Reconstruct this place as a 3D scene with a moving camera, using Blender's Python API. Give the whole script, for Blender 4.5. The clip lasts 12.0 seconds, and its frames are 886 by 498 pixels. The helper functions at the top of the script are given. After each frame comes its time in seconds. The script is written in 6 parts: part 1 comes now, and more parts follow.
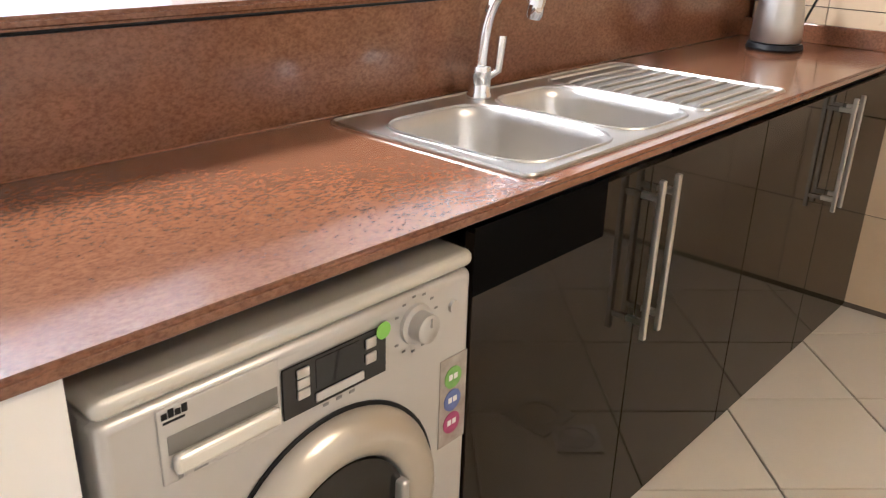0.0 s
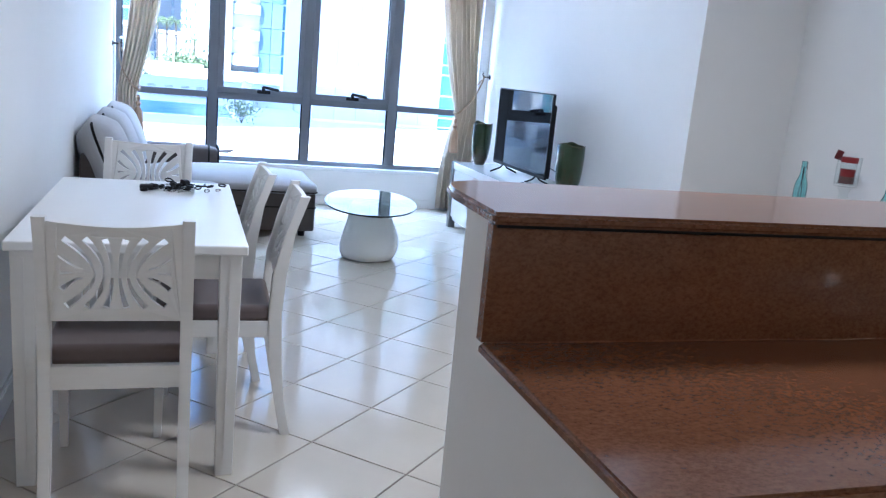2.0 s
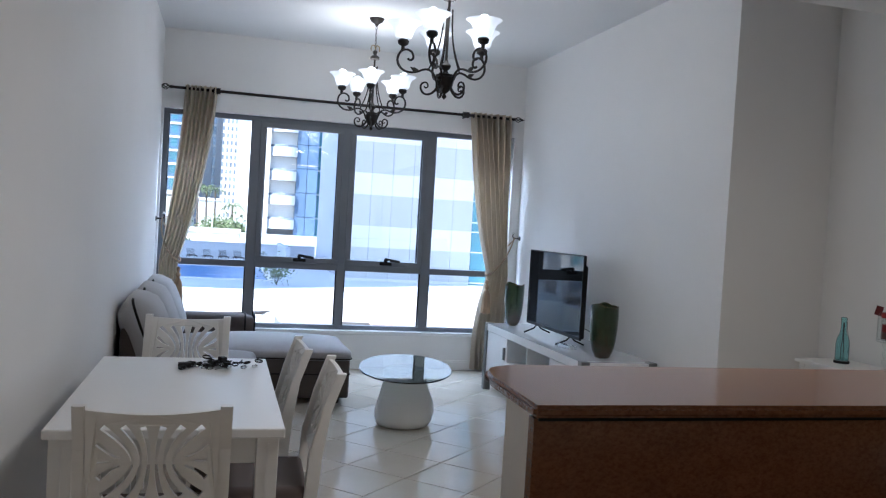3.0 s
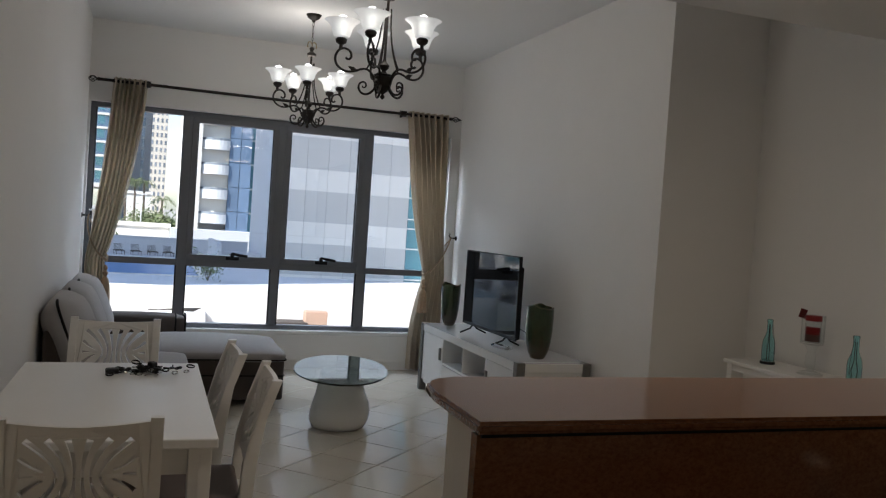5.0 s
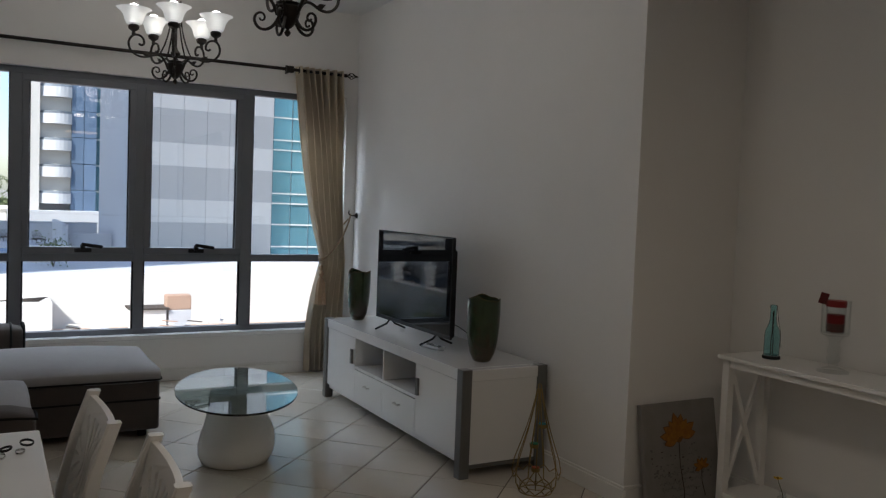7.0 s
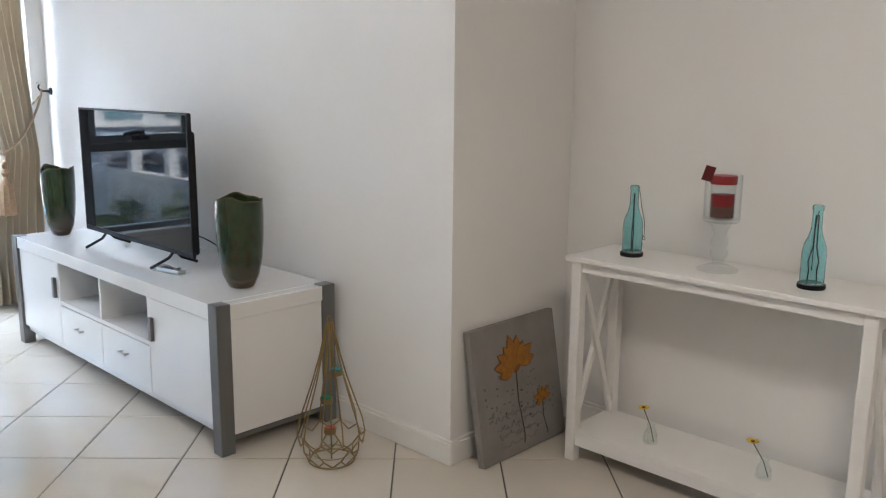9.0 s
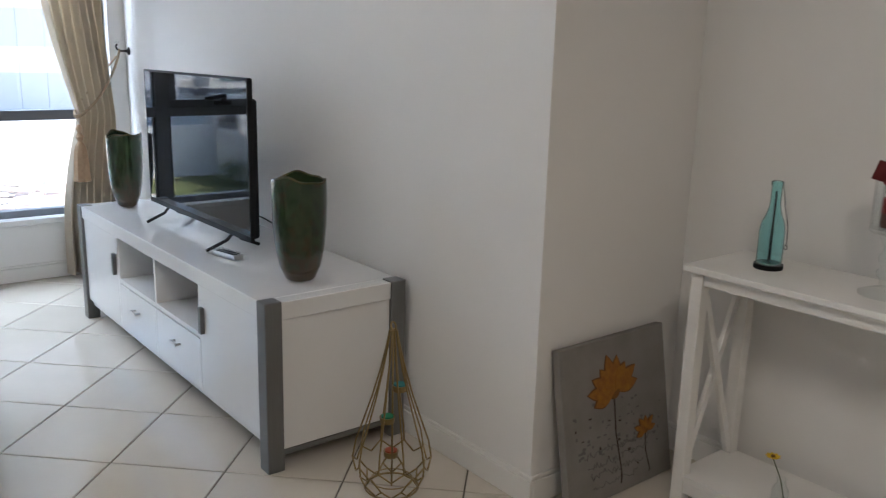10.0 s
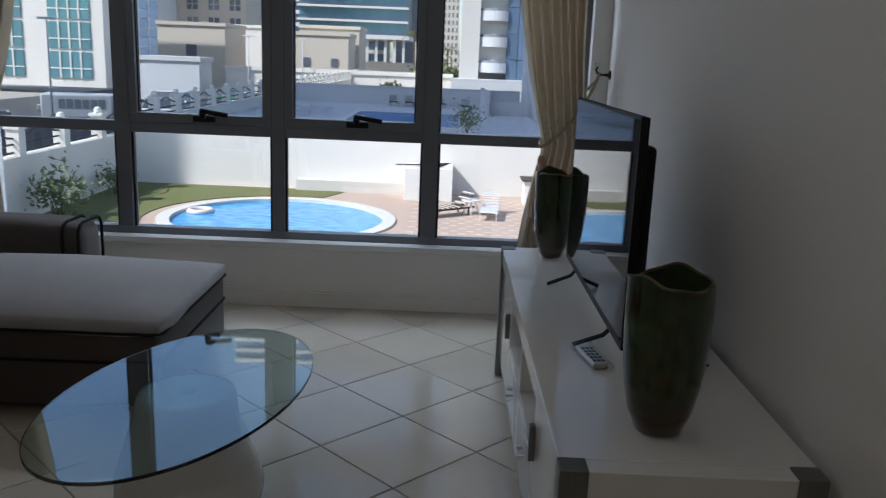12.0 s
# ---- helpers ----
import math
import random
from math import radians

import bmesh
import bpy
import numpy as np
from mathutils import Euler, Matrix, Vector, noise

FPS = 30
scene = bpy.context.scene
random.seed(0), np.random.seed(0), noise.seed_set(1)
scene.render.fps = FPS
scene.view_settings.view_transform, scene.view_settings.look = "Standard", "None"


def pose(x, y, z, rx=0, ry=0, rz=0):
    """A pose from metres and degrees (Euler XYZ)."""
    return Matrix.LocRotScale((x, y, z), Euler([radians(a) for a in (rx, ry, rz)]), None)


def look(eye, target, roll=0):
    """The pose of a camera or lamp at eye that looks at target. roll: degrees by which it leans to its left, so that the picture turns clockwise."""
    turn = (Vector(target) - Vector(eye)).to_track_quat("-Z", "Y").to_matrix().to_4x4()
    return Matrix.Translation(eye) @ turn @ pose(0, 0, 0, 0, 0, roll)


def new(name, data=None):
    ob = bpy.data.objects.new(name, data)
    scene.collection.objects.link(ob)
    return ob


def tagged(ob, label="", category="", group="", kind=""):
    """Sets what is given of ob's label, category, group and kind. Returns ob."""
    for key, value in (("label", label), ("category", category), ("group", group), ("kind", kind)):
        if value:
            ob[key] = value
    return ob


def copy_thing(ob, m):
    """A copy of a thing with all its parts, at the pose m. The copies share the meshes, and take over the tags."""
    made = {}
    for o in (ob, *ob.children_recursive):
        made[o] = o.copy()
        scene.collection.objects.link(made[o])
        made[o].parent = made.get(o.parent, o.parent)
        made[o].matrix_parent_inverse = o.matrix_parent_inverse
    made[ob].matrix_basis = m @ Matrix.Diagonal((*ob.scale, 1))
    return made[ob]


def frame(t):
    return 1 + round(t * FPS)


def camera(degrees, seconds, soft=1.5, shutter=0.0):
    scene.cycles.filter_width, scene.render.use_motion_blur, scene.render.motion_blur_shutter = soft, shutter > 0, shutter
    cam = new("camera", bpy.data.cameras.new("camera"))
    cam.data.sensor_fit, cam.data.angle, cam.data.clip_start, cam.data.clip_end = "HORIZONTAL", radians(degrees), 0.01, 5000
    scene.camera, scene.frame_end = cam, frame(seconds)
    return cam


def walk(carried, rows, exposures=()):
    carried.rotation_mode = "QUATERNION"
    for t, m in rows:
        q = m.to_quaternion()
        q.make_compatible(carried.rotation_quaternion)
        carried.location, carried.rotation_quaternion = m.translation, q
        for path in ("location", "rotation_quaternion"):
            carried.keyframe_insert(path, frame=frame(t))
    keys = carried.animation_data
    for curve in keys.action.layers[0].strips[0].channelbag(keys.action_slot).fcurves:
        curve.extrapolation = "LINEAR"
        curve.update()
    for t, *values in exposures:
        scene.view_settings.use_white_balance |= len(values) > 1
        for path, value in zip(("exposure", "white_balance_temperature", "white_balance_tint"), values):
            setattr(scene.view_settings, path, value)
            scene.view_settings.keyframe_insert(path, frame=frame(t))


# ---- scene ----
cam = camera(56.3, 12.0, soft=1.2, shutter=0.12)
EXPOSURES = [(0, 4.95, 4800, 10), (0.5, 4.98, 4250, 10), (1.0, 4.46, 4250, 10), (1.5, 3.67, 4250, 10), (2.0, 2.95, 4500, 10), (2.5, 2.33, 4700, 10), (3.2, 1.75, 5200, 10), (5.0, 1.02, 5900, 10), (5.5, 1.42, 5900, 10), (6.2, 1.32, 5900, 10), (7.0, 0.74, 5900, 10), (7.7, 0.32, 6000, 10),
             (9.3, 2.95, 5550, 10), (9.7, 2.85, 5550, 10), (10.0, 2.22, 5550, 10), (10.5, 1.42, 5550, 10), (11.2, 0.6, 5600, 10), (12.0, 0.35, 5700, 10)]
PATH = [
    (0, (0.38, 0.954, 1.281), (1.761, 2.183, 0.517), 1.8),
    (0.5, (0.304, 0.891, 1.264), (1.498, 2.293, 0.483), 2.7),
    (1, (0.179, 0.917, 1.286), (1.194, 2.512, 0.634), 4.1),
    (1.5, (0.065, 0.908, 1.329), (0.858, 2.675, 0.829), 4.7),
    (2, (0.012, 0.911, 1.344), (0.615, 2.772, 0.927), 5.3),
    (2.5, (-0.011, 0.912, 1.367), (0.52, 2.821, 1.095), 4.5),
    (3, (-0.002, 0.915, 1.41), (0.512, 2.847, 1.355), 3.4),
    (5, (-0.01, 0.941, 1.439), (0.654, 2.827, 1.385), 3.9),
    (5.5, (0.062, 1.186, 1.45), (0.821, 3.034, 1.362), 2.3),
    (6, (0.115, 1.433, 1.452), (0.957, 3.245, 1.354), 3.1),
    (6.5, (0.088, 1.802, 1.45), (0.98, 3.59, 1.353), 3.1),
    (7, (0.075, 2.106, 1.453), (1.04, 3.855, 1.346), 2.2),
    (7.5, (0.136, 2.436, 1.448), (1.297, 4.058, 1.297), 0.4),
    (9.5, (0.972, 3.381, 1.358), (2.38, 4.736, 0.929), 1.2),
    (10, (1.149, 3.542, 1.365), (2.37, 5.058, 0.905), 1.5),
    (10.5, (1.342, 3.785, 1.361), (2.31, 5.478, 0.92), 3.1),
    (11, (1.526, 4.005, 1.369), (2.176, 5.852, 0.961), 2.9),
    (11.5, (1.804, 4.188, 1.372), (2.16, 6.11, 0.947), 3.0),
    (12, (2.021, 4.293, 1.382), (2.017, 6.242, 0.933), 2.3),
]
walk(cam, [(t, look(eye, target, roll)) for t, eye, target, roll in PATH], EXPOSURES)

# ---- daylight ----
world = bpy.data.worlds.new("sky")
world.use_nodes = True
scene.world = world
SUN_EL, SUN_AZ = 44.0, 240.0  # height of the sun, bearing from +y clockwise
wn = world.node_tree
sky = wn.nodes.new("ShaderNodeTexSky")
sky.sky_type, sky.sun_disc, sky.sun_elevation, sky.sun_rotation = "NISHITA", False, radians(SUN_EL), radians(SUN_AZ)
wn.nodes["Background"].inputs["Strength"].default_value = 0.145
wn.links.new(sky.outputs["Color"], wn.nodes["Background"].inputs["Color"])


def lamp(name, kind, energy, m, colour=(1, 1, 1), size=None):
    data = bpy.data.lights.new(name, kind)
    data.energy, data.color = energy, colour
    if size:
        data.shape, data.size, data.size_y = "RECTANGLE", size[0], size[1]
    ob = new(name, data)
    ob.matrix_world = m
    return ob


sun_dir = Vector((math.sin(radians(SUN_AZ)) * math.cos(radians(SUN_EL)), math.cos(radians(SUN_AZ)) * math.cos(radians(SUN_EL)), math.sin(radians(SUN_EL))))
sun = lamp("sun", "SUN", 4.9, look(sun_dir * 50, (0, 0, 0)), (1.0, 0.95, 0.88))
sun.data.angle = radians(0.5)
# added area lamp outside the window, strengthens the skylight indoors
lamp("window_sky_fill", "AREA", 70.0, look((1.09, 9.3, 2.8), (1.09, 6.0, 0.2)), (0.86, 0.93, 1.0), (3.3, 0.6))
# invented warm fill over the dining side, with no visible source
lamp("dining_fill", "AREA", 5.0, look((1.35, 3.1, 2.49), (1.35, 3.11, 0)), (1.0, 0.82, 0.62), (0.5, 0.5))
lamp("kitchen_downlight", "AREA", 1.7, look((1.5, -0.1, 2.46), (1.5, -0.09, 0)), (1.0, 0.67, 0.35), (0.5, 0.5))


# ---- materials ----
def mat(name, base, rough=0.5, metal=0.0, second=None, scale=6.0, amount=0.5, detail=6.0, bump=0.0, bump_scale=60.0, coat=0.0, trans=0.0, ior=1.45, emit=0.0, per_object=0.0, stretch=(1, 1, 1), rough_var=0.08, sheen=0.0):
    m = bpy.data.materials.new(name)
    m.use_nodes = True
    n, l = m.node_tree.nodes, m.node_tree.links
    p = n["Principled BSDF"]
    tc = n.new("ShaderNodeTexCoord")
    mp = n.new("ShaderNodeMapping")
    mp.inputs["Scale"].default_value = stretch
    l.new(tc.outputs["Object"], mp.inputs["Vector"])
    big = n.new("ShaderNodeTexNoise")
    big.inputs["Scale"].default_value, big.inputs["Detail"].default_value, big.inputs["Roughness"].default_value = scale, detail, 0.62
    l.new(mp.outputs["Vector"], big.inputs["Vector"])
    ramp = n.new("ShaderNodeValToRGB")
    second = second or tuple(c * 0.86 for c in base)
    ramp.color_ramp.elements[0].position, ramp.color_ramp.elements[1].position = 0.5 - 0.5 * (1 - amount) - 0.02, 0.5 + 0.5 * (1 - amount) + 0.02
    ramp.color_ramp.elements[0].color, ramp.color_ramp.elements[1].color = (*second, 1), (*base, 1)
    l.new(big.outputs["Fac"], ramp.inputs["Fac"])
    colour = ramp.outputs["Color"]
    if per_object:
        info = n.new("ShaderNodeObjectInfo")
        hsv = n.new("ShaderNodeHueSaturation")
        mr = n.new("ShaderNodeMapRange")
        mr.inputs["To Min"].default_value, mr.inputs["To Max"].default_value = 1 - per_object, 1 + per_object
        l.new(info.outputs["Random"], mr.inputs["Value"])
        l.new(mr.outputs["Result"], hsv.inputs["Value"])
        l.new(colour, hsv.inputs["Color"])
        colour = hsv.outputs["Color"]
    l.new(colour, p.inputs["Base Color"])
    p.inputs["Metallic"].default_value, p.inputs["IOR"].default_value = metal, ior
    p.inputs["Transmission Weight"].default_value, p.inputs["Coat Weight"].default_value = trans, coat
    p.inputs["Sheen Weight"].default_value = sheen
    fine = n.new("ShaderNodeTexNoise")
    fine.inputs["Scale"].default_value, fine.inputs["Detail"].default_value = bump_scale, 4.0
    l.new(mp.outputs["Vector"], fine.inputs["Vector"])
    rr = n.new("ShaderNodeMapRange")
    rr.inputs["To Min"].default_value, rr.inputs["To Max"].default_value = max(0.0, rough - rough_var), min(1.0, rough + rough_var)
    l.new(big.outputs["Fac"], rr.inputs["Value"])
    l.new(rr.outputs["Result"], p.inputs["Roughness"])
    if bump:
        b = n.new("ShaderNodeBump")
        b.inputs["Strength"].default_value, b.inputs["Distance"].default_value = bump, 0.004
        l.new(fine.outputs["Fac"], b.inputs["Height"])
        l.new(b.outputs["Normal"], p.inputs["Normal"])
    if emit:
        l.new(colour, p.inputs["Emission Color"])
        p.inputs["Emission Strength"].default_value = emit
    return m


def granite(name):
    """Red-brown polished granite: dark flecks and rust veins."""
    m = mat(name, (0.20, 0.092, 0.046), 0.13, second=(0.152, 0.067, 0.034), scale=26.0, amount=0.5, detail=14.0, stretch=(1, 1.5, 1.5), rough_var=0.0, ior=1.6)
    n, l = m.node_tree.nodes, m.node_tree.links
    p = n["Principled BSDF"]
    src = p.inputs["Base Color"].links[0].from_socket
    tc = next(k for k in n if k.type == "TEX_COORD")
    fl = n.new("ShaderNodeTexNoise")
    fl.inputs["Scale"].default_value, fl.inputs["Detail"].default_value, fl.inputs["Roughness"].default_value, fl.inputs["Distortion"].default_value = 125.0, 8.0, 0.72, 0.1
    mp = n.new("ShaderNodeMapping")
    mp.inputs["Rotation"].default_value, mp.inputs["Scale"].default_value = (0.5, 0.7, 0.6), (0.8, 1.2, 1.2)
    l.new(tc.outputs["Object"], mp.inputs["Vector"])
    l.new(mp.outputs["Vector"], fl.inputs["Vector"])
    r = n.new("ShaderNodeValToRGB")
    r.color_ramp.elements[0].position, r.color_ramp.elements[1].position = 0.30, 0.58
    r.color_ramp.elements[0].color, r.color_ramp.elements[1].color = (0.54, 0.49, 0.47, 1), (1.06, 1.05, 1.04, 1)
    l.new(fl.outputs["Fac"], r.inputs["Fac"])
    mx = n.new("ShaderNodeMix")
    mx.data_type, mx.blend_type = "RGBA", "MULTIPLY"
    mx.inputs["Factor"].default_value = 1.0
    l.new(src, mx.inputs[6])
    l.new(r.outputs["Color"], mx.inputs[7])
    l.new(mx.outputs[2], p.inputs["Base Color"])
    return m


def thin_glass(name):
    """A thin glass wall: clear, with gloss that grows towards grazing views."""
    m = bpy.data.materials.new(name)
    m.use_nodes = True
    n, l = m.node_tree.nodes, m.node_tree.links
    n.remove(n["Principled BSDF"])
    clear, gloss, mix, edge, steep = n.new("ShaderNodeBsdfTransparent"), n.new("ShaderNodeBsdfGlossy"), n.new("ShaderNodeMixShader"), n.new("ShaderNodeLayerWeight"), n.new("ShaderNodeMath")
    clear.inputs["Color"].default_value = (0.97, 0.98, 0.98, 1)
    gloss.inputs["Roughness"].default_value, edge.inputs["Blend"].default_value = 0.03, 0.5
    steep.operation, steep.inputs[1].default_value = "POWER", 4.6
    l.new(edge.outputs["Facing"], steep.inputs[0])
    l.new(steep.outputs["Value"], mix.inputs["Fac"])
    l.new(clear.outputs["BSDF"], mix.inputs[1])
    l.new(gloss.outputs["BSDF"], mix.inputs[2])
    l.new(mix.outputs["Shader"], n["Material Output"].inputs["Surface"])
    return m


M = dict(
    wall=mat("wall_paint", (0.80, 0.79, 0.77), 0.75, second=(0.77, 0.76, 0.74), scale=1.6, bump=0.12, bump_scale=220),
    ceiling=mat("ceiling_paint", (0.80, 0.80, 0.79), 0.85, second=(0.77, 0.77, 0.76), scale=1.2, bump=0.08, bump_scale=200),
    skirt=mat("skirting_gloss", (0.80, 0.79, 0.76), 0.4, second=(0.76, 0.75, 0.72), scale=5),
    tile=mat("floor_tile", (0.60, 0.555, 0.475), 0.11, second=(0.53, 0.485, 0.41), scale=2.6, amount=0.3, bump=0.02, bump_scale=30, per_object=0.035, rough_var=0.05),
    grout=mat("grout", (0.10, 0.085, 0.07), 0.9, scale=12),
    walltile=mat("kitchen_wall_tile", (0.58, 0.46, 0.31), 0.3, second=(0.51, 0.40, 0.27), scale=5, per_object=0.04),
    granite=granite("red_granite"),
    white=mat("white_lacquer", (0.80, 0.80, 0.79), 0.13, second=(0.77, 0.77, 0.765), scale=4, coat=0.5, rough_var=0.03),
    whitewood=mat("white_painted_wood", (0.80, 0.79, 0.765), 0.38, second=(0.75, 0.74, 0.71), scale=5, stretch=(1, 1, 6), bump=0.06, bump_scale=70),
    whitepanel=mat("white_panel", (0.78, 0.77, 0.75), 0.55, second=(0.74, 0.73, 0.71), scale=3, bump=0.05, bump_scale=150),
    grey_alu=mat("grey_brushed_post", (0.20, 0.20, 0.195), 0.42, metal=0.6, second=(0.17, 0.17, 0.165), scale=6, stretch=(30, 30, 1)),
    frame=mat("window_aluminium", (0.17, 0.18, 0.20), 0.5, metal=0.2, second=(0.15, 0.16, 0.175), scale=5),
    steel=mat("stainless_steel", (0.47, 0.455, 0.43), 0.36, metal=1.0, second=(0.56, 0.55, 0.53), scale=3, rough_var=0.05),
    chrome=mat("chrome", (0.78, 0.78, 0.78), 0.08, metal=1.0, second=(0.72, 0.72, 0.72), rough_var=0.03),
    silver=mat("silver_enamel", (0.50, 0.49, 0.475), 0.34, metal=0.6, second=(0.47, 0.46, 0.445), scale=3),
    black=mat("black_gloss", (0.008, 0.008, 0.008), 0.12, second=(0.006, 0.006, 0.006), rough_var=0.03),
    blackmatt=mat("black_matt", (0.007, 0.007, 0.008), 0.5, ior=1.32, second=(0.008, 0.008, 0.009), scale=12),
    cabinet=mat("brown_black_gloss_door", (0.014, 0.010, 0.006), 0.05, ior=1.24, second=(0.013, 0.009, 0.006), scale=2, rough_var=0.02),
    iron=mat("dark_wrought_iron", (0.008, 0.007, 0.006), 0.45, ior=1.35, second=(0.022, 0.016, 0.012), scale=30, amount=0.3, bump=0.15, bump_scale=120),
    shade=mat("frosted_glass_shade", (0.88, 0.87, 0.84), 0.5, second=(0.8, 0.79, 0.76), scale=14, trans=0.35, emit=0.1),
    bulb=mat("lit_bulb", (1.0, 0.96, 0.88), 0.4, emit=3.0),
    curtain=mat("cream_curtain", (0.65, 0.565, 0.43), 0.85, second=(0.58, 0.50, 0.38), scale=8, stretch=(1, 1, 0.2), bump=0.2, bump_scale=300, sheen=0.3),
    sofa=mat("grey_sofa_fabric", (0.31, 0.30, 0.30), 0.9, second=(0.27, 0.26, 0.26), scale=10, bump=0.35, bump_scale=350, sheen=0.3),
    sofabase=mat("brown_sofa_fabric", (0.075, 0.06, 0.052), 0.9, second=(0.055, 0.045, 0.04), scale=10, bump=0.35, bump_scale=350, sheen=0.2),
    cushion=mat("sofa_back_cushion", (0.40, 0.39, 0.385), 0.9, second=(0.34, 0.33, 0.325), scale=6, bump=0.35, bump_scale=350, sheen=0.3),
    piping=mat("black_piping", (0.008, 0.008, 0.008), 0.7, ior=1.3),
    seat=mat("taupe_seat_fabric", (0.13, 0.10, 0.092), 0.85, second=(0.11, 0.085, 0.08), scale=20, bump=0.3, bump_scale=300, sheen=0.2),
    screen=mat("tv_screen", (0.006, 0.007, 0.008), 0.03, second=(0.006, 0.006, 0.007), rough_var=0.01),
    teal=mat("teal_glass", (0.60, 0.88, 0.90), 0.03, second=(0.64, 0.90, 0.92), trans=1.0, rough_var=0.01),
    wood=mat("orange_wood", (0.36, 0.13, 0.035), 0.35, second=(0.25, 0.085, 0.025), scale=5, stretch=(12, 12, 1), coat=0.2),
    mirror=mat("mirror_glass", (0.86, 0.88, 0.88), 0.01, metal=1.0, second=(0.85, 0.87, 0.87), rough_var=0.005),
    thinglass=thin_glass("thin_clear_glass"),
    tablewhite=mat("white_satin_tabletop", (0.82, 0.82, 0.81), 0.3, second=(0.79, 0.79, 0.78), scale=4, rough_var=0.04),
    clear=mat("clear_glass", (0.96, 0.98, 0.97), 0.01, second=(0.96, 0.98, 0.97), trans=1.0, rough_var=0.005),
    tabletop=mat("green_tinted_glass", (0.66, 0.80, 0.78), 0.01, second=(0.66, 0.80, 0.78), trans=1.0, ior=1.62, coat=0.6, rough_var=0.005),
    brass=mat("antique_brass_wire", (0.36, 0.27, 0.12), 0.35, metal=0.9, second=(0.28, 0.2, 0.09), scale=20),
    red=mat("red_wax", (0.28, 0.015, 0.015), 0.45, second=(0.2, 0.01, 0.012), scale=20),
    yellow=mat("yellow_petal", (0.75, 0.52, 0.02), 0.6, second=(0.62, 0.38, 0.015), scale=30),
    paper=mat("white_print", (0.75, 0.75, 0.75), 0.6),
    green=mat("green_sticker", (0.25, 0.55, 0.08), 0.5),
    grey=mat("mid_grey_plastic", (0.22, 0.22, 0.22), 0.45),
)


# ---- building helpers ----
def box(x0, y0, z0, x1, y1, z1, bev=0.0, seg=2):
    bm = bmesh.new()
    bmesh.ops.create_cube(bm, size=1.0, matrix=Matrix.LocRotScale(((x0 + x1) / 2, (y0 + y1) / 2, (z0 + z1) / 2), None, (x1 - x0, y1 - y0, z1 - z0)))
    if bev:
        bmesh.ops.bevel(bm, geom=bm.edges[:] + bm.verts[:], offset=bev, segments=seg, profile=0.5, affect="EDGES")
    flat = sorted(bm.faces, key=lambda f: -f.calc_area())[:6]
    for f in bm.faces:
        f.smooth = bev > 0.01 and f not in flat
    return bm


def lathe(profile, n=32, m=None, wobble=None):
    """A turned shape from (radius, height) pairs."""
    bm = bmesh.new()
    rings = []
    for k, (r, z) in enumerate(profile):
        ring = []
        for i in range(n):
            a = 2 * math.pi * i / n
            rr, zz = (r, z) if wobble is None else wobble(r, z, a, k)
            ring.append(bm.verts.new((rr * math.cos(a), rr * math.sin(a), zz)))
        rings.append(ring)
    for a, b in zip(rings, rings[1:]):
        for i in range(n):
            bm.faces.new((a[i], a[(i + 1) % n], b[(i + 1) % n], b[i]))
    for ring, flip in ((rings[0], True), (rings[-1], False)):
        if profile[0 if flip else -1][0] > 1e-4:
            bm.faces.new(ring[::-1] if flip else ring)
    bmesh.ops.remove_doubles(bm, verts=bm.verts[:], dist=1e-5)
    bmesh.ops.recalc_face_normals(bm, faces=bm.faces[:])
    for f in bm.faces:
        f.smooth = True
    if m is not None:
        bm.transform(m)
    return bm


def tube(points, r, n=8, closed=False, taper=None):
    """A round bar along points."""
    bm = bmesh.new()
    pts = [Vector(p) for p in points]
    rings, up = [], None
    for i, p in enumerate(pts):
        a = pts[(i - 1) % len(pts)] if closed or i else p
        b = pts[(i + 1) % len(pts)] if closed or i < len(pts) - 1 else p
        d = (b - a).normalized()
        if up is None:
            up = d.orthogonal().normalized()
        up = (up - d * up.dot(d)).normalized()
        side = d.cross(up)
        rad = r if taper is None else r * taper(i / max(1, len(pts) - 1))
        rings.append([bm.verts.new(p + rad * (math.cos(2 * math.pi * k / n) * up + math.sin(2 * math.pi * k / n) * side)) for k in range(n)])
    for a, b in list(zip(rings, rings[1:])) + ([(rings[-1], rings[0])] if closed else []):
        for k in range(n):
            bm.faces.new((a[k], a[(k + 1) % n], b[(k + 1) % n], b[k]))
    if not closed:
        bm.faces.new(rings[0][::-1])
        bm.faces.new(rings[-1])
    bmesh.ops.recalc_face_normals(bm, faces=bm.faces[:])
    for f in bm.faces:
        f.smooth = len(f.verts) == 4
    return bm


def plate(outer, holes, t, m=None):
    """A flat plate of thickness t (along z) with holes."""
    from mathutils.geometry import tessellate_polygon
    loops = [[Vector((x, y, 0)) for x, y in loop] for loop in (outer, *holes)]
    tris = tessellate_polygon(loops)
    flat = [p for loop in loops for p in loop]
    bm = bmesh.new()
    lo = [bm.verts.new((p.x, p.y, 0)) for p in flat]
    hi = [bm.verts.new((p.x, p.y, t)) for p in flat]
    for a, b, c in tris:
        bm.faces.new((hi[a], hi[b], hi[c]))
        bm.faces.new((lo[c], lo[b], lo[a]))
    k = 0
    for loop in loops:
        for i in range(len(loop)):
            j = (i + 1) % len(loop)
            bm.faces.new((lo[k + i], lo[k + j], hi[k + j], hi[k + i]))
        k += len(loop)
    bmesh.ops.recalc_face_normals(bm, faces=bm.faces[:])
    if m is not None:
        bm.transform(m)
    return bm


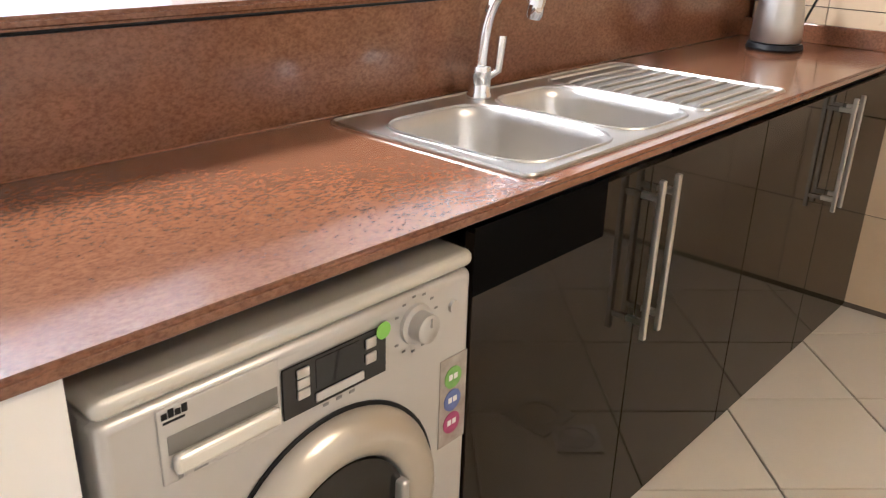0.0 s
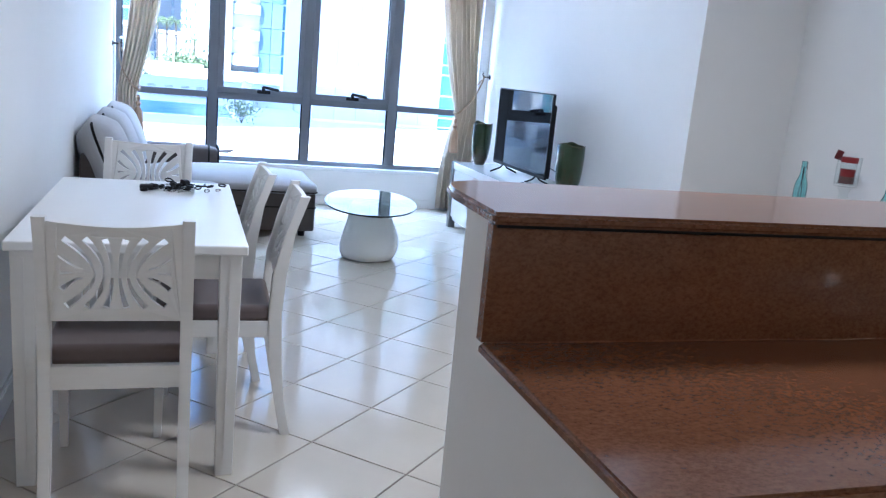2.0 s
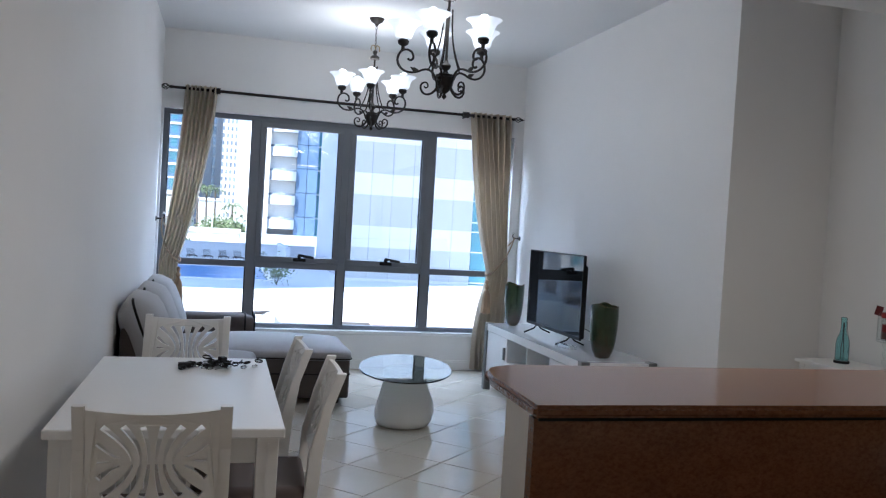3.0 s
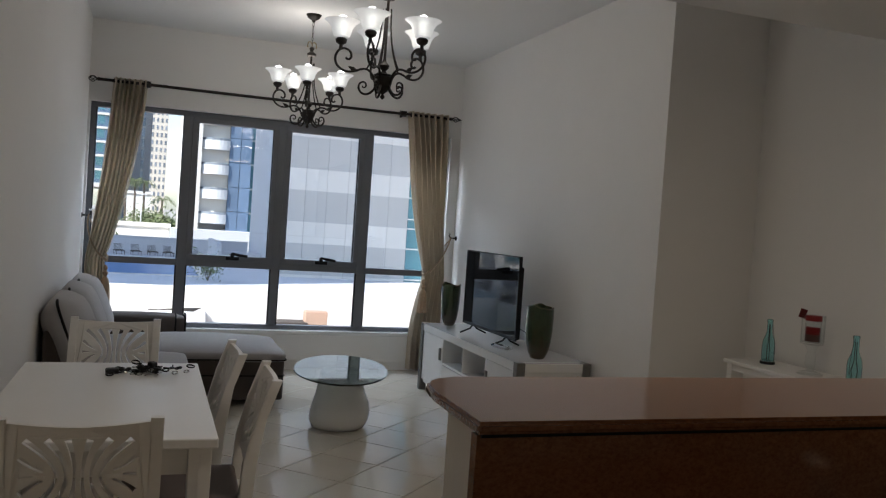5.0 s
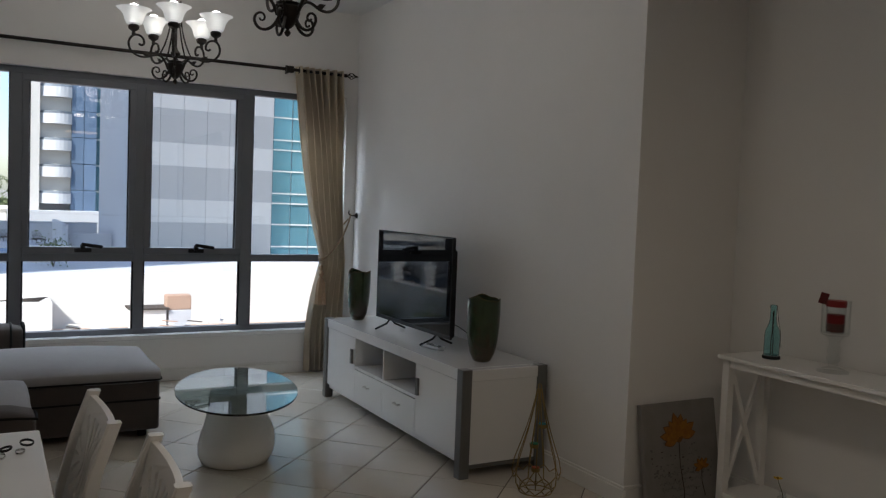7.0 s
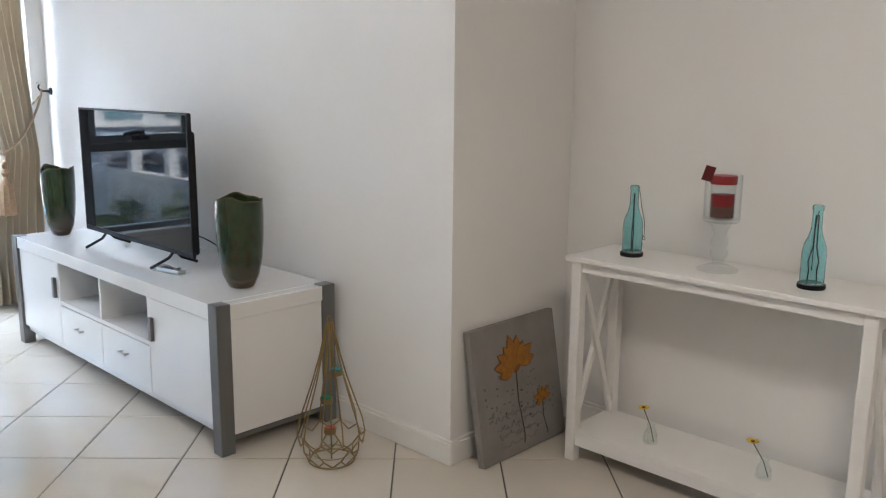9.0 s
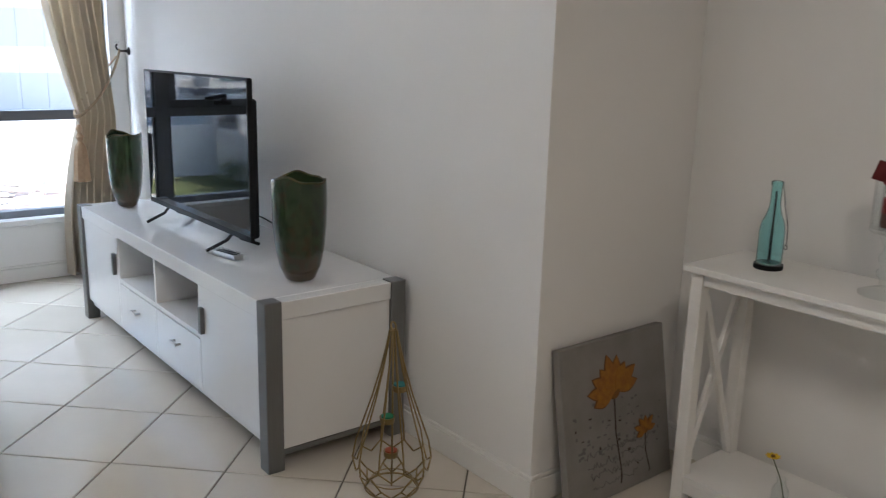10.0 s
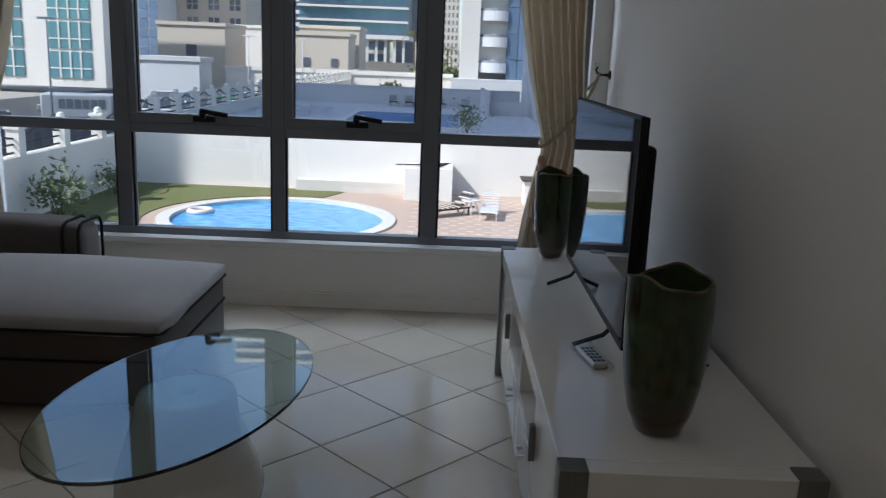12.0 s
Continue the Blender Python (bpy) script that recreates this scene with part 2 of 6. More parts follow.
def joined(*bms):
    out = bmesh.new()
    for b in bms:
        me = bpy.data.meshes.new("tmp")
        b.to_mesh(me)
        out.from_mesh(me)
        b.free()
        bpy.data.meshes.remove(me)
    return out


def moved(bm, m):
    bm.transform(m)
    return bm


def part(name, bm, material, parent=None, label="", smooth=40):
    me = bpy.data.meshes.new(name)
    flags = [f.smooth for f in bm.faces]
    bm.to_mesh(me)
    bm.free()
    me.materials.append(M[material] if isinstance(material, str) else material)
    if smooth:
        me.set_sharp_from_angle(angle=radians(smooth))
    me.polygons.foreach_set("use_smooth", flags if smooth else [False] * len(flags))
    ob = new(name, me)
    ob.parent = parent
    if label:
        tagged(ob, label)
    return ob


def thing(name, label, category, m=None, group=""):
    ob = new(name)
    ob.empty_display_size = 0.1
    if m is not None:
        ob.matrix_world = m
    return tagged(ob, label, category, group)


def single(name, bm, material, label, category, m=None, group="", kind="", smooth=40):
    ob = part(name, bm, material, None, "", smooth)
    if m is not None:
        ob.matrix_world = m
    return tagged(ob, label, category, group, kind)


def structure(name, bm, material, label, category, smooth=0):
    return tagged(part(name, bm, material, None, "", smooth), label, category, "", "structure")


def rounded(x0, y0, x1, y1, r, n=6):
    pts = []
    for cx, cy, a0 in ((x1 - r, y1 - r, 0), (x0 + r, y1 - r, 90), (x0 + r, y0 + r, 180), (x1 - r, y0 + r, 270)):
        for k in range(n + 1):
            a = radians(a0 + 90 * k / n)
            pts.append((cx + r * math.cos(a), cy + r * math.sin(a)))
    return pts


def bez(p, q, r, s, n=12):
    p, q, r, s = map(Vector, (p, q, r, s))
    return [p * (1 - t) ** 3 + q * 3 * t * (1 - t) ** 2 + r * 3 * t * t * (1 - t) + s * t ** 3 for t in (k / n for k in range(n + 1))]


# ---- the shell of the flat ----
XL, XT, XR = -0.59, 2.84, 3.53      # left wall, television wall, wall behind the console table
YB, YJ, YW = -1.3, 5.18, 8.73        # kitchen back wall, corner of the television wall, window wall
ZC, ZK, YK = 3.03, 2.5, 4.11          # ceiling, lowered kitchen ceiling and where it ends
T = 0.25
WX0, WX1, WZ0, WZ1 = -0.57, 2.745, 0.36, 2.325

structure("wall_left", box(XL - T, YB - T, -0.3, XL, YW + 0.35, ZC + 0.2), "wall", "plain white painted plaster wall beside dining table", "wall")
structure("wall_television", box(XT, YJ, -0.3, XT + 0.9, YW + 0.35, ZC + 0.2), "wall", "white painted plaster wall behind the television", "wall")
structure("wall_right", box(XR, YB - T, -0.3, XR + T, YJ - 0.001, ZC + 0.2), "wall", "white painted plaster wall behind console table", "wall")
structure("wall_back", box(XL - T, YB - T, -0.3, XR + T, YB, ZC + 0.2), "wall", "plain painted wall closing the kitchen", "wall")
structure("wall_window", joined(box(XL, YW, -0.3, XT, YW + 0.35, WZ0), box(XL, YW, WZ1, XT, YW + 0.35, ZC + 0.2), box(XL, YW, WZ0, WX0, YW + 0.35, WZ1), box(WX1, YW, WZ0, XT, YW + 0.35, WZ1)), "wall", "white painted window wall with deep low sill", "wall")
structure("ceiling", box(XL - T, YK, ZC, XR + T, YW + 0.35, ZC + 0.2), "ceiling", "plain white painted living room ceiling", "ceiling")
structure("ceiling_kitchen", joined(box(XL, YB, ZK, XR, YK, ZK + 0.1), box(XL, YK - 0.1, ZK + 0.1, XR, YK, ZC + 0.2), box(XL - T, YB - T, ZC + 0.1, XR + T, YK - 0.1, ZC + 0.2)), "ceiling", "lowered white ceiling over the kitchen", "ceiling")
floor = structure("floor", box(XL, YB, -0.3, XR, YW, -0.006), "grout", "beige polished ceramic tile floor laid diagonally", "floor")
structure("window_sill", box(WX0, YW - 0.02, WZ0 - 0.03, WX1, 8.798, WZ0 + 0.005, 0.004), "white", "white painted deep window sill", "window sill")


def skirting(name, x0, y0, x1, y1):
    """A profiled skirting board along a wall, with its moulded top lip."""
    bm = joined(box(x0, y0, 0, x1, y1, 0.082, 0.003), box(x0 + 0.004 * (x0 > 0 and x1 - x0 < 0.1), y0 + 0.004 * (y1 - y0 < 0.1), 0.0825, x1 - 0.004 * (x0 < 0 and x1 - x0 < 0.1), y1, 0.097, 0.003))
    return structure(name, bm, "skirt", "white glossy moulded skirting board", "baseboard", 30)


skirting("baseboard_1", XL, YB, XL + 0.014, YW - 0.014)
skirting("baseboard_2", XT - 0.014, YJ - 0.014, XT, YW - 0.014)
skirting("baseboard_3", XT, YJ - 0.014, XR - 0.014, YJ - 0.001)
skirting("baseboard_4", XR - 0.014, 2.6, XR, YJ - 0.001)
skirting("baseboard_5", XL, YW - 0.014, XT, YW)

# ---- the window ----
window = structure("window_1", box(WX0, 8.80, WZ0, WX1, 8.87, WZ0 + 0.045, 0.004), "frame", "wide grey aluminium window with eight panes", "window", 30)


def bar(name, x0, z0, x1, z1, y0=8.80, y1=8.87, label=""):
    return part(name, box(x0, y0, z0, x1, y1, z1, 0.004), "frame", window, label)


COLS = [(WX0, 0.21), (0.29, 1.06), (1.13, 1.88), (1.965, WX1)]
TR0, TR1 = 0.926, 0.985
bar("head_frame", WX0, WZ1 - 0.045, WX1, WZ1)
bar("jamb", WX0, WZ0 + 0.045, WX0 + 0.045, WZ1 - 0.045)
bar("jamb", WX1 - 0.045, WZ0 + 0.045, WX1, WZ1 - 0.045)
for a, b in zip(COLS, COLS[1:]):
    bar("mullion", a[1], WZ0 + 0.045, b[0], WZ1 - 0.045, 8.792, 8.88)
for k, (a, b) in enumerate(COLS):
    a2, b2 = (a + 0.045 if k == 0 else a), (b - 0.045 if k == 3 else b)
    bar("transom", a2, TR0, b2, TR1)
    lower = part("pane", box(a2, 8.833, WZ0 + 0.045, b2, 8.839, TR0), "clear", window, "clear lower window pane", 0)
    lower.visible_shadow = False
    if k in (1, 2):
        sash = part("opening_sash", joined(*[box(*q, 0.004) for q in ((a2, 8.788, TR1, b2, 8.86, TR1 + 0.05), (a2, 8.788, WZ1 - 0.095, b2, 8.86, WZ1 - 0.045), (a2, 8.788, TR1 + 0.05, a2 + 0.045, 8.86, WZ1 - 0.095), (b2 - 0.045, 8.788, TR1 + 0.05, b2, 8.86, WZ1 - 0.095))]), "frame", window)
        cx = 0.70 if k == 1 else 1.525
        part("handle", joined(box(cx - 0.06, 8.765, TR1 + 0.012, cx + 0.06, 8.788, TR1 + 0.045, 0.006), box(cx - 0.02, 8.745, TR1 + 0.03, cx + 0.012, 8.78, TR1 + 0.075, 0.006), moved(box(-0.015, -0.012, -0.013, 0.135, 0.012, 0.013, 0.006), pose(cx, 8.748, TR1 + 0.072, 0, 8, 0))), "blackmatt", sash, "black window handle")
        a2, b2, z0, z1 = a2 + 0.045, b2 - 0.045, TR1 + 0.05, WZ1 - 0.095
    else:
        z0, z1 = TR1, WZ1 - 0.045
    upper = part("pane", box(a2, 8.833, z0, b2, 8.839, z1), "clear", window, "clear upper window pane", 0)
    upper.visible_shadow = False
    full = (COLS[k][0] + (0.045 if k == 0 else 0), COLS[k][1] - (0.045 if k == 3 else 0))
    for z, h, g in ((WZ0 + 0.045, TR0, full), (z0, z1, (a2, b2))):
        wide = 0.012 if h == TR0 else 0.008
        for xx in (g[0], g[1] - wide):
            part("gasket", box(xx, 8.806, z, xx + wide, 8.833, h), "blackmatt", window, "black rubber gasket", 0)


# ---- curtains and their rod ----
def finial():
    bms = []
    for k in range(5):
        a0 = 2 * math.pi * k / 5
        bms.append(tube([(0.02 + 0.075 * t, 0.026 * math.sin(math.pi * t) * math.cos(a0 + 2.2 * t), 0.026 * math.sin(math.pi * t) * math.sin(a0 + 2.2 * t)) for t in (i / 10 for i in range(11))], 0.0035, 6))
    bms.append(lathe([(0.0, 0.0), (0.016, 0.004), (0.016, 0.014), (0.01, 0.02)], 12, Matrix.Rotation(radians(90), 4, "Y")))
    bms.append(lathe([(0.008, 0.09), (0.012, 0.098), (0.004, 0.112), (0.0, 0.13)], 10, Matrix.Rotation(radians(90), 4, "Y")))
    return joined(*bms)


M["cord"] = mat("tan_twisted_cord", (0.40, 0.31, 0.21), 0.8, second=(0.24, 0.18, 0.12), scale=60, amount=0.6)
ROD_Y, ROD_Z = 8.63, 2.495
rod = thing("curtain_rod", "black wrought iron curtain rod above the window", "curtain rod", pose(0, ROD_Y, ROD_Z))
part("pole", tube([(-0.52, 0, 0), (1.0, 0, -0.004), (2.68, 0, 0)], 0.013, 12), "iron", rod)
part("finial", moved(finial(), pose(2.68, 0, 0)), "iron", rod)
part("finial", moved(finial(), Matrix.Translation((-0.50, 0, 0)) @ Matrix.Diagonal((-1, 1, 1, 1))), "iron", rod)
for bx in (-0.12, 2.2):
    part("bracket", joined(tube([(bx, 0, -0.012), (bx, 0.04, -0.02), (bx, YW - ROD_Y, -0.02)], 0.008, 8), lathe([(0.0, -0.03), (0.028, -0.03), (0.028, 0.03), (0.0, 0.03)], 14, pose(bx, 0, 0, 0, 90, 0))), "iron", rod)


def curtain(name, top, tie, foot, side, label):
    """A gathered curtain: pleats hang from the rod, are drawn together at the tie, and fall to the floor; each level is (left, right)."""
    th = thing(name, label, "curtain", pose(0, 0, 0))
    TZT = 0.96
    nu, zs = 112, [2.525 - 2.50 * k / 50 for k in range(51)]
    bm = bmesh.new()
    rows = []
    for z in zs:
        if z > TZT:
            t = (2.525 - z) / (2.525 - TZT)
            le, ri = (p + (q - p) * t ** (1.15 if side > 0 else 1.6) * (1 - 0.12 * math.sin(math.pi * t)) for p, q in zip(top, tie))
        else:
            t = min(1.0, (TZT - z) / 0.7)
            s = math.sin(t * math.pi / 2)
            le, ri = (p + (q - p) * s for p, q in zip(tie, foot))
        c, w = (le + ri) / 2, ri - le
        row = []
        for i in range(nu):
            u = i / (nu - 1)
            amp = 0.042 - 0.018 * max(0, 1 - abs(z - TZT) / 0.3)
            row.append(bm.verts.new((c + (u - 0.5) * w + 0.006 * math.sin(7 * u + 3 * z), ROD_Y + amp * math.cos(u * 2 * math.pi * 7 + 0.5 * math.sin(2.2 * z)) + 0.01 * math.sin(z * 4 + u * 9), z)))
        rows.append(row)
    for a, b in zip(rows, rows[1:]):
        for i in range(nu - 1):
            bm.faces.new((a[i], a[i + 1], b[i + 1], b[i]))
    bmesh.ops.solidify(bm, geom=bm.faces[:], thickness=0.003)
    for f in bm.faces:
        f.smooth = True
    part("fabric", bm, "curtain", th, "", 60)
    # rings at the head
    for k in range(7):
        xx = top[0] + (top[1] - top[0]) * (k + 0.5) / 7
        part("eyelet", lathe([(0.019, -0.004), (0.027, -0.004), (0.027, 0.004), (0.019, 0.004)], 16, pose(xx, ROD_Y, ROD_Z, 0, 90, 0)), "iron", th)
    wall_x = XT if side > 0 else XL
    hook_y, hook_z = 8.66, 1.33
    inner, outer = (tie[0], tie[1]) if side > 0 else (tie[1], tie[0])
    tx, ty = inner - side * 0.012, ROD_Y - 0.062
    for dz in (0, 0.011):
        part("cord", tube(bez((wall_x - side * 0.06, hook_y, hook_z + dz), (outer + side * 0.01, hook_y - 0.05, hook_z - 0.11), (inner + side * 0.10, ty - 0.008, TZT + 0.05), (tx, ty, TZT - 0.005 + dz), 16), 0.0065, 8), "cord", th, "twisted tie-back cord")
        part("cord", tube(bez((tx, ty, TZT - 0.005 + dz), (tx - side * 0.03, ROD_Y, TZT), (tx, ROD_Y + 0.06, TZT + 0.03), (wall_x - side * 0.07, ROD_Y + 0.05, hook_z - 0.03), 14), 0.0065, 8), "cord", th, "twisted tie-back cord")
    part("tassel", joined(lathe([(0.0, 0.0), (0.012, -0.01), (0.018, -0.03), (0.01, -0.05), (0.024, -0.075), (0.012, -0.1), (0.03, -0.13), (0.034, -0.15)], 14, pose(tx, ty, 0.92)), lathe([(0.034, -0.15), (0.042, -0.25), (0.045, -0.33), (0.0, -0.335)], 16, pose(tx, ty, 0.92), wobble=lambda r, z, a, k: (r * (1 + 0.08 * math.cos(8 * a)), z))), mat("tassel_" + name, (0.40, 0.27, 0.16), 0.8, second=(0.26, 0.17, 0.10), scale=40), th, "brown beaded tassel")
    hk = thing("tieback_hook", "black iron curtain tie-back hook on the wall", "hook", pose(wall_x, hook_y, hook_z))
    part("rosette", lathe([(0.0, 0.0), (0.024, 0.002), (0.02, 0.01), (0.008, 0.014), (0.008, 0.03)], 14, Matrix.Rotation(radians(-90 * side), 4, "Y")), "iron", hk)
    part("arm", tube([(-side * t, 0, z) for t, z in ((0.02, 0), (0.05, 0), (0.07, 0.008), (0.078, 0.025), (0.07, 0.04))], 0.006, 8), "iron", hk)
    part("crystal", lathe([(0.0, -0.014), (0.013, -0.005), (0.013, 0.005), (0.0, 0.014)], 8, pose(-side * 0.072, 0, 0.05)), "clear", hk, "clear crystal knob")


curtain("curtain", (2.25, 2.67), (2.51, 2.735), (2.40, 2.72), 1, "cream pleated curtain tied back beside the window")
curtain("curtain", (-0.40, -0.12), (-0.545, -0.38), (-0.55, -0.36), -1, "cream pleated curtain tied back above the sofa")


# ---- chandeliers ----
def chandelier(m):
    th = thing("chandelier", "dark wrought iron chandelier with five lit frosted glass shades", "chandelier", m, "chandeliers on the living room ceiling")
    part("body", lathe([(0.0, 0.0), (0.011, 0.01), (0.014, 0.02), (0.006, 0.032), (0.022, 0.045), (0.042, 0.07), (0.05, 0.1), (0.05, 0.125), (0.04, 0.135), (0.052, 0.142), (0.02, 0.15), (0.012, 0.165), (0.026, 0.18), (0.03, 0.195), (0.014, 0.215), (0.008, 0.23), (0.008, 0.57)], 20), "iron", th)
    part("collar", lathe([(0.0, 0.565), (0.036, 0.57), (0.038, 0.585), (0.026, 0.595), (0.012, 0.605), (0.02, 0.63), (0.0, 0.65)], 18), "iron", th)
    part("loop", joined(*[tube([(0.02 * math.cos(t) * sx + 0.02 * sx, 0, 0.65 + 0.03 * math.sin(t)) for t in (i * math.pi / 6 - 0.6 for i in range(9))], 0.004, 6) for sx in (1, -1)]), "brass", th, "brass leaf scroll")
    for k in range(5):
        turn = Matrix.Rotation(2 * math.pi * k / 5 + 0.35, 4, "Z") @ Matrix.Diagonal((1, 1, 0.9, 1))
        arm = tube(bez((0.045, 0, 0.10), (0.07, 0, 0.19), (0.10, 0, 0.20), (0.15, 0, 0.175), 10) + bez((0.15, 0, 0.175), (0.235, 0, 0.13), (0.315, 0, 0.215), (0.265, 0, 0.29), 12)[1:] + bez((0.265, 0, 0.29), (0.235, 0, 0.325), (0.185, 0, 0.30), (0.19, 0, 0.255), 8)[1:] + bez((0.19, 0, 0.255), (0.195, 0, 0.235), (0.215, 0, 0.235), (0.22, 0, 0.25), 5)[1:], 0.0072, 8)
        part("arm", moved(arm, turn), "iron", th)
        scroll = tube(bez((0.04, 0, 0.085), (0.065, 0, 0.015), (0.125, 0, 0.01), (0.138, 0, 0.065), 10) + bez((0.138, 0, 0.065), (0.144, 0, 0.108), (0.098, 0, 0.118), (0.096, 0, 0.085), 8)[1:] + bez((0.096, 0, 0.085), (0.095, 0, 0.066), (0.115, 0, 0.062), (0.117, 0, 0.08), 5)[1:], 0.0065, 8, taper=lambda t: 1.2 - 0.55 * t)
        part("scroll", moved(scroll, turn), "iron", th)
        part("leaf", moved(lathe([(0.0, 0.0), (0.012, 0.018), (0.014, 0.034), (0.0, 0.066)], 8, pose(0.15, 0, 0.165, 0, 60, 0) @ Matrix.Diagonal((1, 0.35, 1, 1))), turn), "iron", th)
        part("rod", moved(tube(bez((0.10, 0, 0.185), (0.045, 0, 0.3), (0.028, 0, 0.4), (0.026, 0, 0.57), 10), 0.005, 6), turn), "iron", th)
        part("cup", moved(lathe([(0.0, 0.29), (0.012, 0.292), (0.01, 0.315), (0.03, 0.33), (0.034, 0.35), (0.024, 0.362), (0.0, 0.364)], 16, pose(0.252, 0, 0.01)), turn), "iron", th)
        shade = part("shade", moved(lathe([(0.03, 0.36), (0.044, 0.366), (0.053, 0.388), (0.060, 0.418), (0.075, 0.446), (0.102, 0.468), (0.099, 0.468), (0.072, 0.449), (0.057, 0.420), (0.050, 0.390), (0.04, 0.371), (0.0, 0.366)], 24, pose(0.252, 0, 0.01)), turn), "shade", th, "frosted white glass bell shade")
        part("bulb", moved(lathe([(0.0, 0.0), (0.014, 0.004), (0.016, 0.05), (0.028, 0.09), (0.032, 0.115), (0.022, 0.145), (0.0, 0.155)], 14, pose(0.252, 0, 0.36)), turn), "bulb", shade, "lit white bulb")
    top = ZC - 2.137
    n = int((top - 0.69) / 0.028)
    for k in range(n):
        z = 0.66 + k * 0.028
        part("chain_link", tube([(0.007 * math.cos(t) * (k % 2), 0.007 * math.cos(t) * (1 - k % 2), z + 0.016 + 0.018 * math.sin(t)) for t in (i * math.pi / 5 for i in range(10))], 0.0022, 5, True), "iron", th)
    part("canopy", lathe([(0.0, top - 0.062), (0.012, top - 0.058), (0.016, top - 0.045), (0.045, top - 0.028), (0.058, top - 0.008), (0.06, top), (0.0, top)], 24), "iron", th)
    return th


CH_Z = 2.137
ch = chandelier(pose(1.185, 5.556, CH_Z))
copy_thing(ch, pose(1.095, 7.50, CH_Z, 0, 0, 20))
for cx, cy in ((1.185, 5.556), (1.095, 7.5)):
    lamp("chandelier_light", "POINT", 3.4, pose(cx, cy, 2.62), (1.0, 0.86, 0.70)).data.shadow_soft_size = 0.2

# ---- dining table and chairs ----
dt = thing("dining_table", "white painted wooden dining table against the wall", "table", pose(-0.13, 4.06, 0))
part("tabletop", box(-0.34, -0.625, 0.74, 0.34, 0.625, 0.77, 0.005), "tablewhite", dt)
for sx in (-1, 1):
    for sy in (-1, 1):
        bm = box(-0.034, -0.034, 0, 0.034, 0.034, 0.74, 0.003)
        for v in bm.verts:
            if v.co.z < 0.3:
                v.co.x, v.co.y = v.co.x * 0.8, v.co.y * 0.8
        part("leg", moved(bm, pose(sx * 0.29, sy * 0.575, 0)), "whitewood", dt)
        part("leg_bead", joined(*[box(sx * 0.29 + dx - 0.003, sy * 0.575 - 0.0365, 0.05, sx * 0.29 + dx + 0.003, sy * 0.575 + 0.0365, 0.72) for dx in (0.0,)]), "whitepanel", dt)
for sy in (-1, 1):
    part("apron", box(-0.256, sy * 0.575 - 0.011, 0.655, 0.256, sy * 0.575 + 0.011, 0.74, 0.002), "whitewood", dt)
for sx in (-1, 1):
    part("apron", box(sx * 0.29 - 0.011, -0.541, 0.655, sx * 0.29 + 0.011, 0.541, 0.74, 0.002), "whitewood", dt)


def fret(w, h):
    """Openings of the fretwork: slots that run from the head through a narrow waist and fan out again, with short curved slots at both sides."""
    holes = []

    def slot(f, t0, t1, width, n=14):
        c = [Vector(f(t0 + (t1 - t0) * i / n)) for i in range(n + 1)]
        left, right = [], []
        for i, p in enumerate(c):
            d = (c[min(n, i + 1)] - c[max(0, i - 1)]).normalized()
            hw = width(t0 + (t1 - t0) * i / n) / 2
            left.append((p.x - d.y * hw, p.y + d.x * hw))
            right.append((p.x + d.y * hw, p.y - d.x * hw))
        holes.append(left + right[::-1])

    for sx in (1, -1):
        slot(lambda t: (sx * w * (0.028 + 0.05 * t * t), h * 0.35 * t), -1.0, 1.0, lambda t: 0.0065 + 0.011 * abs(t))
        slot(lambda t: (sx * w * (0.088 + 0.135 * t * t), h * 0.35 * t), -1.0, 1.0, lambda t: 0.0065 + 0.013 * abs(t))
        slot(lambda t: (sx * w * (0.152 + 0.225 * abs(t) ** 1.7), h * 0.34 * t), -1.0, 1.0, lambda t: 0.0065 + 0.012 * abs(t))
        for sy in (1, -1):
            slot(lambda t: (sx * w * (0.245 + 0.165 * t), sy * h * (0.045 + 0.13 * t ** 1.5)), 0.0, 1.0, lambda t: 0.005 + 0.011 * t)
        slot(lambda t: (sx * w * (0.315 + 0.10 * t), 0.0), 0.0, 1.0, lambda t: 0.004 + 0.009 * t)
    return holes


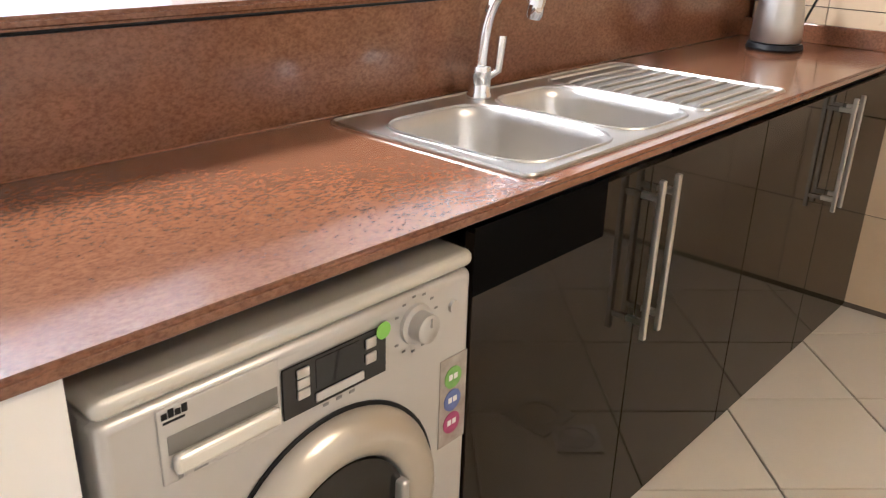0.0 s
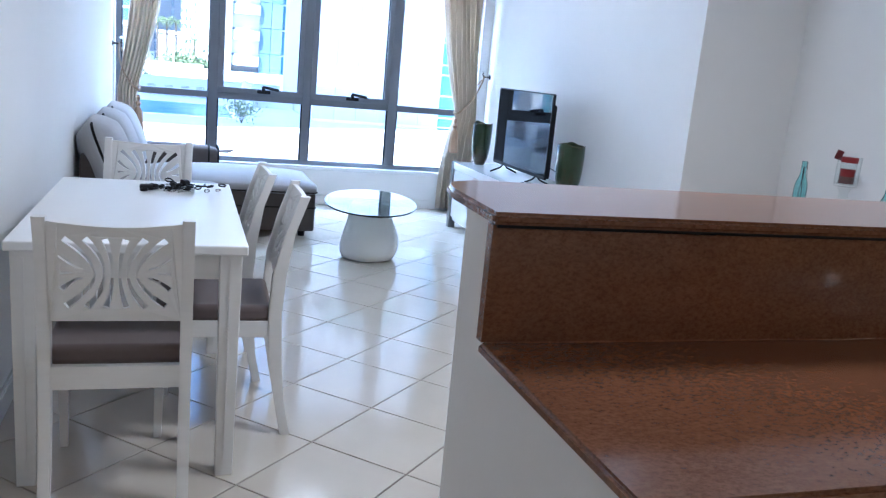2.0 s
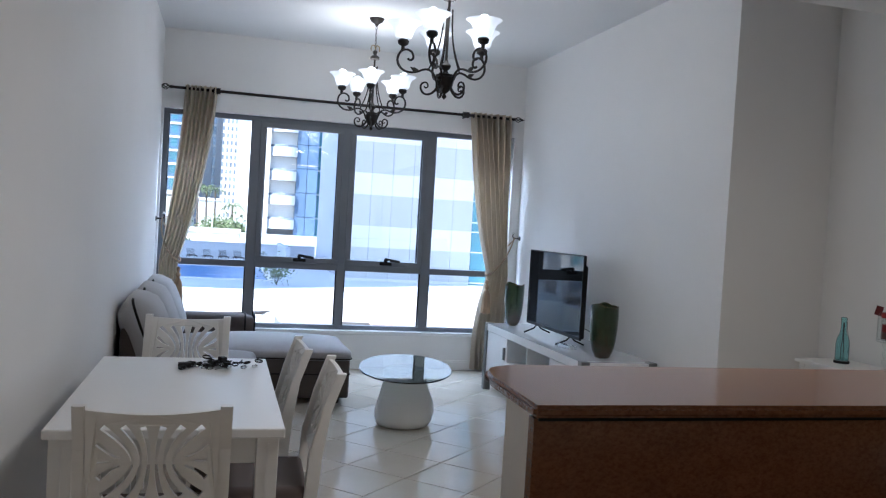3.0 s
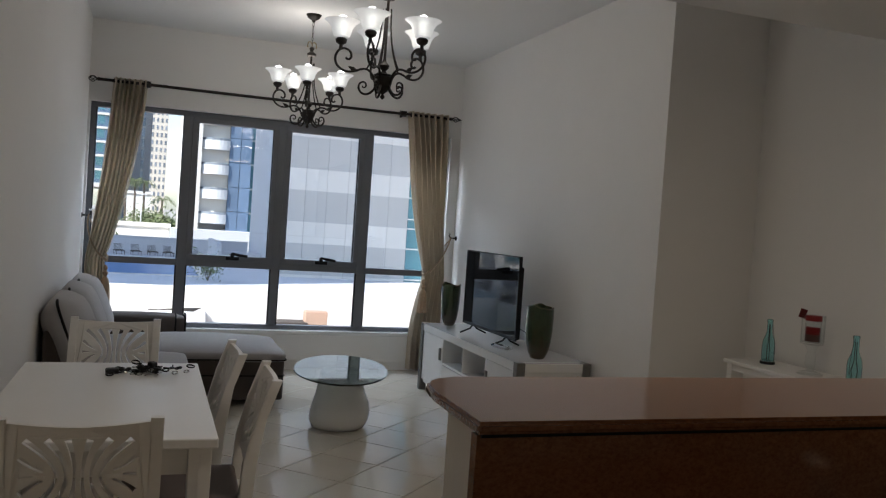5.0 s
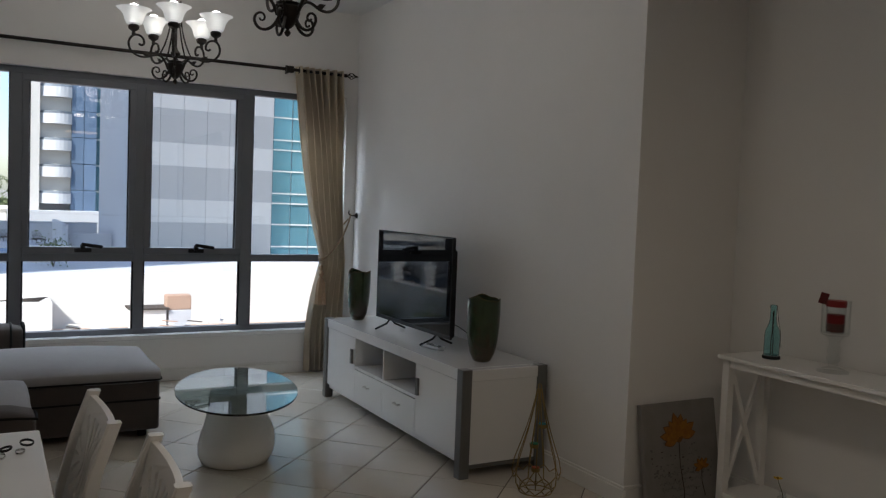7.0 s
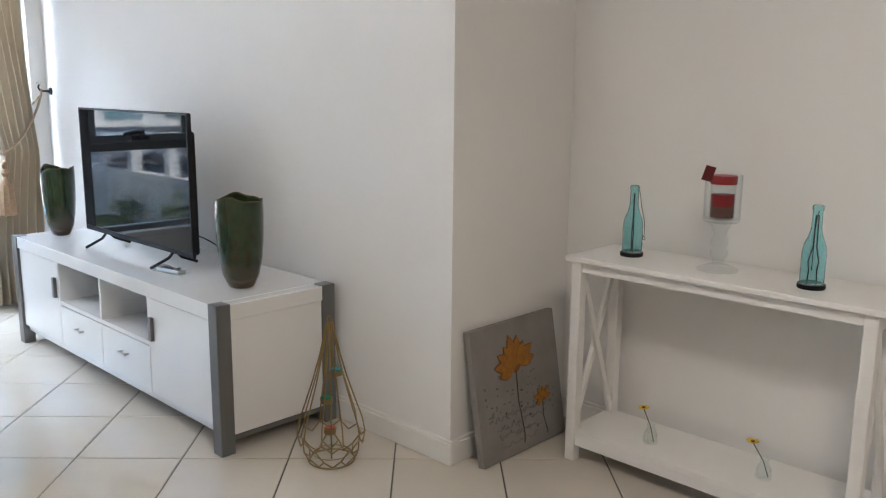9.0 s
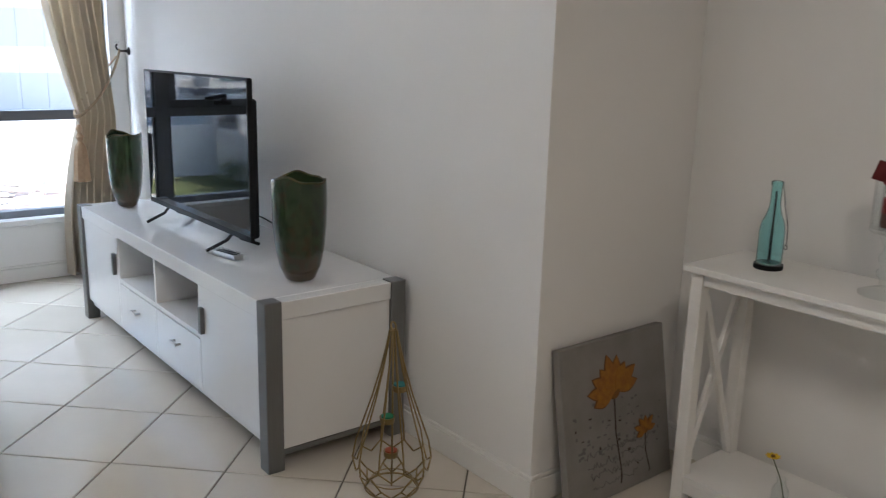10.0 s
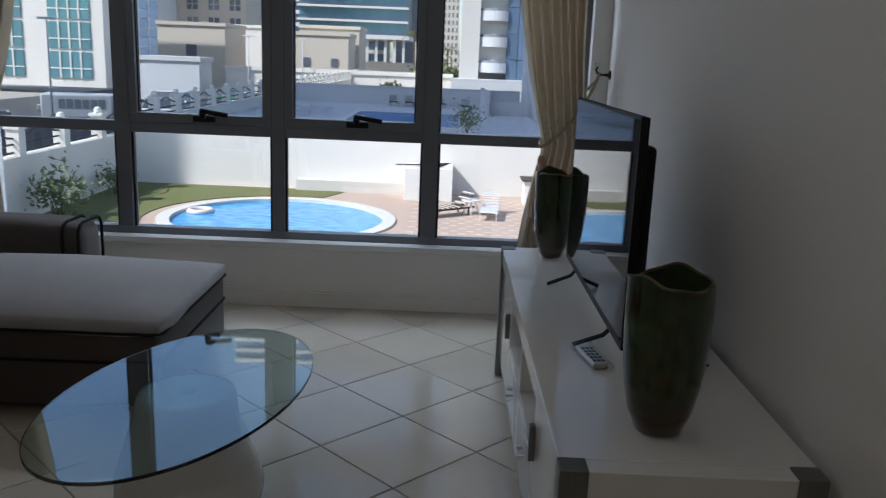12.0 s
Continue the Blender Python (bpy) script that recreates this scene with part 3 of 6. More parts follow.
def dining_chair(m):
    th = thing("dining_chair", "white wooden dining chair with fretwork back and taupe seat", "chair", m, "chairs round the dining table")
    W, D, H = 0.42, 0.42, 0.88
    for sx in (-1, 1):
        pts = [(0.0, 0.055), (0.12, 0.03), (0.28, 0.008), (0.45, 0.0), (0.6, 0.01), (0.75, 0.04), (H, 0.085)]
        bm = bmesh.new()
        rings = []
        for z, b in pts:
            x, hw, hd = sx * (W / 2 - 0.02), 0.017, 0.017 + 0.007 * (0.2 < z < 0.7)
            rings.append([bm.verts.new((x + a * hw, -D / 2 - b + c * hd + 0.02, z)) for a, c in ((-1, -1), (1, -1), (1, 1), (-1, 1))])
        for a, b in zip(rings, rings[1:]):
            for k in range(4):
                bm.faces.new((a[k], a[(k + 1) % 4], b[(k + 1) % 4], b[k]))
        bm.faces.new(rings[0][::-1]), bm.faces.new(rings[-1])
        bmesh.ops.bevel(bm, geom=[e for e in bm.edges if abs(e.verts[0].co.z - e.verts[1].co.z) > 0.05], offset=0.004, segments=2, affect="EDGES")
        part("back_leg", bm, "whitewood", th, "", 50)
        bm = box(-0.018, -0.018, 0, 0.018, 0.018, 0.43, 0.003)
        for v in bm.verts:
            if v.co.z < 0.2:
                v.co.x, v.co.y = v.co.x * 0.72, v.co.y * 0.72 + 0.006
        part("front_leg", moved(bm, pose(sx * (W / 2 - 0.02), D / 2 - 0.02, 0)), "whitewood", th)
        part("side_rail", box(sx * (W / 2 - 0.02) - 0.011, -D / 2 + 0.03, 0.37, sx * (W / 2 - 0.02) + 0.011, D / 2 - 0.035, 0.43, 0.002), "whitewood", th)
    part("front_rail", box(-W / 2 + 0.035, D / 2 - 0.031, 0.37, W / 2 - 0.035, D / 2 - 0.009, 0.43, 0.002), "whitewood", th)
    part("back_rail", box(-W / 2 + 0.035, -D / 2 + 0.008, 0.36, W / 2 - 0.035, -D / 2 + 0.032, 0.43, 0.002), "whitewood", th)
    part("seat", box(-W / 2 + 0.012, -D / 2 + 0.03, 0.425, W / 2 - 0.012, D / 2 + 0.005, 0.485, 0.02, 4), "seat", th, "taupe fabric padded seat")
    w, h = W - 0.072, 0.30
    outer = [(-w / 2, -h / 2), (w / 2, -h / 2)] + [(w / 2 - w * k / 12, h / 2 - 0.010 * math.sin(math.pi * k / 12)) for k in range(13)]
    bm = plate(outer, fret(w, h), 0.016)
    lean = ((0.45, 0.0), (0.6, 0.01), (0.75, 0.04), (H, 0.085))
    for v in bm.verts:
        x, y, z = v.co
        zz = 0.718 + y
        back = next(b0 + (b1 - b0) * (zz - z0) / (z1 - z0) for (z0, b0), (z1, b1) in zip(lean, lean[1:]) if zz <= z1)
        v.co = (x, -D / 2 + 0.02 - back + (z - 0.008) - 0.020 * (1 - (2 * x / w) ** 2), zz)
    part("fretwork_panel", bm, "whitewood", th, "white panel with curved cut-out slots", 30)
    return th


chair = dining_chair(pose(-0.158, 3.535, 0, 0, 0, 0))
copy_thing(chair, pose(0.150, 3.955, 0, 0, 0, 88))
copy_thing(chair, pose(0.078, 4.465, 0, 0, 0, 91))
copy_thing(chair, pose(-0.165, 5.03, 0, 0, 0, 177))

# ---- television unit ----
CX0, CX1, CY0, CY1, CZ = 2.27, 2.815, 5.815, 7.86, 0.583
tvu = thing("tv_cabinet", "long white lacquered television cabinet with grey corner posts", "cabinet", pose(0, 0, 0))
part("top", box(CX0 + 0.004, CY0 + 0.06, CZ - 0.06, CX1, CY1 - 0.06, CZ, 0.003), "white", tvu)
part("top_end", box(CX0 + 0.06, CY0 + 0.004, CZ - 0.0605, CX1 - 0.06, CY0 + 0.06, CZ - 0.0005, 0.003), "white", tvu)
part("top_end", box(CX0 + 0.06, CY1 - 0.06, CZ - 0.0605, CX1 - 0.06, CY1 - 0.004, CZ - 0.0005, 0.003), "white", tvu)
for py in (CY0, CY1 - 0.06):
    for px in (CX0, CX1 - 0.06):
        part("corner_post", box(px, py, 0, px + 0.06, py + 0.06, CZ + 0.003, 0.003), "grey_alu", tvu, "grey brushed metal corner post")
part("side_panel", box(CX0 + 0.06, CY0 + 0.012, 0.07, CX1 - 0.06, CY0 + 0.03, CZ - 0.062, 0.002), "white", tvu)
part("side_panel", box(CX0 + 0.06, CY1 - 0.03, 0.07, CX1 - 0.06, CY1 - 0.012, CZ - 0.062, 0.002), "white", tvu)
part("bottom", box(CX0 + 0.03, CY0 + 0.06, 0.07, CX1 - 0.01, CY1 - 0.06, 0.10, 0.002), "white", tvu)
part("back_panel", box(CX1 - 0.02, CY0 + 0.06, 0.1, CX1 - 0.008, CY1 - 0.06, CZ - 0.06), "white", tvu, "", 0)
part("foot_rail", box(CX0 + 0.06, CY0 + 0.01, 0.05, CX1 - 0.06, CY0 + 0.04, 0.068, 0.002), "grey_alu", tvu)
d0, d1 = CY0 + 0.06, CY1 - 0.06
e0, e1 = d0 + 0.50, d1 - 0.50
emid = (e0 + e1) / 2
for a, b, hy in ((d0, e0, e0 - 0.035), (e1, d1, e1 + 0.035)):
    dr = part("door", box(CX0 + 0.012, a + 0.002, 0.104, CX0 + 0.03, b - 0.002, CZ - 0.064, 0.002), "white", tvu)
    part("handle", box(CX0 - 0.004, hy - 0.013, 0.34, CX0 + 0.012, hy + 0.013, 0.44, 0.002), "grey_alu", dr, "grey metal plate handle")
for a, b in ((e0, emid), (emid, e1)):
    dr = part("drawer", box(CX0 + 0.012, a + 0.002, 0.104, CX0 + 0.03, b - 0.002, 0.305, 0.002), "white", tvu)
    part("handle", joined(box(CX0 - 0.012, (a + b) / 2 - 0.035, 0.222, CX0 - 0.004, (a + b) / 2 + 0.035, 0.232, 0.002), *[box(CX0 - 0.006, (a + b) / 2 + s * 0.028 - 0.004, 0.223, CX0 + 0.012, (a + b) / 2 + s * 0.028 + 0.004, 0.231) for s in (-1, 1)]), "steel", dr, "small steel bar handle")
part("shelf", box(CX0 + 0.014, e0, 0.31, CX1 - 0.02, e1, 0.328, 0.002), "white", tvu)
for y in (e0, emid, e1):
    part("divider", box(CX0 + 0.014, y - 0.009, 0.328 if y == emid else 0.1, CX1 - 0.02, y + 0.009, CZ - 0.06, 0.002), "white", tvu)

# ---- television ----
tv = thing("television", "black flat screen television on two metal feet", "television", pose(2.517, 6.903, CZ))
part("screen", box(-0.0215, -0.525, 0.088, -0.0195, 0.525, 0.668), "screen", tv, "dark glossy screen", 0)
part("bezel", joined(box(-0.022, -0.535, 0.064, -0.006, 0.535, 0.087, 0.002), box(-0.022, -0.535, 0.669, -0.006, 0.535, 0.677, 0.002), box(-0.022, -0.535, 0.087, -0.006, -0.5255, 0.669, 0.002), box(-0.022, 0.5255, 0.087, -0.006, 0.535, 0.669, 0.002)), "blackmatt", tv, "slim black bezel")
part("back_shell", joined(box(-0.019, -0.525, 0.08, 0.004, 0.525, 0.675, 0.003), box(0.004, -0.50, 0.068, 0.036, 0.50, 0.60, 0.014, 4)), "blackmatt", tv)
for sy in (-1, 1):
    part("foot", joined(tube([(-0.115, sy * 0.33, 0.006), (-0.03, sy * 0.335, 0.04), (0.0, sy * 0.34, 0.075)], 0.007, 8), tube([(0.11, sy * 0.33, 0.006), (0.03, sy * 0.335, 0.04), (0.0, sy * 0.34, 0.075)], 0.007, 8)), "blackmatt", tv)
part("cable", tube(bez((0.05, -0.35, 0.15), (0.14, -0.5, 0.12), (0.16, -0.52, 0.03), (0.24, -0.46, 0.006), 10), 0.003, 6), "blackmatt", tv)

remote = thing("remote_control", "grey remote control wrapped in clear plastic on the cabinet", "remote", pose(2.44, 6.465, CZ, 0, 0, 100))
part("body", box(-0.075, -0.022, 0.001, 0.075, 0.022, 0.019, 0.006, 3), "silver", remote)
for k in range(5):
    part("button_row", joined(*[box(-0.06 + 0.024 * k, y - 0.004, 0.019, -0.048 + 0.024 * k, y + 0.004, 0.0205) for y in (-0.012, 0.0, 0.012)]), "blackmatt", remote, "", 0)
part("wrapping", box(-0.10, -0.03, 0.0008, 0.10, 0.03, 0.0225, 0.004), "thinglass", remote, "clear plastic bag")


# ---- green glass vases ----
def vase_material():
    m = mat("green_art_glass", (0.07, 0.125, 0.05), 0.12, second=(0.006, 0.02, 0.009), scale=30, amount=0.78, stretch=(1.3, 1.3, 0.7), trans=0.4, rough_var=0.04, coat=0.3)
    n, l = m.node_tree.nodes, m.node_tree.links
    p = n["Principled BSDF"]
    src = p.inputs["Base Color"].links[0].from_socket
    tc = next(k for k in n if k.type == "TEX_COORD")
    spots = n.new("ShaderNodeTexNoise")
    spots.inputs["Scale"].default_value, spots.inputs["Detail"].default_value = 38.0, 3.0
    l.new(tc.outputs["Object"], spots.inputs["Vector"])
    sep = n.new("ShaderNodeSeparateXYZ")
    l.new(tc.outputs["Object"], sep.inputs["Vector"])
    # amber flecks gather near the foot and the lip of the vase
    ends = n.new("ShaderNodeMapRange")
    ends.inputs["From Min"].default_value, ends.inputs["From Max"].default_value = 0.17, 0.05
    ends.inputs["To Min"].default_value, ends.inputs["To Max"].default_value = 0.0, 0.19
    l.new(sep.outputs["Z"], ends.inputs["Value"])
    add = n.new("ShaderNodeMath")
    add.operation = "ADD"
    l.new(spots.outputs["Fac"], add.inputs[0])
    l.new(ends.outputs["Result"], add.inputs[1])
    r = n.new("ShaderNodeValToRGB")
    r.color_ramp.elements[0].position, r.color_ramp.elements[1].position = 0.57, 0.64
    l.new(add.outputs["Value"], r.inputs["Fac"])
    mx = n.new("ShaderNodeMix")
    mx.data_type = "RGBA"
    mx.inputs[7].default_value = (0.075, 0.042, 0.018, 1)
    l.new(r.outputs["Color"], mx.inputs["Factor"])
    l.new(src, mx.inputs[6])
    l.new(mx.outputs[2], p.inputs["Base Color"])
    return m


M["vase"] = vase_material()


def vase(m, turn):
    prof = [(0.0, 0.0), (0.045, 0.0), (0.058, 0.008), (0.08, 0.055), (0.094, 0.12), (0.102, 0.20), (0.105, 0.29), (0.104, 0.345), (0.103, 0.365), (0.096, 0.365), (0.096, 0.345), (0.097, 0.29), (0.094, 0.20), (0.086, 0.12), (0.072, 0.055), (0.04, 0.022), (0.0, 0.02)]

    def rise(a):
        return 0.008 * math.sin(3 * a + turn) + 0.009 * math.sin(2 * a + 1.7 * turn) + 0.003 * math.sin(7 * a)

    def wave(r, z, a, k):
        lift = max(0.0, (z - 0.28) / 0.085)
        return r * (1 + 0.022 * lift * math.cos(3 * a + turn) + 0.01 * math.sin(5 * a + 9 * z)), z + lift * rise(a)
    th = thing("vase", "tall dark green mottled glass vase with wavy rim", "vase", m, "vases on the television cabinet")
    part("body", lathe(prof, 48, wobble=wave), "vase", th, "", 60)
    part("lip", tube([((0.0995 * (1 + 0.03 * math.cos(3 * a + turn))) * math.cos(a), (0.0995 * (1 + 0.03 * math.cos(3 * a + turn))) * math.sin(a), 0.366 + rise(a)) for a in (2 * math.pi * i / 48 for i in range(48))], 0.0045, 6, True), mat("amber_lip", (0.16, 0.09, 0.035), 0.15, second=(0.05, 0.06, 0.03), scale=30, trans=0.2), th, "amber tinted glass lip", 60)
    return th


vase(pose(2.516, 6.03, CZ) @ Matrix.Diagonal((0.90, 0.90, 0.965, 1)), 3.7)
vase(pose(2.47, 7.70, CZ) @ Matrix.Diagonal((0.80, 0.80, 0.97, 1)), 2.4)

# ---- coffee table ----
ct = thing("coffee_table", "oval glass coffee table on a white moulded base", "table", pose(1.28, 6.565, 0, 0, 0, -12))


def tooth(r, z, a, k):
    h = z / 0.42
    return r * (1 + 0.06 * math.sin(3 * a + 3.6 * h) * math.sin(math.pi * min(1, h * 1.1)) + 0.03 * math.sin(2 * a - 2 * h)), z


ctb = part("base", lathe([(0.0, 0.0), (0.15, 0.0), (0.185, 0.012), (0.205, 0.05), (0.212, 0.10), (0.205, 0.16), (0.185, 0.22), (0.165, 0.28), (0.152, 0.34), (0.148, 0.37), (0.14, 0.39), (0.12, 0.394), (0.0, 0.394)], 56, wobble=tooth), "white", ct, "white glossy moulded base", 70)
part("glass_top", lathe([(0.0, 0.396), (0.994, 0.396), (1.0, 0.3985), (1.0, 0.4045), (0.994, 0.407), (0.0, 0.407)], 96, Matrix.Diagonal((0.325, 0.572, 1, 1))), "tabletop", ct, "oval clear greenish glass top", 12)
part("steel_disc", lathe([(0.0, 0.3943), (0.03, 0.3943), (0.03, 0.3957), (0.0, 0.3957)], 32), "steel", ct)

# ---- sofa ----
sofa = thing("corner_sofa", "grey fabric corner sofa with chaise and black piping", "sofa", pose(0, 0, 0))
SY0, SY1, SX0, SX1 = 6.0, 8.36, XL + 0.02, 0.27


def soft(x0, y0, z0, x1, y1, z1, b=0.05, puff=0.02):
    bm = box(x0, y0, z0, x1, y1, z1)
    bmesh.ops.subdivide_edges(bm, edges=bm.edges[:], cuts=7, use_grid_fill=True)
    c, h = Vector(((x0 + x1) / 2, (y0 + y1) / 2, (z0 + z1) / 2)), Vector(((x1 - x0) / 2, (y1 - y0) / 2, (z1 - z0) / 2))
    for v in bm.verts:
        d = v.co - c
        n = Vector((d.x / h.x, d.y / h.y, d.z / h.z))
        inner = Vector((max(-h.x + b, min(h.x - b, d.x)), max(-h.y + b, min(h.y - b, d.y)), max(-h.z + b, min(h.z - b, d.z))))
        out = d - inner
        p = inner + (out.normalized() * b if out.length > 1e-6 else out)
        f = (1 - n.x * n.x) * (1 - n.y * n.y) * n.z + 0.5 * (1 - n.z * n.z) * ((1 - n.x * n.x) * n.y + (1 - n.y * n.y) * n.x) * 0
        p.z += puff * f
        p.x += 0.012 * noise.noise(v.co * 4.0)
        p.y += 0.012 * noise.noise(v.co * 4.0 + Vector((7, 0, 0)))
        v.co = c + p
    for f in bm.faces:
        f.smooth = True
    return bm


def cord(points, closed=False, r=0.006):
    return tube(points, r, 6, closed)


part("base", box(SX0, SY0, 0.05, SX1 - 0.012, SY1, 0.345, 0.02, 3), "sofabase", sofa, "dark brown fabric base")
part("chaise_base", box(SX1 - 0.04, 7.175, 0.05, 0.985, 8.065, 0.352, 0.02, 3), "sofabase", sofa, "dark brown fabric chaise base")
for fx, fy in ((SX1 - 0.12, SY0 + 0.06), (0.90, 7.27), (0.90, 7.98), (SX0 + 0.08, SY0 + 0.06)):
    part("foot", lathe([(0.0, 0.0), (0.025, 0.0), (0.03, 0.052), (0.0, 0.052)], 14, pose(fx, fy, 0)), "blackmatt", sofa)
ca = part("chaise_cushion", soft(-0.30, 7.165, 0.325, 1.0, 8.08, 0.415, 0.042, 0.060), "sofa", sofa, "grey fabric chaise cushion", 70)
part("piping", cord([(x, y, 0.352) for x, y in rounded(-0.29, 7.163, 0.998, 8.078, 0.05)], True), "piping", ca, "black piping")
part("piping", cord([(x, y, 0.235) for x, y in rounded(SX1 - 0.03, 7.172, 0.988, 8.068, 0.025)], True), "piping", ca, "black piping")
for y0, y1 in ((6.22, 7.15),):
    cu = part("seat_cushion", soft(-0.30, y0, 0.32, SX1, y1, 0.42, 0.045, 0.03), "sofa", sofa, "grey fabric seat cushion", 70)
    part("piping", cord([(x, y, 0.352) for x, y in rounded(-0.29, y0 + 0.003, SX1 - 0.002, y1 - 0.003, 0.05)], True), "piping", cu, "black piping")
arm = part("far_arm", soft(SX0, 8.09, 0.05, 0.30, 8.36, 0.55, 0.06, 0.012), "sofabase", sofa, "dark brown fabric armrest", 70)
for xx in (0.215, 0.292):
    part("piping", cord([(xx, y, z) for y, z in rounded(8.092, 0.06, 8.358, 0.553, 0.06)], True, 0.008), "piping", arm, "black piping")
arm = part("near_arm", soft(SX0, 5.96, 0.05, 0.27, 6.21, 0.5, 0.06, 0.012), "sofabase", sofa, "dark brown fabric armrest", 70)
part("piping", cord([(SX0 + 0.08, 5.965, 0.48), (0.0, 5.965, 0.49), (0.2, 5.965, 0.485), (0.268, 6.0, 0.47), (0.27, 6.1, 0.47), (0.268, 6.18, 0.46)]), "piping", arm, "black piping")
part("back", soft(SX0, SY0 + 0.02, 0.25, SX0 + 0.22, 8.1, 0.72, 0.05, 0.0), "sofabase", sofa, "dark fabric backrest", 70)
for y0, y1 in ((5.98, 6.68), (6.70, 7.38), (7.40, 8.06)):
    bm = soft(-0.10, -(y1 - y0) / 2, -0.23, 0.10, (y1 - y0) / 2, 0.25, 0.07, 0.02)
    for v in bm.verts:
        hy = (y1 - y0) / 2
        full = max(0.0, 1 - (v.co.y / hy) ** 4) * max(0.0, 1 - ((v.co.z - 0.01) / 0.25) ** 4)
        v.co.x = v.co.x * (0.28 + 1.0 * full ** 0.6)
        v.co.z += 0.025 * (1 - (v.co.y / hy) ** 2) * (v.co.z > 0.1)
    cu = part("back_cushion", moved(bm, pose(-0.415, (y0 + y1) / 2, 0.625, 0, -20, 0)), "cushion", sofa, "light grey loose back cushion", 70)
    loop = rounded(-(y1 - y0) / 2 + 0.01, -0.22, (y1 - y0) / 2 - 0.01, 0.245, 0.07)
    bm2 = cord([(0.012, a * 1.035, b * 1.03 + 0.022 * max(0.0, 1 - (2 * a / (y1 - y0)) ** 2) * (b > 0.1)) for a, b in loop], True, 0.008)
    part("piping", moved(bm2, pose(-0.415, (y0 + y1) / 2, 0.625, 0, -20, 0)), "piping", cu, "black piping")

# ---- console table and what stands on it ----
TX0, TX1, TY0, TY1, TZ = 3.174, 3.50, 3.86, 4.934, 0.783
con = thing("console_table", "white wooden console table with crossed ends and low shelf", "table", pose(0, 0, 0))
part("top", box(TX0, TY0, TZ - 0.02, TX1, TY1, TZ, 0.003), "whitewood", con)
for y in (TY0 + 0.02, TY1 - 0.06):
    for x in (TX0 + 0.015, TX1 - 0.055):
        part("leg", box(x, y, 0, x + 0.04, y + 0.04, TZ - 0.02, 0.003), "whitewood", con)
    for s in (1, -1):
        xa, xb = TX0 + 0.055, TX1 - 0.055
        L = math.hypot(xb - xa, 0.56)
        ang = math.degrees(math.atan2(0.56, xb - xa)) * s
        part("cross_brace", moved(box(-L / 2, -0.008, -0.012, L / 2, 0.008, 0.012, 0.002), pose((xa + xb) / 2, y + 0.02 + s * 0.009, 0.41, 0, -ang, 0)), "whitewood", con)
    part("end_rail", box(TX0 + 0.055, y + 0.008, TZ - 0.075, TX1 - 0.055, y + 0.032, TZ - 0.02, 0.002), "whitewood", con)
part("front_apron", box(TX0 + 0.022, TY0 + 0.06, TZ - 0.058, TX0 + 0.04, TY1 - 0.06, TZ - 0.02, 0.002), "whitewood", con)
part("back_apron", box(TX1 - 0.03, TY0 + 0.06, TZ - 0.058, TX1 - 0.015, TY1 - 0.06, TZ - 0.02, 0.002), "whitewood", con)
part("low_shelf", box(TX0 + 0.02, TY0 + 0.025, 0.10, TX1 - 0.02, TY1 - 0.025, 0.12, 0.002), "whitewood", con)
part("shelf_rail", box(TX0 + 0.022, TY0 + 0.06, 0.062, TX0 + 0.038, TY1 - 0.06, 0.10, 0.002), "whitewood", con)


def bottle(m):
    th = thing("glass_bottle", "teal glass bottle lamp with black base and wire handle", "bottle", m, "bottles on the console table")
    part("glass", lathe([(0.037, 0.014), (0.038, 0.03), (0.038, 0.10), (0.034, 0.125), (0.022, 0.15), (0.0165, 0.172), (0.0155, 0.22), (0.018, 0.224), (0.018, 0.234), (0.0145, 0.236), (0.013, 0.222), (0.014, 0.172), (0.0195, 0.15), (0.0315, 0.124), (0.0355, 0.10), (0.0355, 0.03), (0.034, 0.017), (0.0, 0.017)], 28), "teal", th, "teal tinted glass", 50)
    part("base", lathe([(0.0, 0.0), (0.042, 0.0), (0.044, 0.004), (0.043, 0.013), (0.0, 0.0138)], 24), "blackmatt", th)
    for s in (1, -1):
        part("inner_wire", tube([(s * 0.014, 0, 0.02), (s * 0.012, 0, 0.05), (s * 0.016, 0, 0.075), (s * 0.005, 0, 0.12), (s * 0.004, 0, 0.21)], 0.0023, 5), "blackmatt", th)
    part("wire_handle", tube([(0.0, 0.016, 0.222), (0.004, 0.022, 0.21), (0.01, 0.03, 0.17), (0.012, 0.044, 0.12), (0.012, 0.046, 0.075), (0.012, 0.042, 0.07)] + [(0.012, 0.045 + 0.005 * math.sin(t), 0.064 + 0.006 * math.cos(t)) for t in (0, 1, 2, 3, 4, 5, 6)], 0.0013, 5), "blackmatt", th)
    return th


b1 = bottle(pose(3.345, 4.765, TZ, 0, 0, 200) @ Matrix.Diagonal((0.95, 0.95, 1.08, 1)))
copy_thing(b1, pose(3.31, 4.115, TZ, 0, 0, 120))

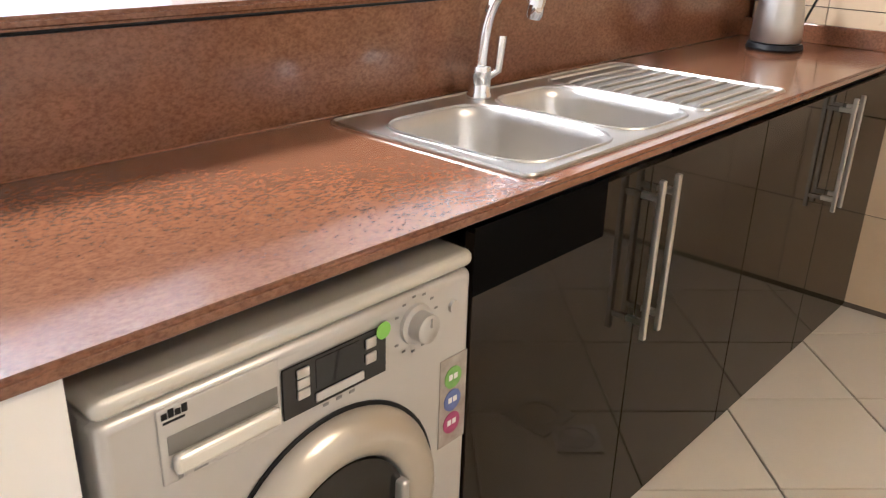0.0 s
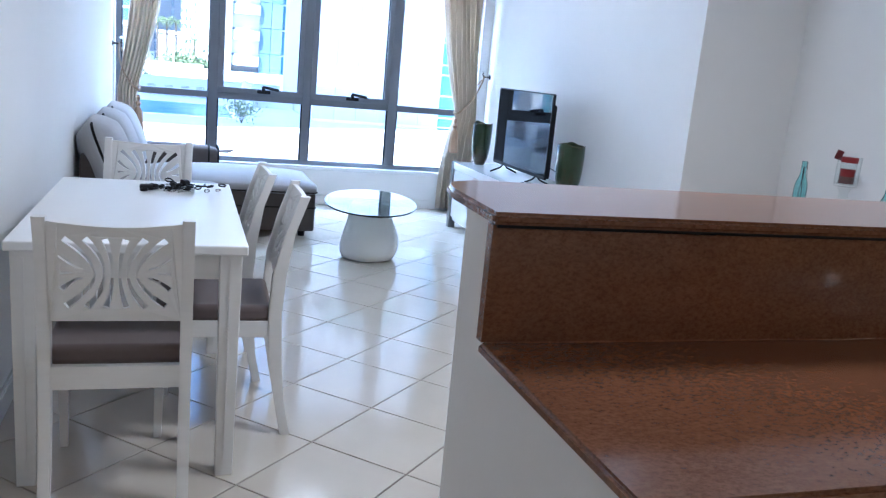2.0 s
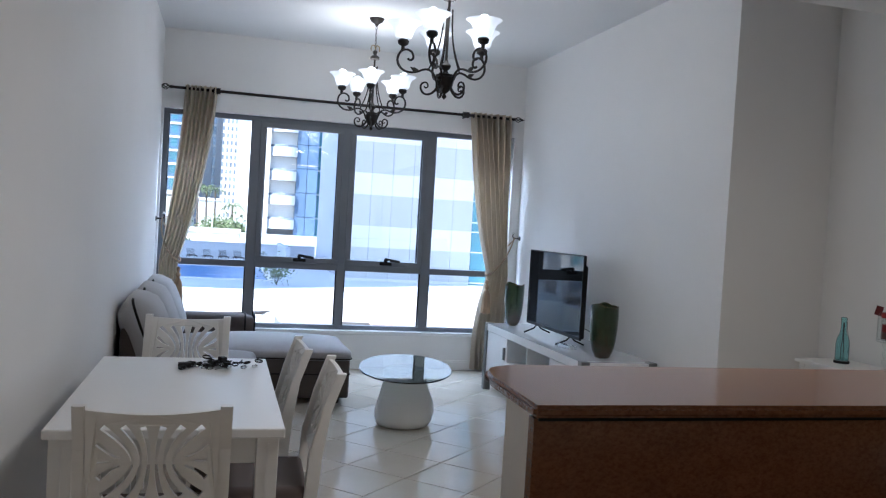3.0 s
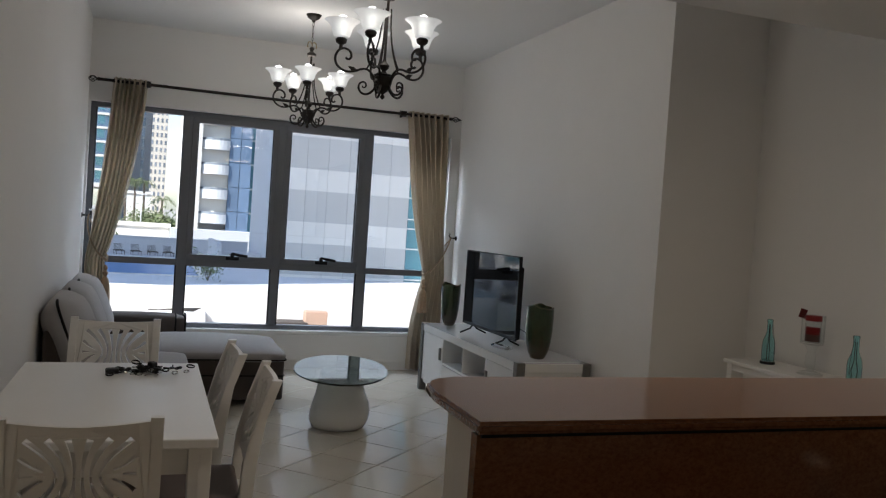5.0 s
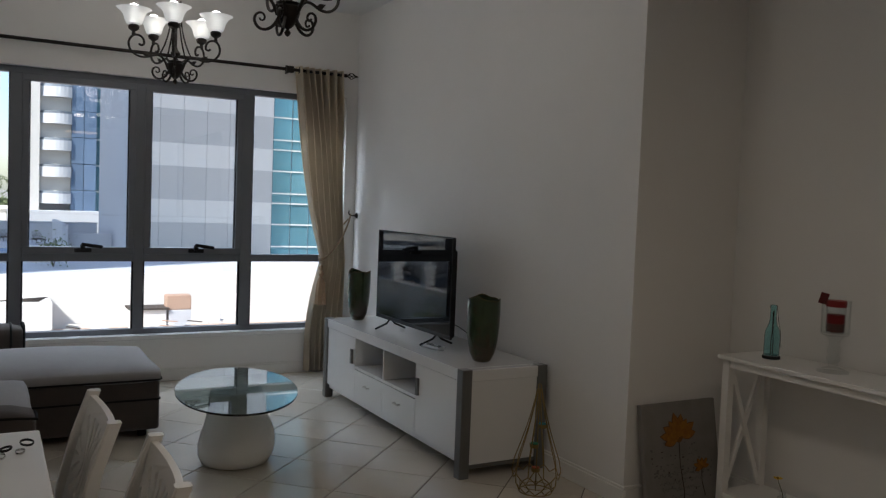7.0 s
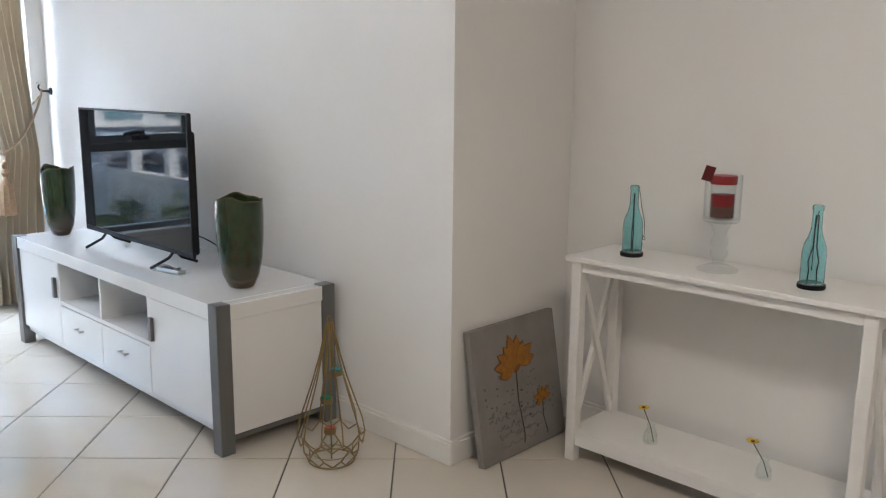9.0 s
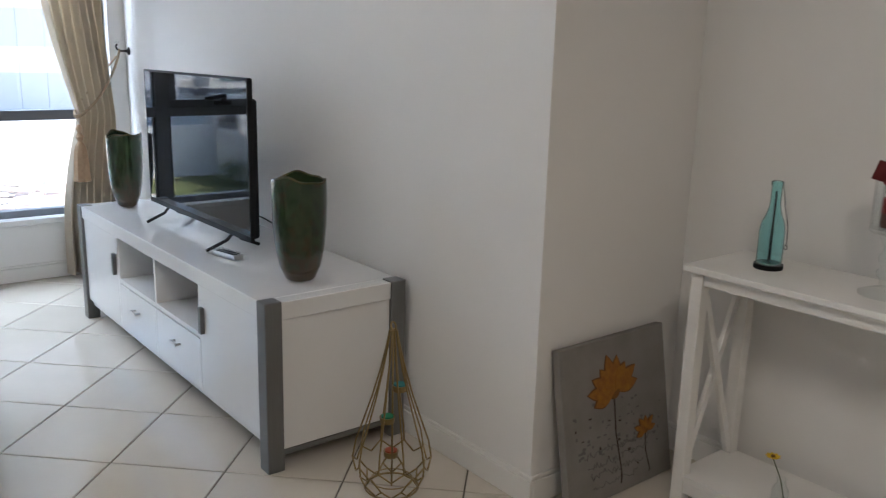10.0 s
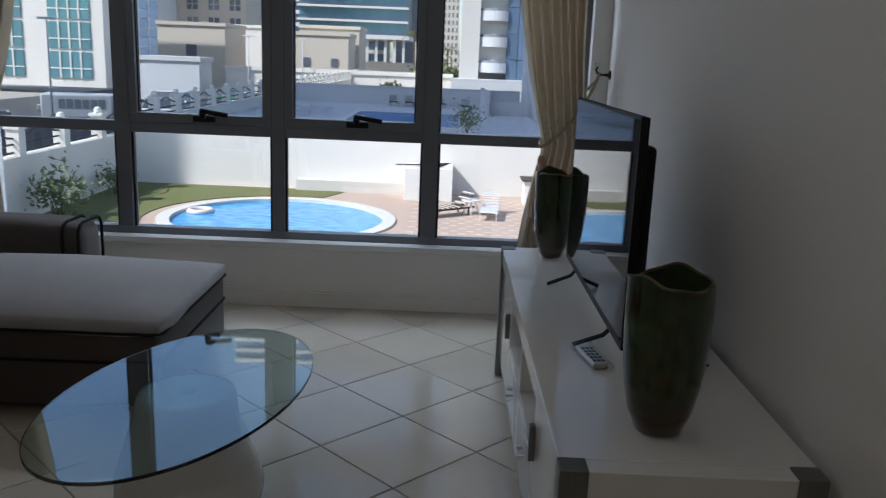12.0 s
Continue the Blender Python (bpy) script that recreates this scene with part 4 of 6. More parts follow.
hur = thing("candle_holder", "clear glass hurricane candle holder on turned stem", "candle holder", pose(3.335, 4.43, TZ + 0.002) @ Matrix.Diagonal((1.06, 1.06, 1.24, 1)))
part("foot", lathe([(0.0, 0.0), (0.062, 0.0), (0.063, 0.004), (0.04, 0.012), (0.018, 0.018), (0.016, 0.03), (0.026, 0.042), (0.027, 0.052), (0.017, 0.06), (0.026, 0.072), (0.026, 0.084), (0.017, 0.095), (0.022, 0.11), (0.035, 0.128), (0.0, 0.13)], 28), "thinglass", hur, "", 60)
part("bowl", lathe([(0.0, 0.131), (0.05, 0.131), (0.056, 0.136), (0.056, 0.255), (0.054, 0.257), (0.053, 0.255), (0.053, 0.14), (0.0, 0.138)], 32), "thinglass", hur, "clear glass cylinder", 50)
can = thing("jar_candle", "red and grey layered jar candle with red lid", "candle", pose(3.335, 4.43, TZ + 0.176) @ Matrix.Diagonal((1.12, 1.12, 1.2, 1)))
part("glass", lathe([(0.032, 0.0), (0.036, 0.004), (0.036, 0.092), (0.034, 0.094), (0.0335, 0.09), (0.0335, 0.004), (0.0, 0.003)], 24), "thinglass", can)
part("grey_wax", lathe([(0.0, 0.004), (0.0333, 0.004), (0.0333, 0.034), (0.0, 0.034)], 24), mat("grey_wax", (0.10, 0.08, 0.075), 0.6, second=(0.16, 0.05, 0.04), scale=40), can)
part("red_wax", lathe([(0.0, 0.0342), (0.0333, 0.0342), (0.0333, 0.066), (0.0, 0.066)], 24), "red", can)
part("lid", lathe([(0.0, 0.0945), (0.037, 0.0945), (0.038, 0.098), (0.038, 0.115), (0.036, 0.118), (0.0, 0.118)], 24), "red", can)
tag = single("gift_tag", box(-0.017, -0.002, 0, 0.017, 0.002, 0.05, 0.001), mat("dark_red_card", (0.12, 0.012, 0.014), 0.6), "small dark red card tucked into candle holder", "tag", pose(3.29, 4.47, TZ + 0.30, 8, 14, -45))


def bud_vase(m, lean):
    th = thing("bud_vase", "tiny clear glass jar with one yellow flower", "vase", m, "bud vases on the low shelf")
    part("jar", lathe([(0.0, 0.0), (0.024, 0.0), (0.026, 0.006), (0.024, 0.035), (0.014, 0.055), (0.013, 0.066), (0.016, 0.07), (0.014, 0.07), (0.011, 0.064), (0.012, 0.054), (0.021, 0.034), (0.022, 0.008), (0.0, 0.004)], 20), "thinglass", th, "", 60)
    fl = part("flower_stem", tube([(0.0, -0.014, 0.008), (0.004, 0.004, 0.06), (0.012, lean, 0.115)], 0.0018, 6), mat("stem_green", (0.09, 0.12, 0.05), 0.7), th, "thin green stem")
    for k in range(9):
        a = 2 * math.pi * k / 9
        part("petal", lathe([(0.0, -0.012), (0.006, -0.004), (0.006, 0.004), (0.0, 0.012)], 8, pose(0.012 + 0.012 * math.cos(a), lean + 0.012 * math.sin(a), 0.118, 0, 72, math.degrees(a)) @ Matrix.Diagonal((0.35, 1, 1, 1))), "yellow", fl, "yellow petal")
    part("flower_eye", lathe([(0.0, 0.112), (0.007, 0.115), (0.006, 0.122), (0.0, 0.124)], 10, pose(0.012, lean, 0)), mat("flower_brown", (0.16, 0.08, 0.01), 0.8), fl)
    return th


bv = bud_vase(pose(3.30, 4.62, 0.1215), 0.04)
copy_thing(bv, pose(3.315, 4.21, 0.1215, 0, 0, 25))

# ---- painted canvas in the corner ----
cv = thing("canvas_painting", "grey canvas painting of an orange flower leaning on wall", "painting", pose(2.893, 5.055, 0.003, -10, 0, 0))
CW, CHH = 0.50, 0.51
part("canvas", box(0, 0.0, 0, CW, 0.03, CHH, 0.003), mat("grey_painted_canvas", (0.30, 0.285, 0.265), 0.8, second=(0.18, 0.165, 0.15), scale=6, amount=0.3, bump=0.5, bump_scale=400), cv)
M["petal_paint"] = mat("orange_petal_paint", (0.44, 0.19, 0.015), 0.6, second=(0.17, 0.055, 0.01), scale=45, amount=0.4, bump=0.5, bump_scale=200)
M["heart_paint"] = mat("brown_outline_paint", (0.17, 0.07, 0.02), 0.8)
M["ink"] = mat("dark_brush_paint", (0.05, 0.035, 0.03), 0.7)
M["graphite"] = mat("grey_writing", (0.16, 0.15, 0.15), 0.8)


def petal(cx, cz, ang, ln, wd):
    pts = []
    for k in range(13):
        t = k / 12
        pts.append((t * ln, wd * math.sin(math.pi * t ** 1.15) / 2))
    pts += [(x, -y) for x, y in pts[-2:0:-1]]
    return plate(pts, [], 0.0022, pose(cx, -0.0022, cz) @ Matrix.Rotation(radians(90), 4, "X") @ Matrix.Rotation(radians(ang), 4, "Z") @ Matrix.Translation((0, 0, 0)))


for cx, cz, sc, n in ((0.235, 0.335, 0.92, 9), (0.375, 0.172, 0.42, 6)):
    for k in range(n):
        ang = 8 + 190 * k / (n - 1)
        bm = petal(cx, cz, ang, (0.122 + 0.014 * math.sin(2.1 * k)) * sc, 0.044 * sc)
        bm.transform(Matrix.Translation((0, -0.0006 * (k % 3), 0)))
        part("petal", bm, "petal_paint", cv, "painted orange petal", 0)
        part("petal_outline", petal(cx, cz, ang, (0.126 + 0.014 * math.sin(2.1 * k)) * sc, 0.053 * sc), "heart_paint", cv, "brown painted petal edge", 0).location.y = 0.0012
    part("flower_heart", lathe([(0.0, 0.0), (0.03 * sc, 0.0), (0.026 * sc, 0.0045), (0.0, 0.005)], 14, pose(cx, 0, cz, 90, 0, 0)), mat("heart_paint", (0.20, 0.09, 0.02), 0.8), cv)
    part("stem", tube([(cx, -0.001, cz), (cx - 0.004, -0.001, cz * 0.6), (cx + 0.012, -0.001, cz * 0.2), (cx + 0.006, -0.001, 0.03)], 0.0022 * (0.7 + 0.3 * sc), 5), "ink", cv)
rng = random.Random(4)
for row in range(4):
    x, z = 0.08 + 0.01 * row, 0.155 - 0.036 * row
    pts = []
    while x < 0.42 - 0.03 * row:
        pts.append((x, -0.0006, z + rng.uniform(-0.011, 0.011)))
        x += rng.uniform(0.004, 0.012)
    part("script_line", tube(pts, 0.0014, 4), "graphite", cv, "illegible grey handwritten line")
for k in range(90):
    x, z = rng.uniform(0.04, 0.46), rng.gauss(0.19, 0.05)
    part("brush_fleck", box(x, -0.0012, z, x + rng.uniform(0.004, 0.014), 0.0004, z + rng.uniform(0.003, 0.01)), "graphite" if k % 7 else "ink", cv, "", 0)

# ---- wire tealight lantern ----
wl = thing("wire_lantern", "teardrop gold wire tealight lantern on the floor", "lantern", pose(2.555, 5.52, 0) @ Matrix.Diagonal((1.12, 1.12, 0.97, 1)))
prof = [(0.075, 0.006), (0.10, 0.06), (0.112, 0.11), (0.103, 0.17), (0.082, 0.24), (0.056, 0.33), (0.034, 0.42), (0.018, 0.5), (0.01, 0.55)]
N = 10
for k in range(N):
    a = 2 * math.pi * k / N
    part("wire", tube([((r * math.cos(a)), r * math.sin(a), z) for r, z in prof[2:]], 0.0026, 6), "brass", wl)
    h = math.pi / N
    for z0, r0, z1, r1 in ((0.006, 0.075, 0.035, 0.09), (0.08, 0.106, 0.11, 0.112)):
        part("hex_wire", joined(tube([(r1 * math.cos(a), r1 * math.sin(a), z1), (r0 * math.cos(a + h), r0 * math.sin(a + h), z0)], 0.0026, 6), tube([(r0 * math.cos(a + h), r0 * math.sin(a + h), z0), (r1 * math.cos(a + 2 * h), r1 * math.sin(a + 2 * h), z1)], 0.0026, 6)), "brass", wl)
    part("strut", tube([(0.09 * math.cos(a), 0.09 * math.sin(a), 0.035), (0.099 * math.cos(a + (h if k % 2 else -h)), 0.099 * math.sin(a + (h if k % 2 else -h)), 0.08)], 0.0026, 6), "brass", wl)
part("base_ring", tube([(0.076 * math.cos(t), 0.076 * math.sin(t), 0.004) for t in (2 * math.pi * i / 28 for i in range(28))], 0.0032, 6, True), "brass", wl)
part("loop", tube([(0.0, 0.012 * math.sin(t), 0.562 + 0.014 * math.cos(t)) for t in (2 * math.pi * i / 14 for i in range(14))], 0.0026, 6, True), "brass", wl)
part("centre_pole", tube([(0, 0, 0.004), (0, 0, 0.55)], 0.003, 6), "brass", wl)
for k, (z, c) in enumerate(((0.10, (0.45, 0.09, 0.03)), (0.24, (0.02, 0.25, 0.12)), (0.345, (0.05, 0.32, 0.33)))):
    a = 1.1 + 2.2 * k
    cup = part("tealight_cup", lathe([(0.0, 0.0), (0.02, 0.0), (0.022, 0.02), (0.019, 0.02), (0.018, 0.004), (0.0, 0.004)], 16, pose(0.02 * math.cos(a), 0.02 * math.sin(a), z)), "brass", wl)
    part("tealight", lathe([(0.0, 0.005), (0.0175, 0.005), (0.0175, 0.024), (0.0, 0.025)], 16, pose(0.02 * math.cos(a), 0.02 * math.sin(a), z)), mat("tealight_wax_%d" % k, c, 0.5), cup, "coloured tealight")
part("tray_ring", tube([(0.06 * math.cos(t), 0.06 * math.sin(t), 0.03) for t in (2 * math.pi * i / 20 for i in range(20))], 0.002, 5, True), "brass", wl)

# ---- bunch of keys on the dining table ----
keys = thing("key_bunch", "heap of black and silver keys and rings on table", "keys", pose(-0.005, 4.45, 0.77) @ Matrix.Diagonal((0.85, 1.2, 1.6, 1)))
rng = random.Random(11)
for k in range(44):
    x, y, z = rng.gauss(0, 0.075), rng.gauss(0, 0.026), 0.0025 + 0.0045 * (k % 4)
    r = rng.uniform(0.011, 0.019)
    part("ring", moved(tube([(r * math.cos(t), r * math.sin(t), 0) for t in (2 * math.pi * i / 14 for i in range(14))], 0.0021, 5, True), pose(x, y, z, rng.uniform(-8, 8), rng.uniform(-8, 8), 0)), "blackmatt" if k % 4 else "chrome", keys)
for k in range(14):
    x, y = rng.gauss(0, 0.065), rng.gauss(0, 0.026)
    a = rng.uniform(0, 360)
    part("key", moved(joined(lathe([(0.0, 0.0), (0.011, 0.0), (0.011, 0.003), (0.0, 0.003)], 12), box(0.009, -0.0035, 0, 0.05, 0.0035, 0.0025)), pose(x, y, 0.001 + 0.0035 * (k % 4), 0, 0, a)), "blackmatt" if k % 2 else "steel", keys)
part("key_fob", moved(box(-0.03, -0.016, 0, 0.03, 0.016, 0.014, 0.006, 3), pose(-0.145, -0.01, 0.0, 0, 0, 12)), "blackmatt", keys, "black plastic car key fob")
part("key_fob", moved(box(-0.022, -0.014, 0, 0.022, 0.014, 0.012, 0.005, 3), pose(0.03, 0.02, 0.014, 4, 4, 50)), "blackmatt", keys, "black plastic fob")

# ---- kitchen: bar, worktop, sink ----
BX, BXR, XK = 0.507, XR, 3.345
structure("wall_kitchen", box(XK, YB, 0, XR, 2.17, ZK), "wall", "painted wall at the end of the kitchen run", "wall")
bar_wall = structure("bar_wall", joined(box(BX + 0.022, 2.215, 0, BXR, 2.38, 1.101), box(BX + 0.022, 1.66, 0, BX + 0.136, 2.215, 0.871)), "whitepanel", "white painted half wall below the breakfast bar", "wall")
splash = structure("backsplash", box(BX + 0.004, 2.19, 0.893, BXR, 2.215, 1.1005), "granite", "red-brown granite splashback behind the sink", "splashback")
outer = [(BX, 2.18), (BXR, 2.18), (BXR, 2.58), (BX + 0.10, 2.58), (BX + 0.055, 2.56), (BX + 0.03, 2.535), (BX + 0.016, 2.50), (BX + 0.006, 2.44)]
bm = plate(outer, [], 0.022, pose(0, 0, 1.102))
bmesh.ops.bevel(bm, geom=[e for e in bm.edges if len(e.link_faces) == 2 and abs(e.link_faces[0].normal.angle(e.link_faces[1].normal) - 1.57) < 0.3], offset=0.007, segments=3, affect="EDGES")
bar_top = thing("bar_top", "polished red-brown granite breakfast bar top", "bar counter", pose(0, 0, 0))
part("slab", bm, "granite", bar_top, "", 50)
# black tube drawn as the shadow line below the slab's overhang
part("sealant_line", tube([(BX + 0.01, 2.187, 1.0995), (XK - 0.02, 2.187, 1.0995)], 0.003, 6), "blackmatt", bar_top, "black line painted as the shadow under the bar top")
S0, S1, SY0k, SY1k = 1.385, 2.42, 1.672, 2.155
wt = plate([(BX, 1.638), (XK, 1.638), (XK, 2.189), (BX, 2.189)], [[(S0 + 0.02, SY0k + 0.02), (S1 - 0.02, SY0k + 0.02), (S1 - 0.02, SY1k - 0.02), (S0 + 0.02, SY1k - 0.02)]], 0.021, pose(0, 0, 0.872))
bmesh.ops.bevel(wt, geom=[e for e in wt.edges if len(e.link_faces) == 2 and abs(e.link_faces[0].normal.angle(e.link_faces[1].normal) - 1.57) < 0.3 and min(v.co.y for v in e.verts) < 1.66], offset=0.006, segments=3, affect="EDGES")
worktop = thing("worktop", "red-brown granite kitchen worktop with polished edge", "worktop", pose(0, 0, 0))
part("slab", wt, "granite", worktop, "", 50)
part("sealant_line", tube([(BX + 0.01, 2.186, 0.894), (XK - 0.03, 2.186, 0.894)], 0.002, 6), "granite", worktop, "thin sealant line along the splashback")

sink = thing("kitchen_sink", "stainless steel double bowl sink with ribbed drainer", "sink", pose(0, 0, 0.893))
bowls = [(S0 + 0.045, SY0k + 0.035, S0 + 0.34, SY1k - 0.08), (S0 + 0.37, SY0k + 0.035, S0 + 0.635, SY1k - 0.08)]
rim = plate(rounded(S0, SY0k, S1, SY1k, 0.02, 4), [rounded(*b, 0.08, 8) for b in bowls], 0.004)
part("rim", rim, "steel", sink)
part("rim_edge", tube([(x, y, 0.004) for x, y in rounded(S0 + 0.004, SY0k + 0.004, S1 - 0.004, SY1k - 0.004, 0.02, 4)], 0.0035, 6, True), "steel", sink)
for x0, y0, x1, y1 in bowls:
    bm = bmesh.new()
    levels = [(0.0, 0.004, 0.08), (0.004, 0.001, 0.08), (0.008, -0.02, 0.08), (0.018, -0.13, 0.075), (0.03, -0.15, 0.07), (0.055, -0.158, 0.06), (0.10, -0.16, 0.05)]
    rings = [[bm.verts.new((x, y, z)) for x, y in rounded(x0 + d, y0 + d, x1 - d, y1 - d, r, 8)] for d, z, r in levels]
    for a, b in zip(rings, rings[1:]):
        for i in range(len(a)):
            bm.faces.new((a[i], a[(i + 1) % len(a)], b[(i + 1) % len(b)], b[i]))
    bm.faces.new(rings[-1])
    bmesh.ops.recalc_face_normals(bm, faces=bm.faces[:])
    for f in bm.faces:
        f.normal_flip()
    for f in bm.faces:
        f.smooth = len(f.verts) == 4
    bw = part("bowl", bm, "steel", sink, "", 60)
    part("drain", lathe([(0.0, 0.0), (0.03, 0.0), (0.038, 0.003), (0.04, 0.0), (0.04, -0.002), (0.0, -0.002)], 24, pose((x0 + x1) / 2, (y0 + y1) / 2, -0.158)), "chrome", bw)
    part("bowl_lip", tube([(x, y, 0.004) for x, y in rounded(x0 - 0.004, y0 - 0.004, x1 + 0.004, y1 + 0.004, 0.083, 8)], 0.004, 6, True), "steel", sink)
DX0, DX1 = S0 + 0.655, S1 - 0.02
for k in range(9):
    y = SY0k + 0.055 + k * 0.042
    part("drainer_rib", tube([(DX0 + 0.012, y, 0.002), (DX0 + 0.03, y, 0.007), (DX1 - 0.03, y, 0.007), (DX1 - 0.012, y, 0.002)], 0.0045, 8), "steel", sink)
# added sheet, darkened in colour between the ribs so that they stand out
part("drainer_pan", box(DX0 + 0.008, SY0k + 0.03, 0.0035, DX1 - 0.008, SY1k - 0.045, 0.0050), mat("darkened_drainer_steel", (0.30, 0.29, 0.27), 0.45, metal=0.8, second=(0.26, 0.25, 0.235), scale=8), sink, "", 0)
part("drainer_edge", tube([(x, y, 0.004) for x, y in rounded(DX0, SY0k + 0.022, DX1, SY1k - 0.037, 0.03, 5)], 0.005, 6, True), "steel", sink)

tap = thing("mixer_tap", "chrome mixer tap with tall curved spout", "tap", pose(1.77, 2.10, 0.897) @ Matrix.Diagonal((1, 1, 0.93, 1)))
part("body", lathe([(0.0, 0.0), (0.027, 0.0), (0.028, 0.01), (0.024, 0.016), (0.024, 0.055), (0.026, 0.06), (0.022, 0.075), (0.012, 0.08), (0.0, 0.08)], 24), "chrome", tap)
part("spout", tube(bez((0, 0, 0.07), (0.0, -0.003, 0.15), (0.006, -0.012, 0.235), (0.02, -0.05, 0.25), 14) + bez((0.02, -0.05, 0.25), (0.026, -0.07, 0.255), (0.036, -0.09, 0.248), (0.038, -0.10, 0.225), 8)[1:], 0.012, 12, taper=lambda t: 1.15 - 0.2 * t), "chrome", tap)
part("spray_head", moved(lathe([(0.0, 0.0), (0.015, 0.0), (0.018, 0.01), (0.017, 0.045), (0.012, 0.055), (0.0, 0.056)], 18), pose(0.039, -0.103, 0.19, 12, 0, 0)), "chrome", tap)
part("lever", tube([(0.02, -0.005, 0.045), (0.045, -0.012, 0.06), (0.052, -0.014, 0.14)], 0.008, 10, taper=lambda t: 0.9 + 0.5 * t), "chrome", tap)

# ---- cabinets under the worktop ----
DY = 1.66


def bar_handle(par, x, z0, z1):
    h = part("handle", joined(box(x - 0.006, DY - 0.045, z0, x + 0.006, DY - 0.033, z1, 0.002), box(x - 0.005, DY - 0.036, z0 + 0.03, x + 0.005, DY, z0 + 0.042), box(x - 0.005, DY - 0.036, z1 - 0.042, x + 0.005, DY, z1 - 0.03)), "steel", par, "brushed steel bar handle")


for x0, x1, hx in ((1.24, 1.76, (1.73,)), (1.76, 2.30, (1.79,)), (2.30, 2.84, (2.81,)), (2.84, XK - 0.006, (2.87,))):
    cab = thing("base_cabinet", "glossy dark brown kitchen base cabinet with steel handle", "cabinet", pose(0, 0, 0), "kitchen base cabinets")
    part("carcass", box(x0 + 0.002, DY + 0.02, 0.0, x1 - 0.002, 2.2, 0.70, 0.001), "blackmatt", cab, "", 0)
    dr = part("door", box(x0 + 0.0015, DY, 0.012, x1 - 0.0015, DY + 0.019, 0.845, 0.0015), "cabinet", cab, "glossy dark brown door")
    for h in hx:
        bar_handle(dr, h, 0.50, 0.83)
# flat strip: the darkness of the recess is put into its near-black colour
part("dark_recess", box(1.24, DY - 0.002, 0.745, 1.60, DY + 0.0, 0.855, 0.001), mat("unlit_void_black", (0.003, 0.003, 0.003), 0.9, ior=1.1), cab, "matt black strip painted for the dark recess below worktop", 0)

# ---- floor drain ----
M["drain_metal"] = mat("dull_drain_metal", (0.72, 0.70, 0.66), 0.4, metal=0.1, second=(0.44, 0.42, 0.38), scale=20)
drain = thing("floor_drain", "square pale metal floor drain with a round cover", "floor drain", pose(1.98, 2 * DY - 1.89, 0.003, 0, 0, 45))
part("plate", plate([(-0.06, -0.06), (0.06, -0.06), (0.06, 0.06), (-0.06, 0.06)], [[(0.047 * math.cos(2 * math.pi * k / 32), 0.047 * math.sin(2 * math.pi * k / 32)) for k in range(32)]], 0.004), "drain_metal", drain, "", 0)
part("cover", lathe([(0.0, 0.0), (0.0435, 0.0), (0.0435, 0.003), (0.042, 0.0038), (0.0, 0.0038)], 32), "drain_metal", drain, "round metal cover")

# ---- washing machine ----
wm = thing("washing_machine", "silver front-loading washing machine under the worktop", "washing machine", pose(0.946, 1.652, 0))
M["porthole_silver"] = mat("porthole_silver", (0.50, 0.46, 0.39), 0.3, metal=0.6, second=(0.46, 0.42, 0.36), scale=4)
part("body", box(-0.284, 0.018, 0.02, 0.284, 0.53, 0.80, 0.006), "silver", wm)
part("front_panel", box(-0.286, 0.0, 0.10, 0.286, 0.05, 0.80, 0.014, 4), "silver", wm)
part("kick_panel", box(-0.284, 0.012, 0.02, 0.284, 0.03, 0.097, 0.004), "silver", wm)
part("lid", box(-0.287, -0.002, 0.8015, 0.287, 0.53, 0.829, 0.013, 5), mat("pale_lid", (0.56, 0.54, 0.49), 0.24, second=(0.52, 0.50, 0.46), metal=0.4, coat=0.3), wm, "pale glossy rounded top lid")
part("drawer_front", box(-0.222, -0.0035, 0.696, -0.066, 0.0005, 0.792, 0.002), "silver", wm, "silver detergent drawer front")
# no real pocket: a proud strip in darker silver carries its shade
part("drawer_recess", box(-0.213, -0.0042, 0.733, -0.07, -0.0030, 0.757, 0.0005), mat("shaded_drawer_pocket", (0.22, 0.215, 0.205), 0.45, metal=0.5), wm, "darker silver strip painted for the shaded finger pocket")
part("drawer_grip", box(-0.211, -0.016, 0.710, -0.072, -0.003, 0.734, 0.006, 3), mat("bright_silver", (0.7, 0.68, 0.62), 0.25, metal=0.3), wm, "bright detergent drawer grip")
part("capacity_print", joined(box(-0.205, -0.0042, 0.699, -0.199, -0.0034, 0.707), box(-0.186, -0.0042, 0.699, -0.168, -0.0034, 0.701), box(-0.186, -0.0042, 0.704, -0.168, -0.0034, 0.706)), "grey", wm, "small illegible grey print", 0)
part("badge", joined(*[box(-0.217 + 0.008 * k, -0.0046, 0.779, -0.2105 + 0.008 * k, -0.0034, 0.786 + 0.003 * (k % 2)) for k in range(4)], box(-0.216, -0.0046, 0.773, -0.19, -0.0034, 0.7755)), "blackmatt", wm, "small dark maker's mark", 0)
disp = part("display", box(-0.062, -0.0035, 0.703, 0.107, -0.0005, 0.773, 0.0008), "black", wm, "black display window")
part("screen", box(-0.012, -0.0042, 0.728, 0.06, -0.0034, 0.768), "screen", disp, "unlit display", 0)
for k in range(3):
    part("button", box(-0.042, -0.0065, 0.724 + 0.0145 * k, -0.023, -0.0035, 0.737 + 0.0145 * k, 0.0015), "silver", disp)
part("long_button", box(-0.014, -0.0065, 0.709, 0.066, -0.0035, 0.722, 0.002), "silver", disp)
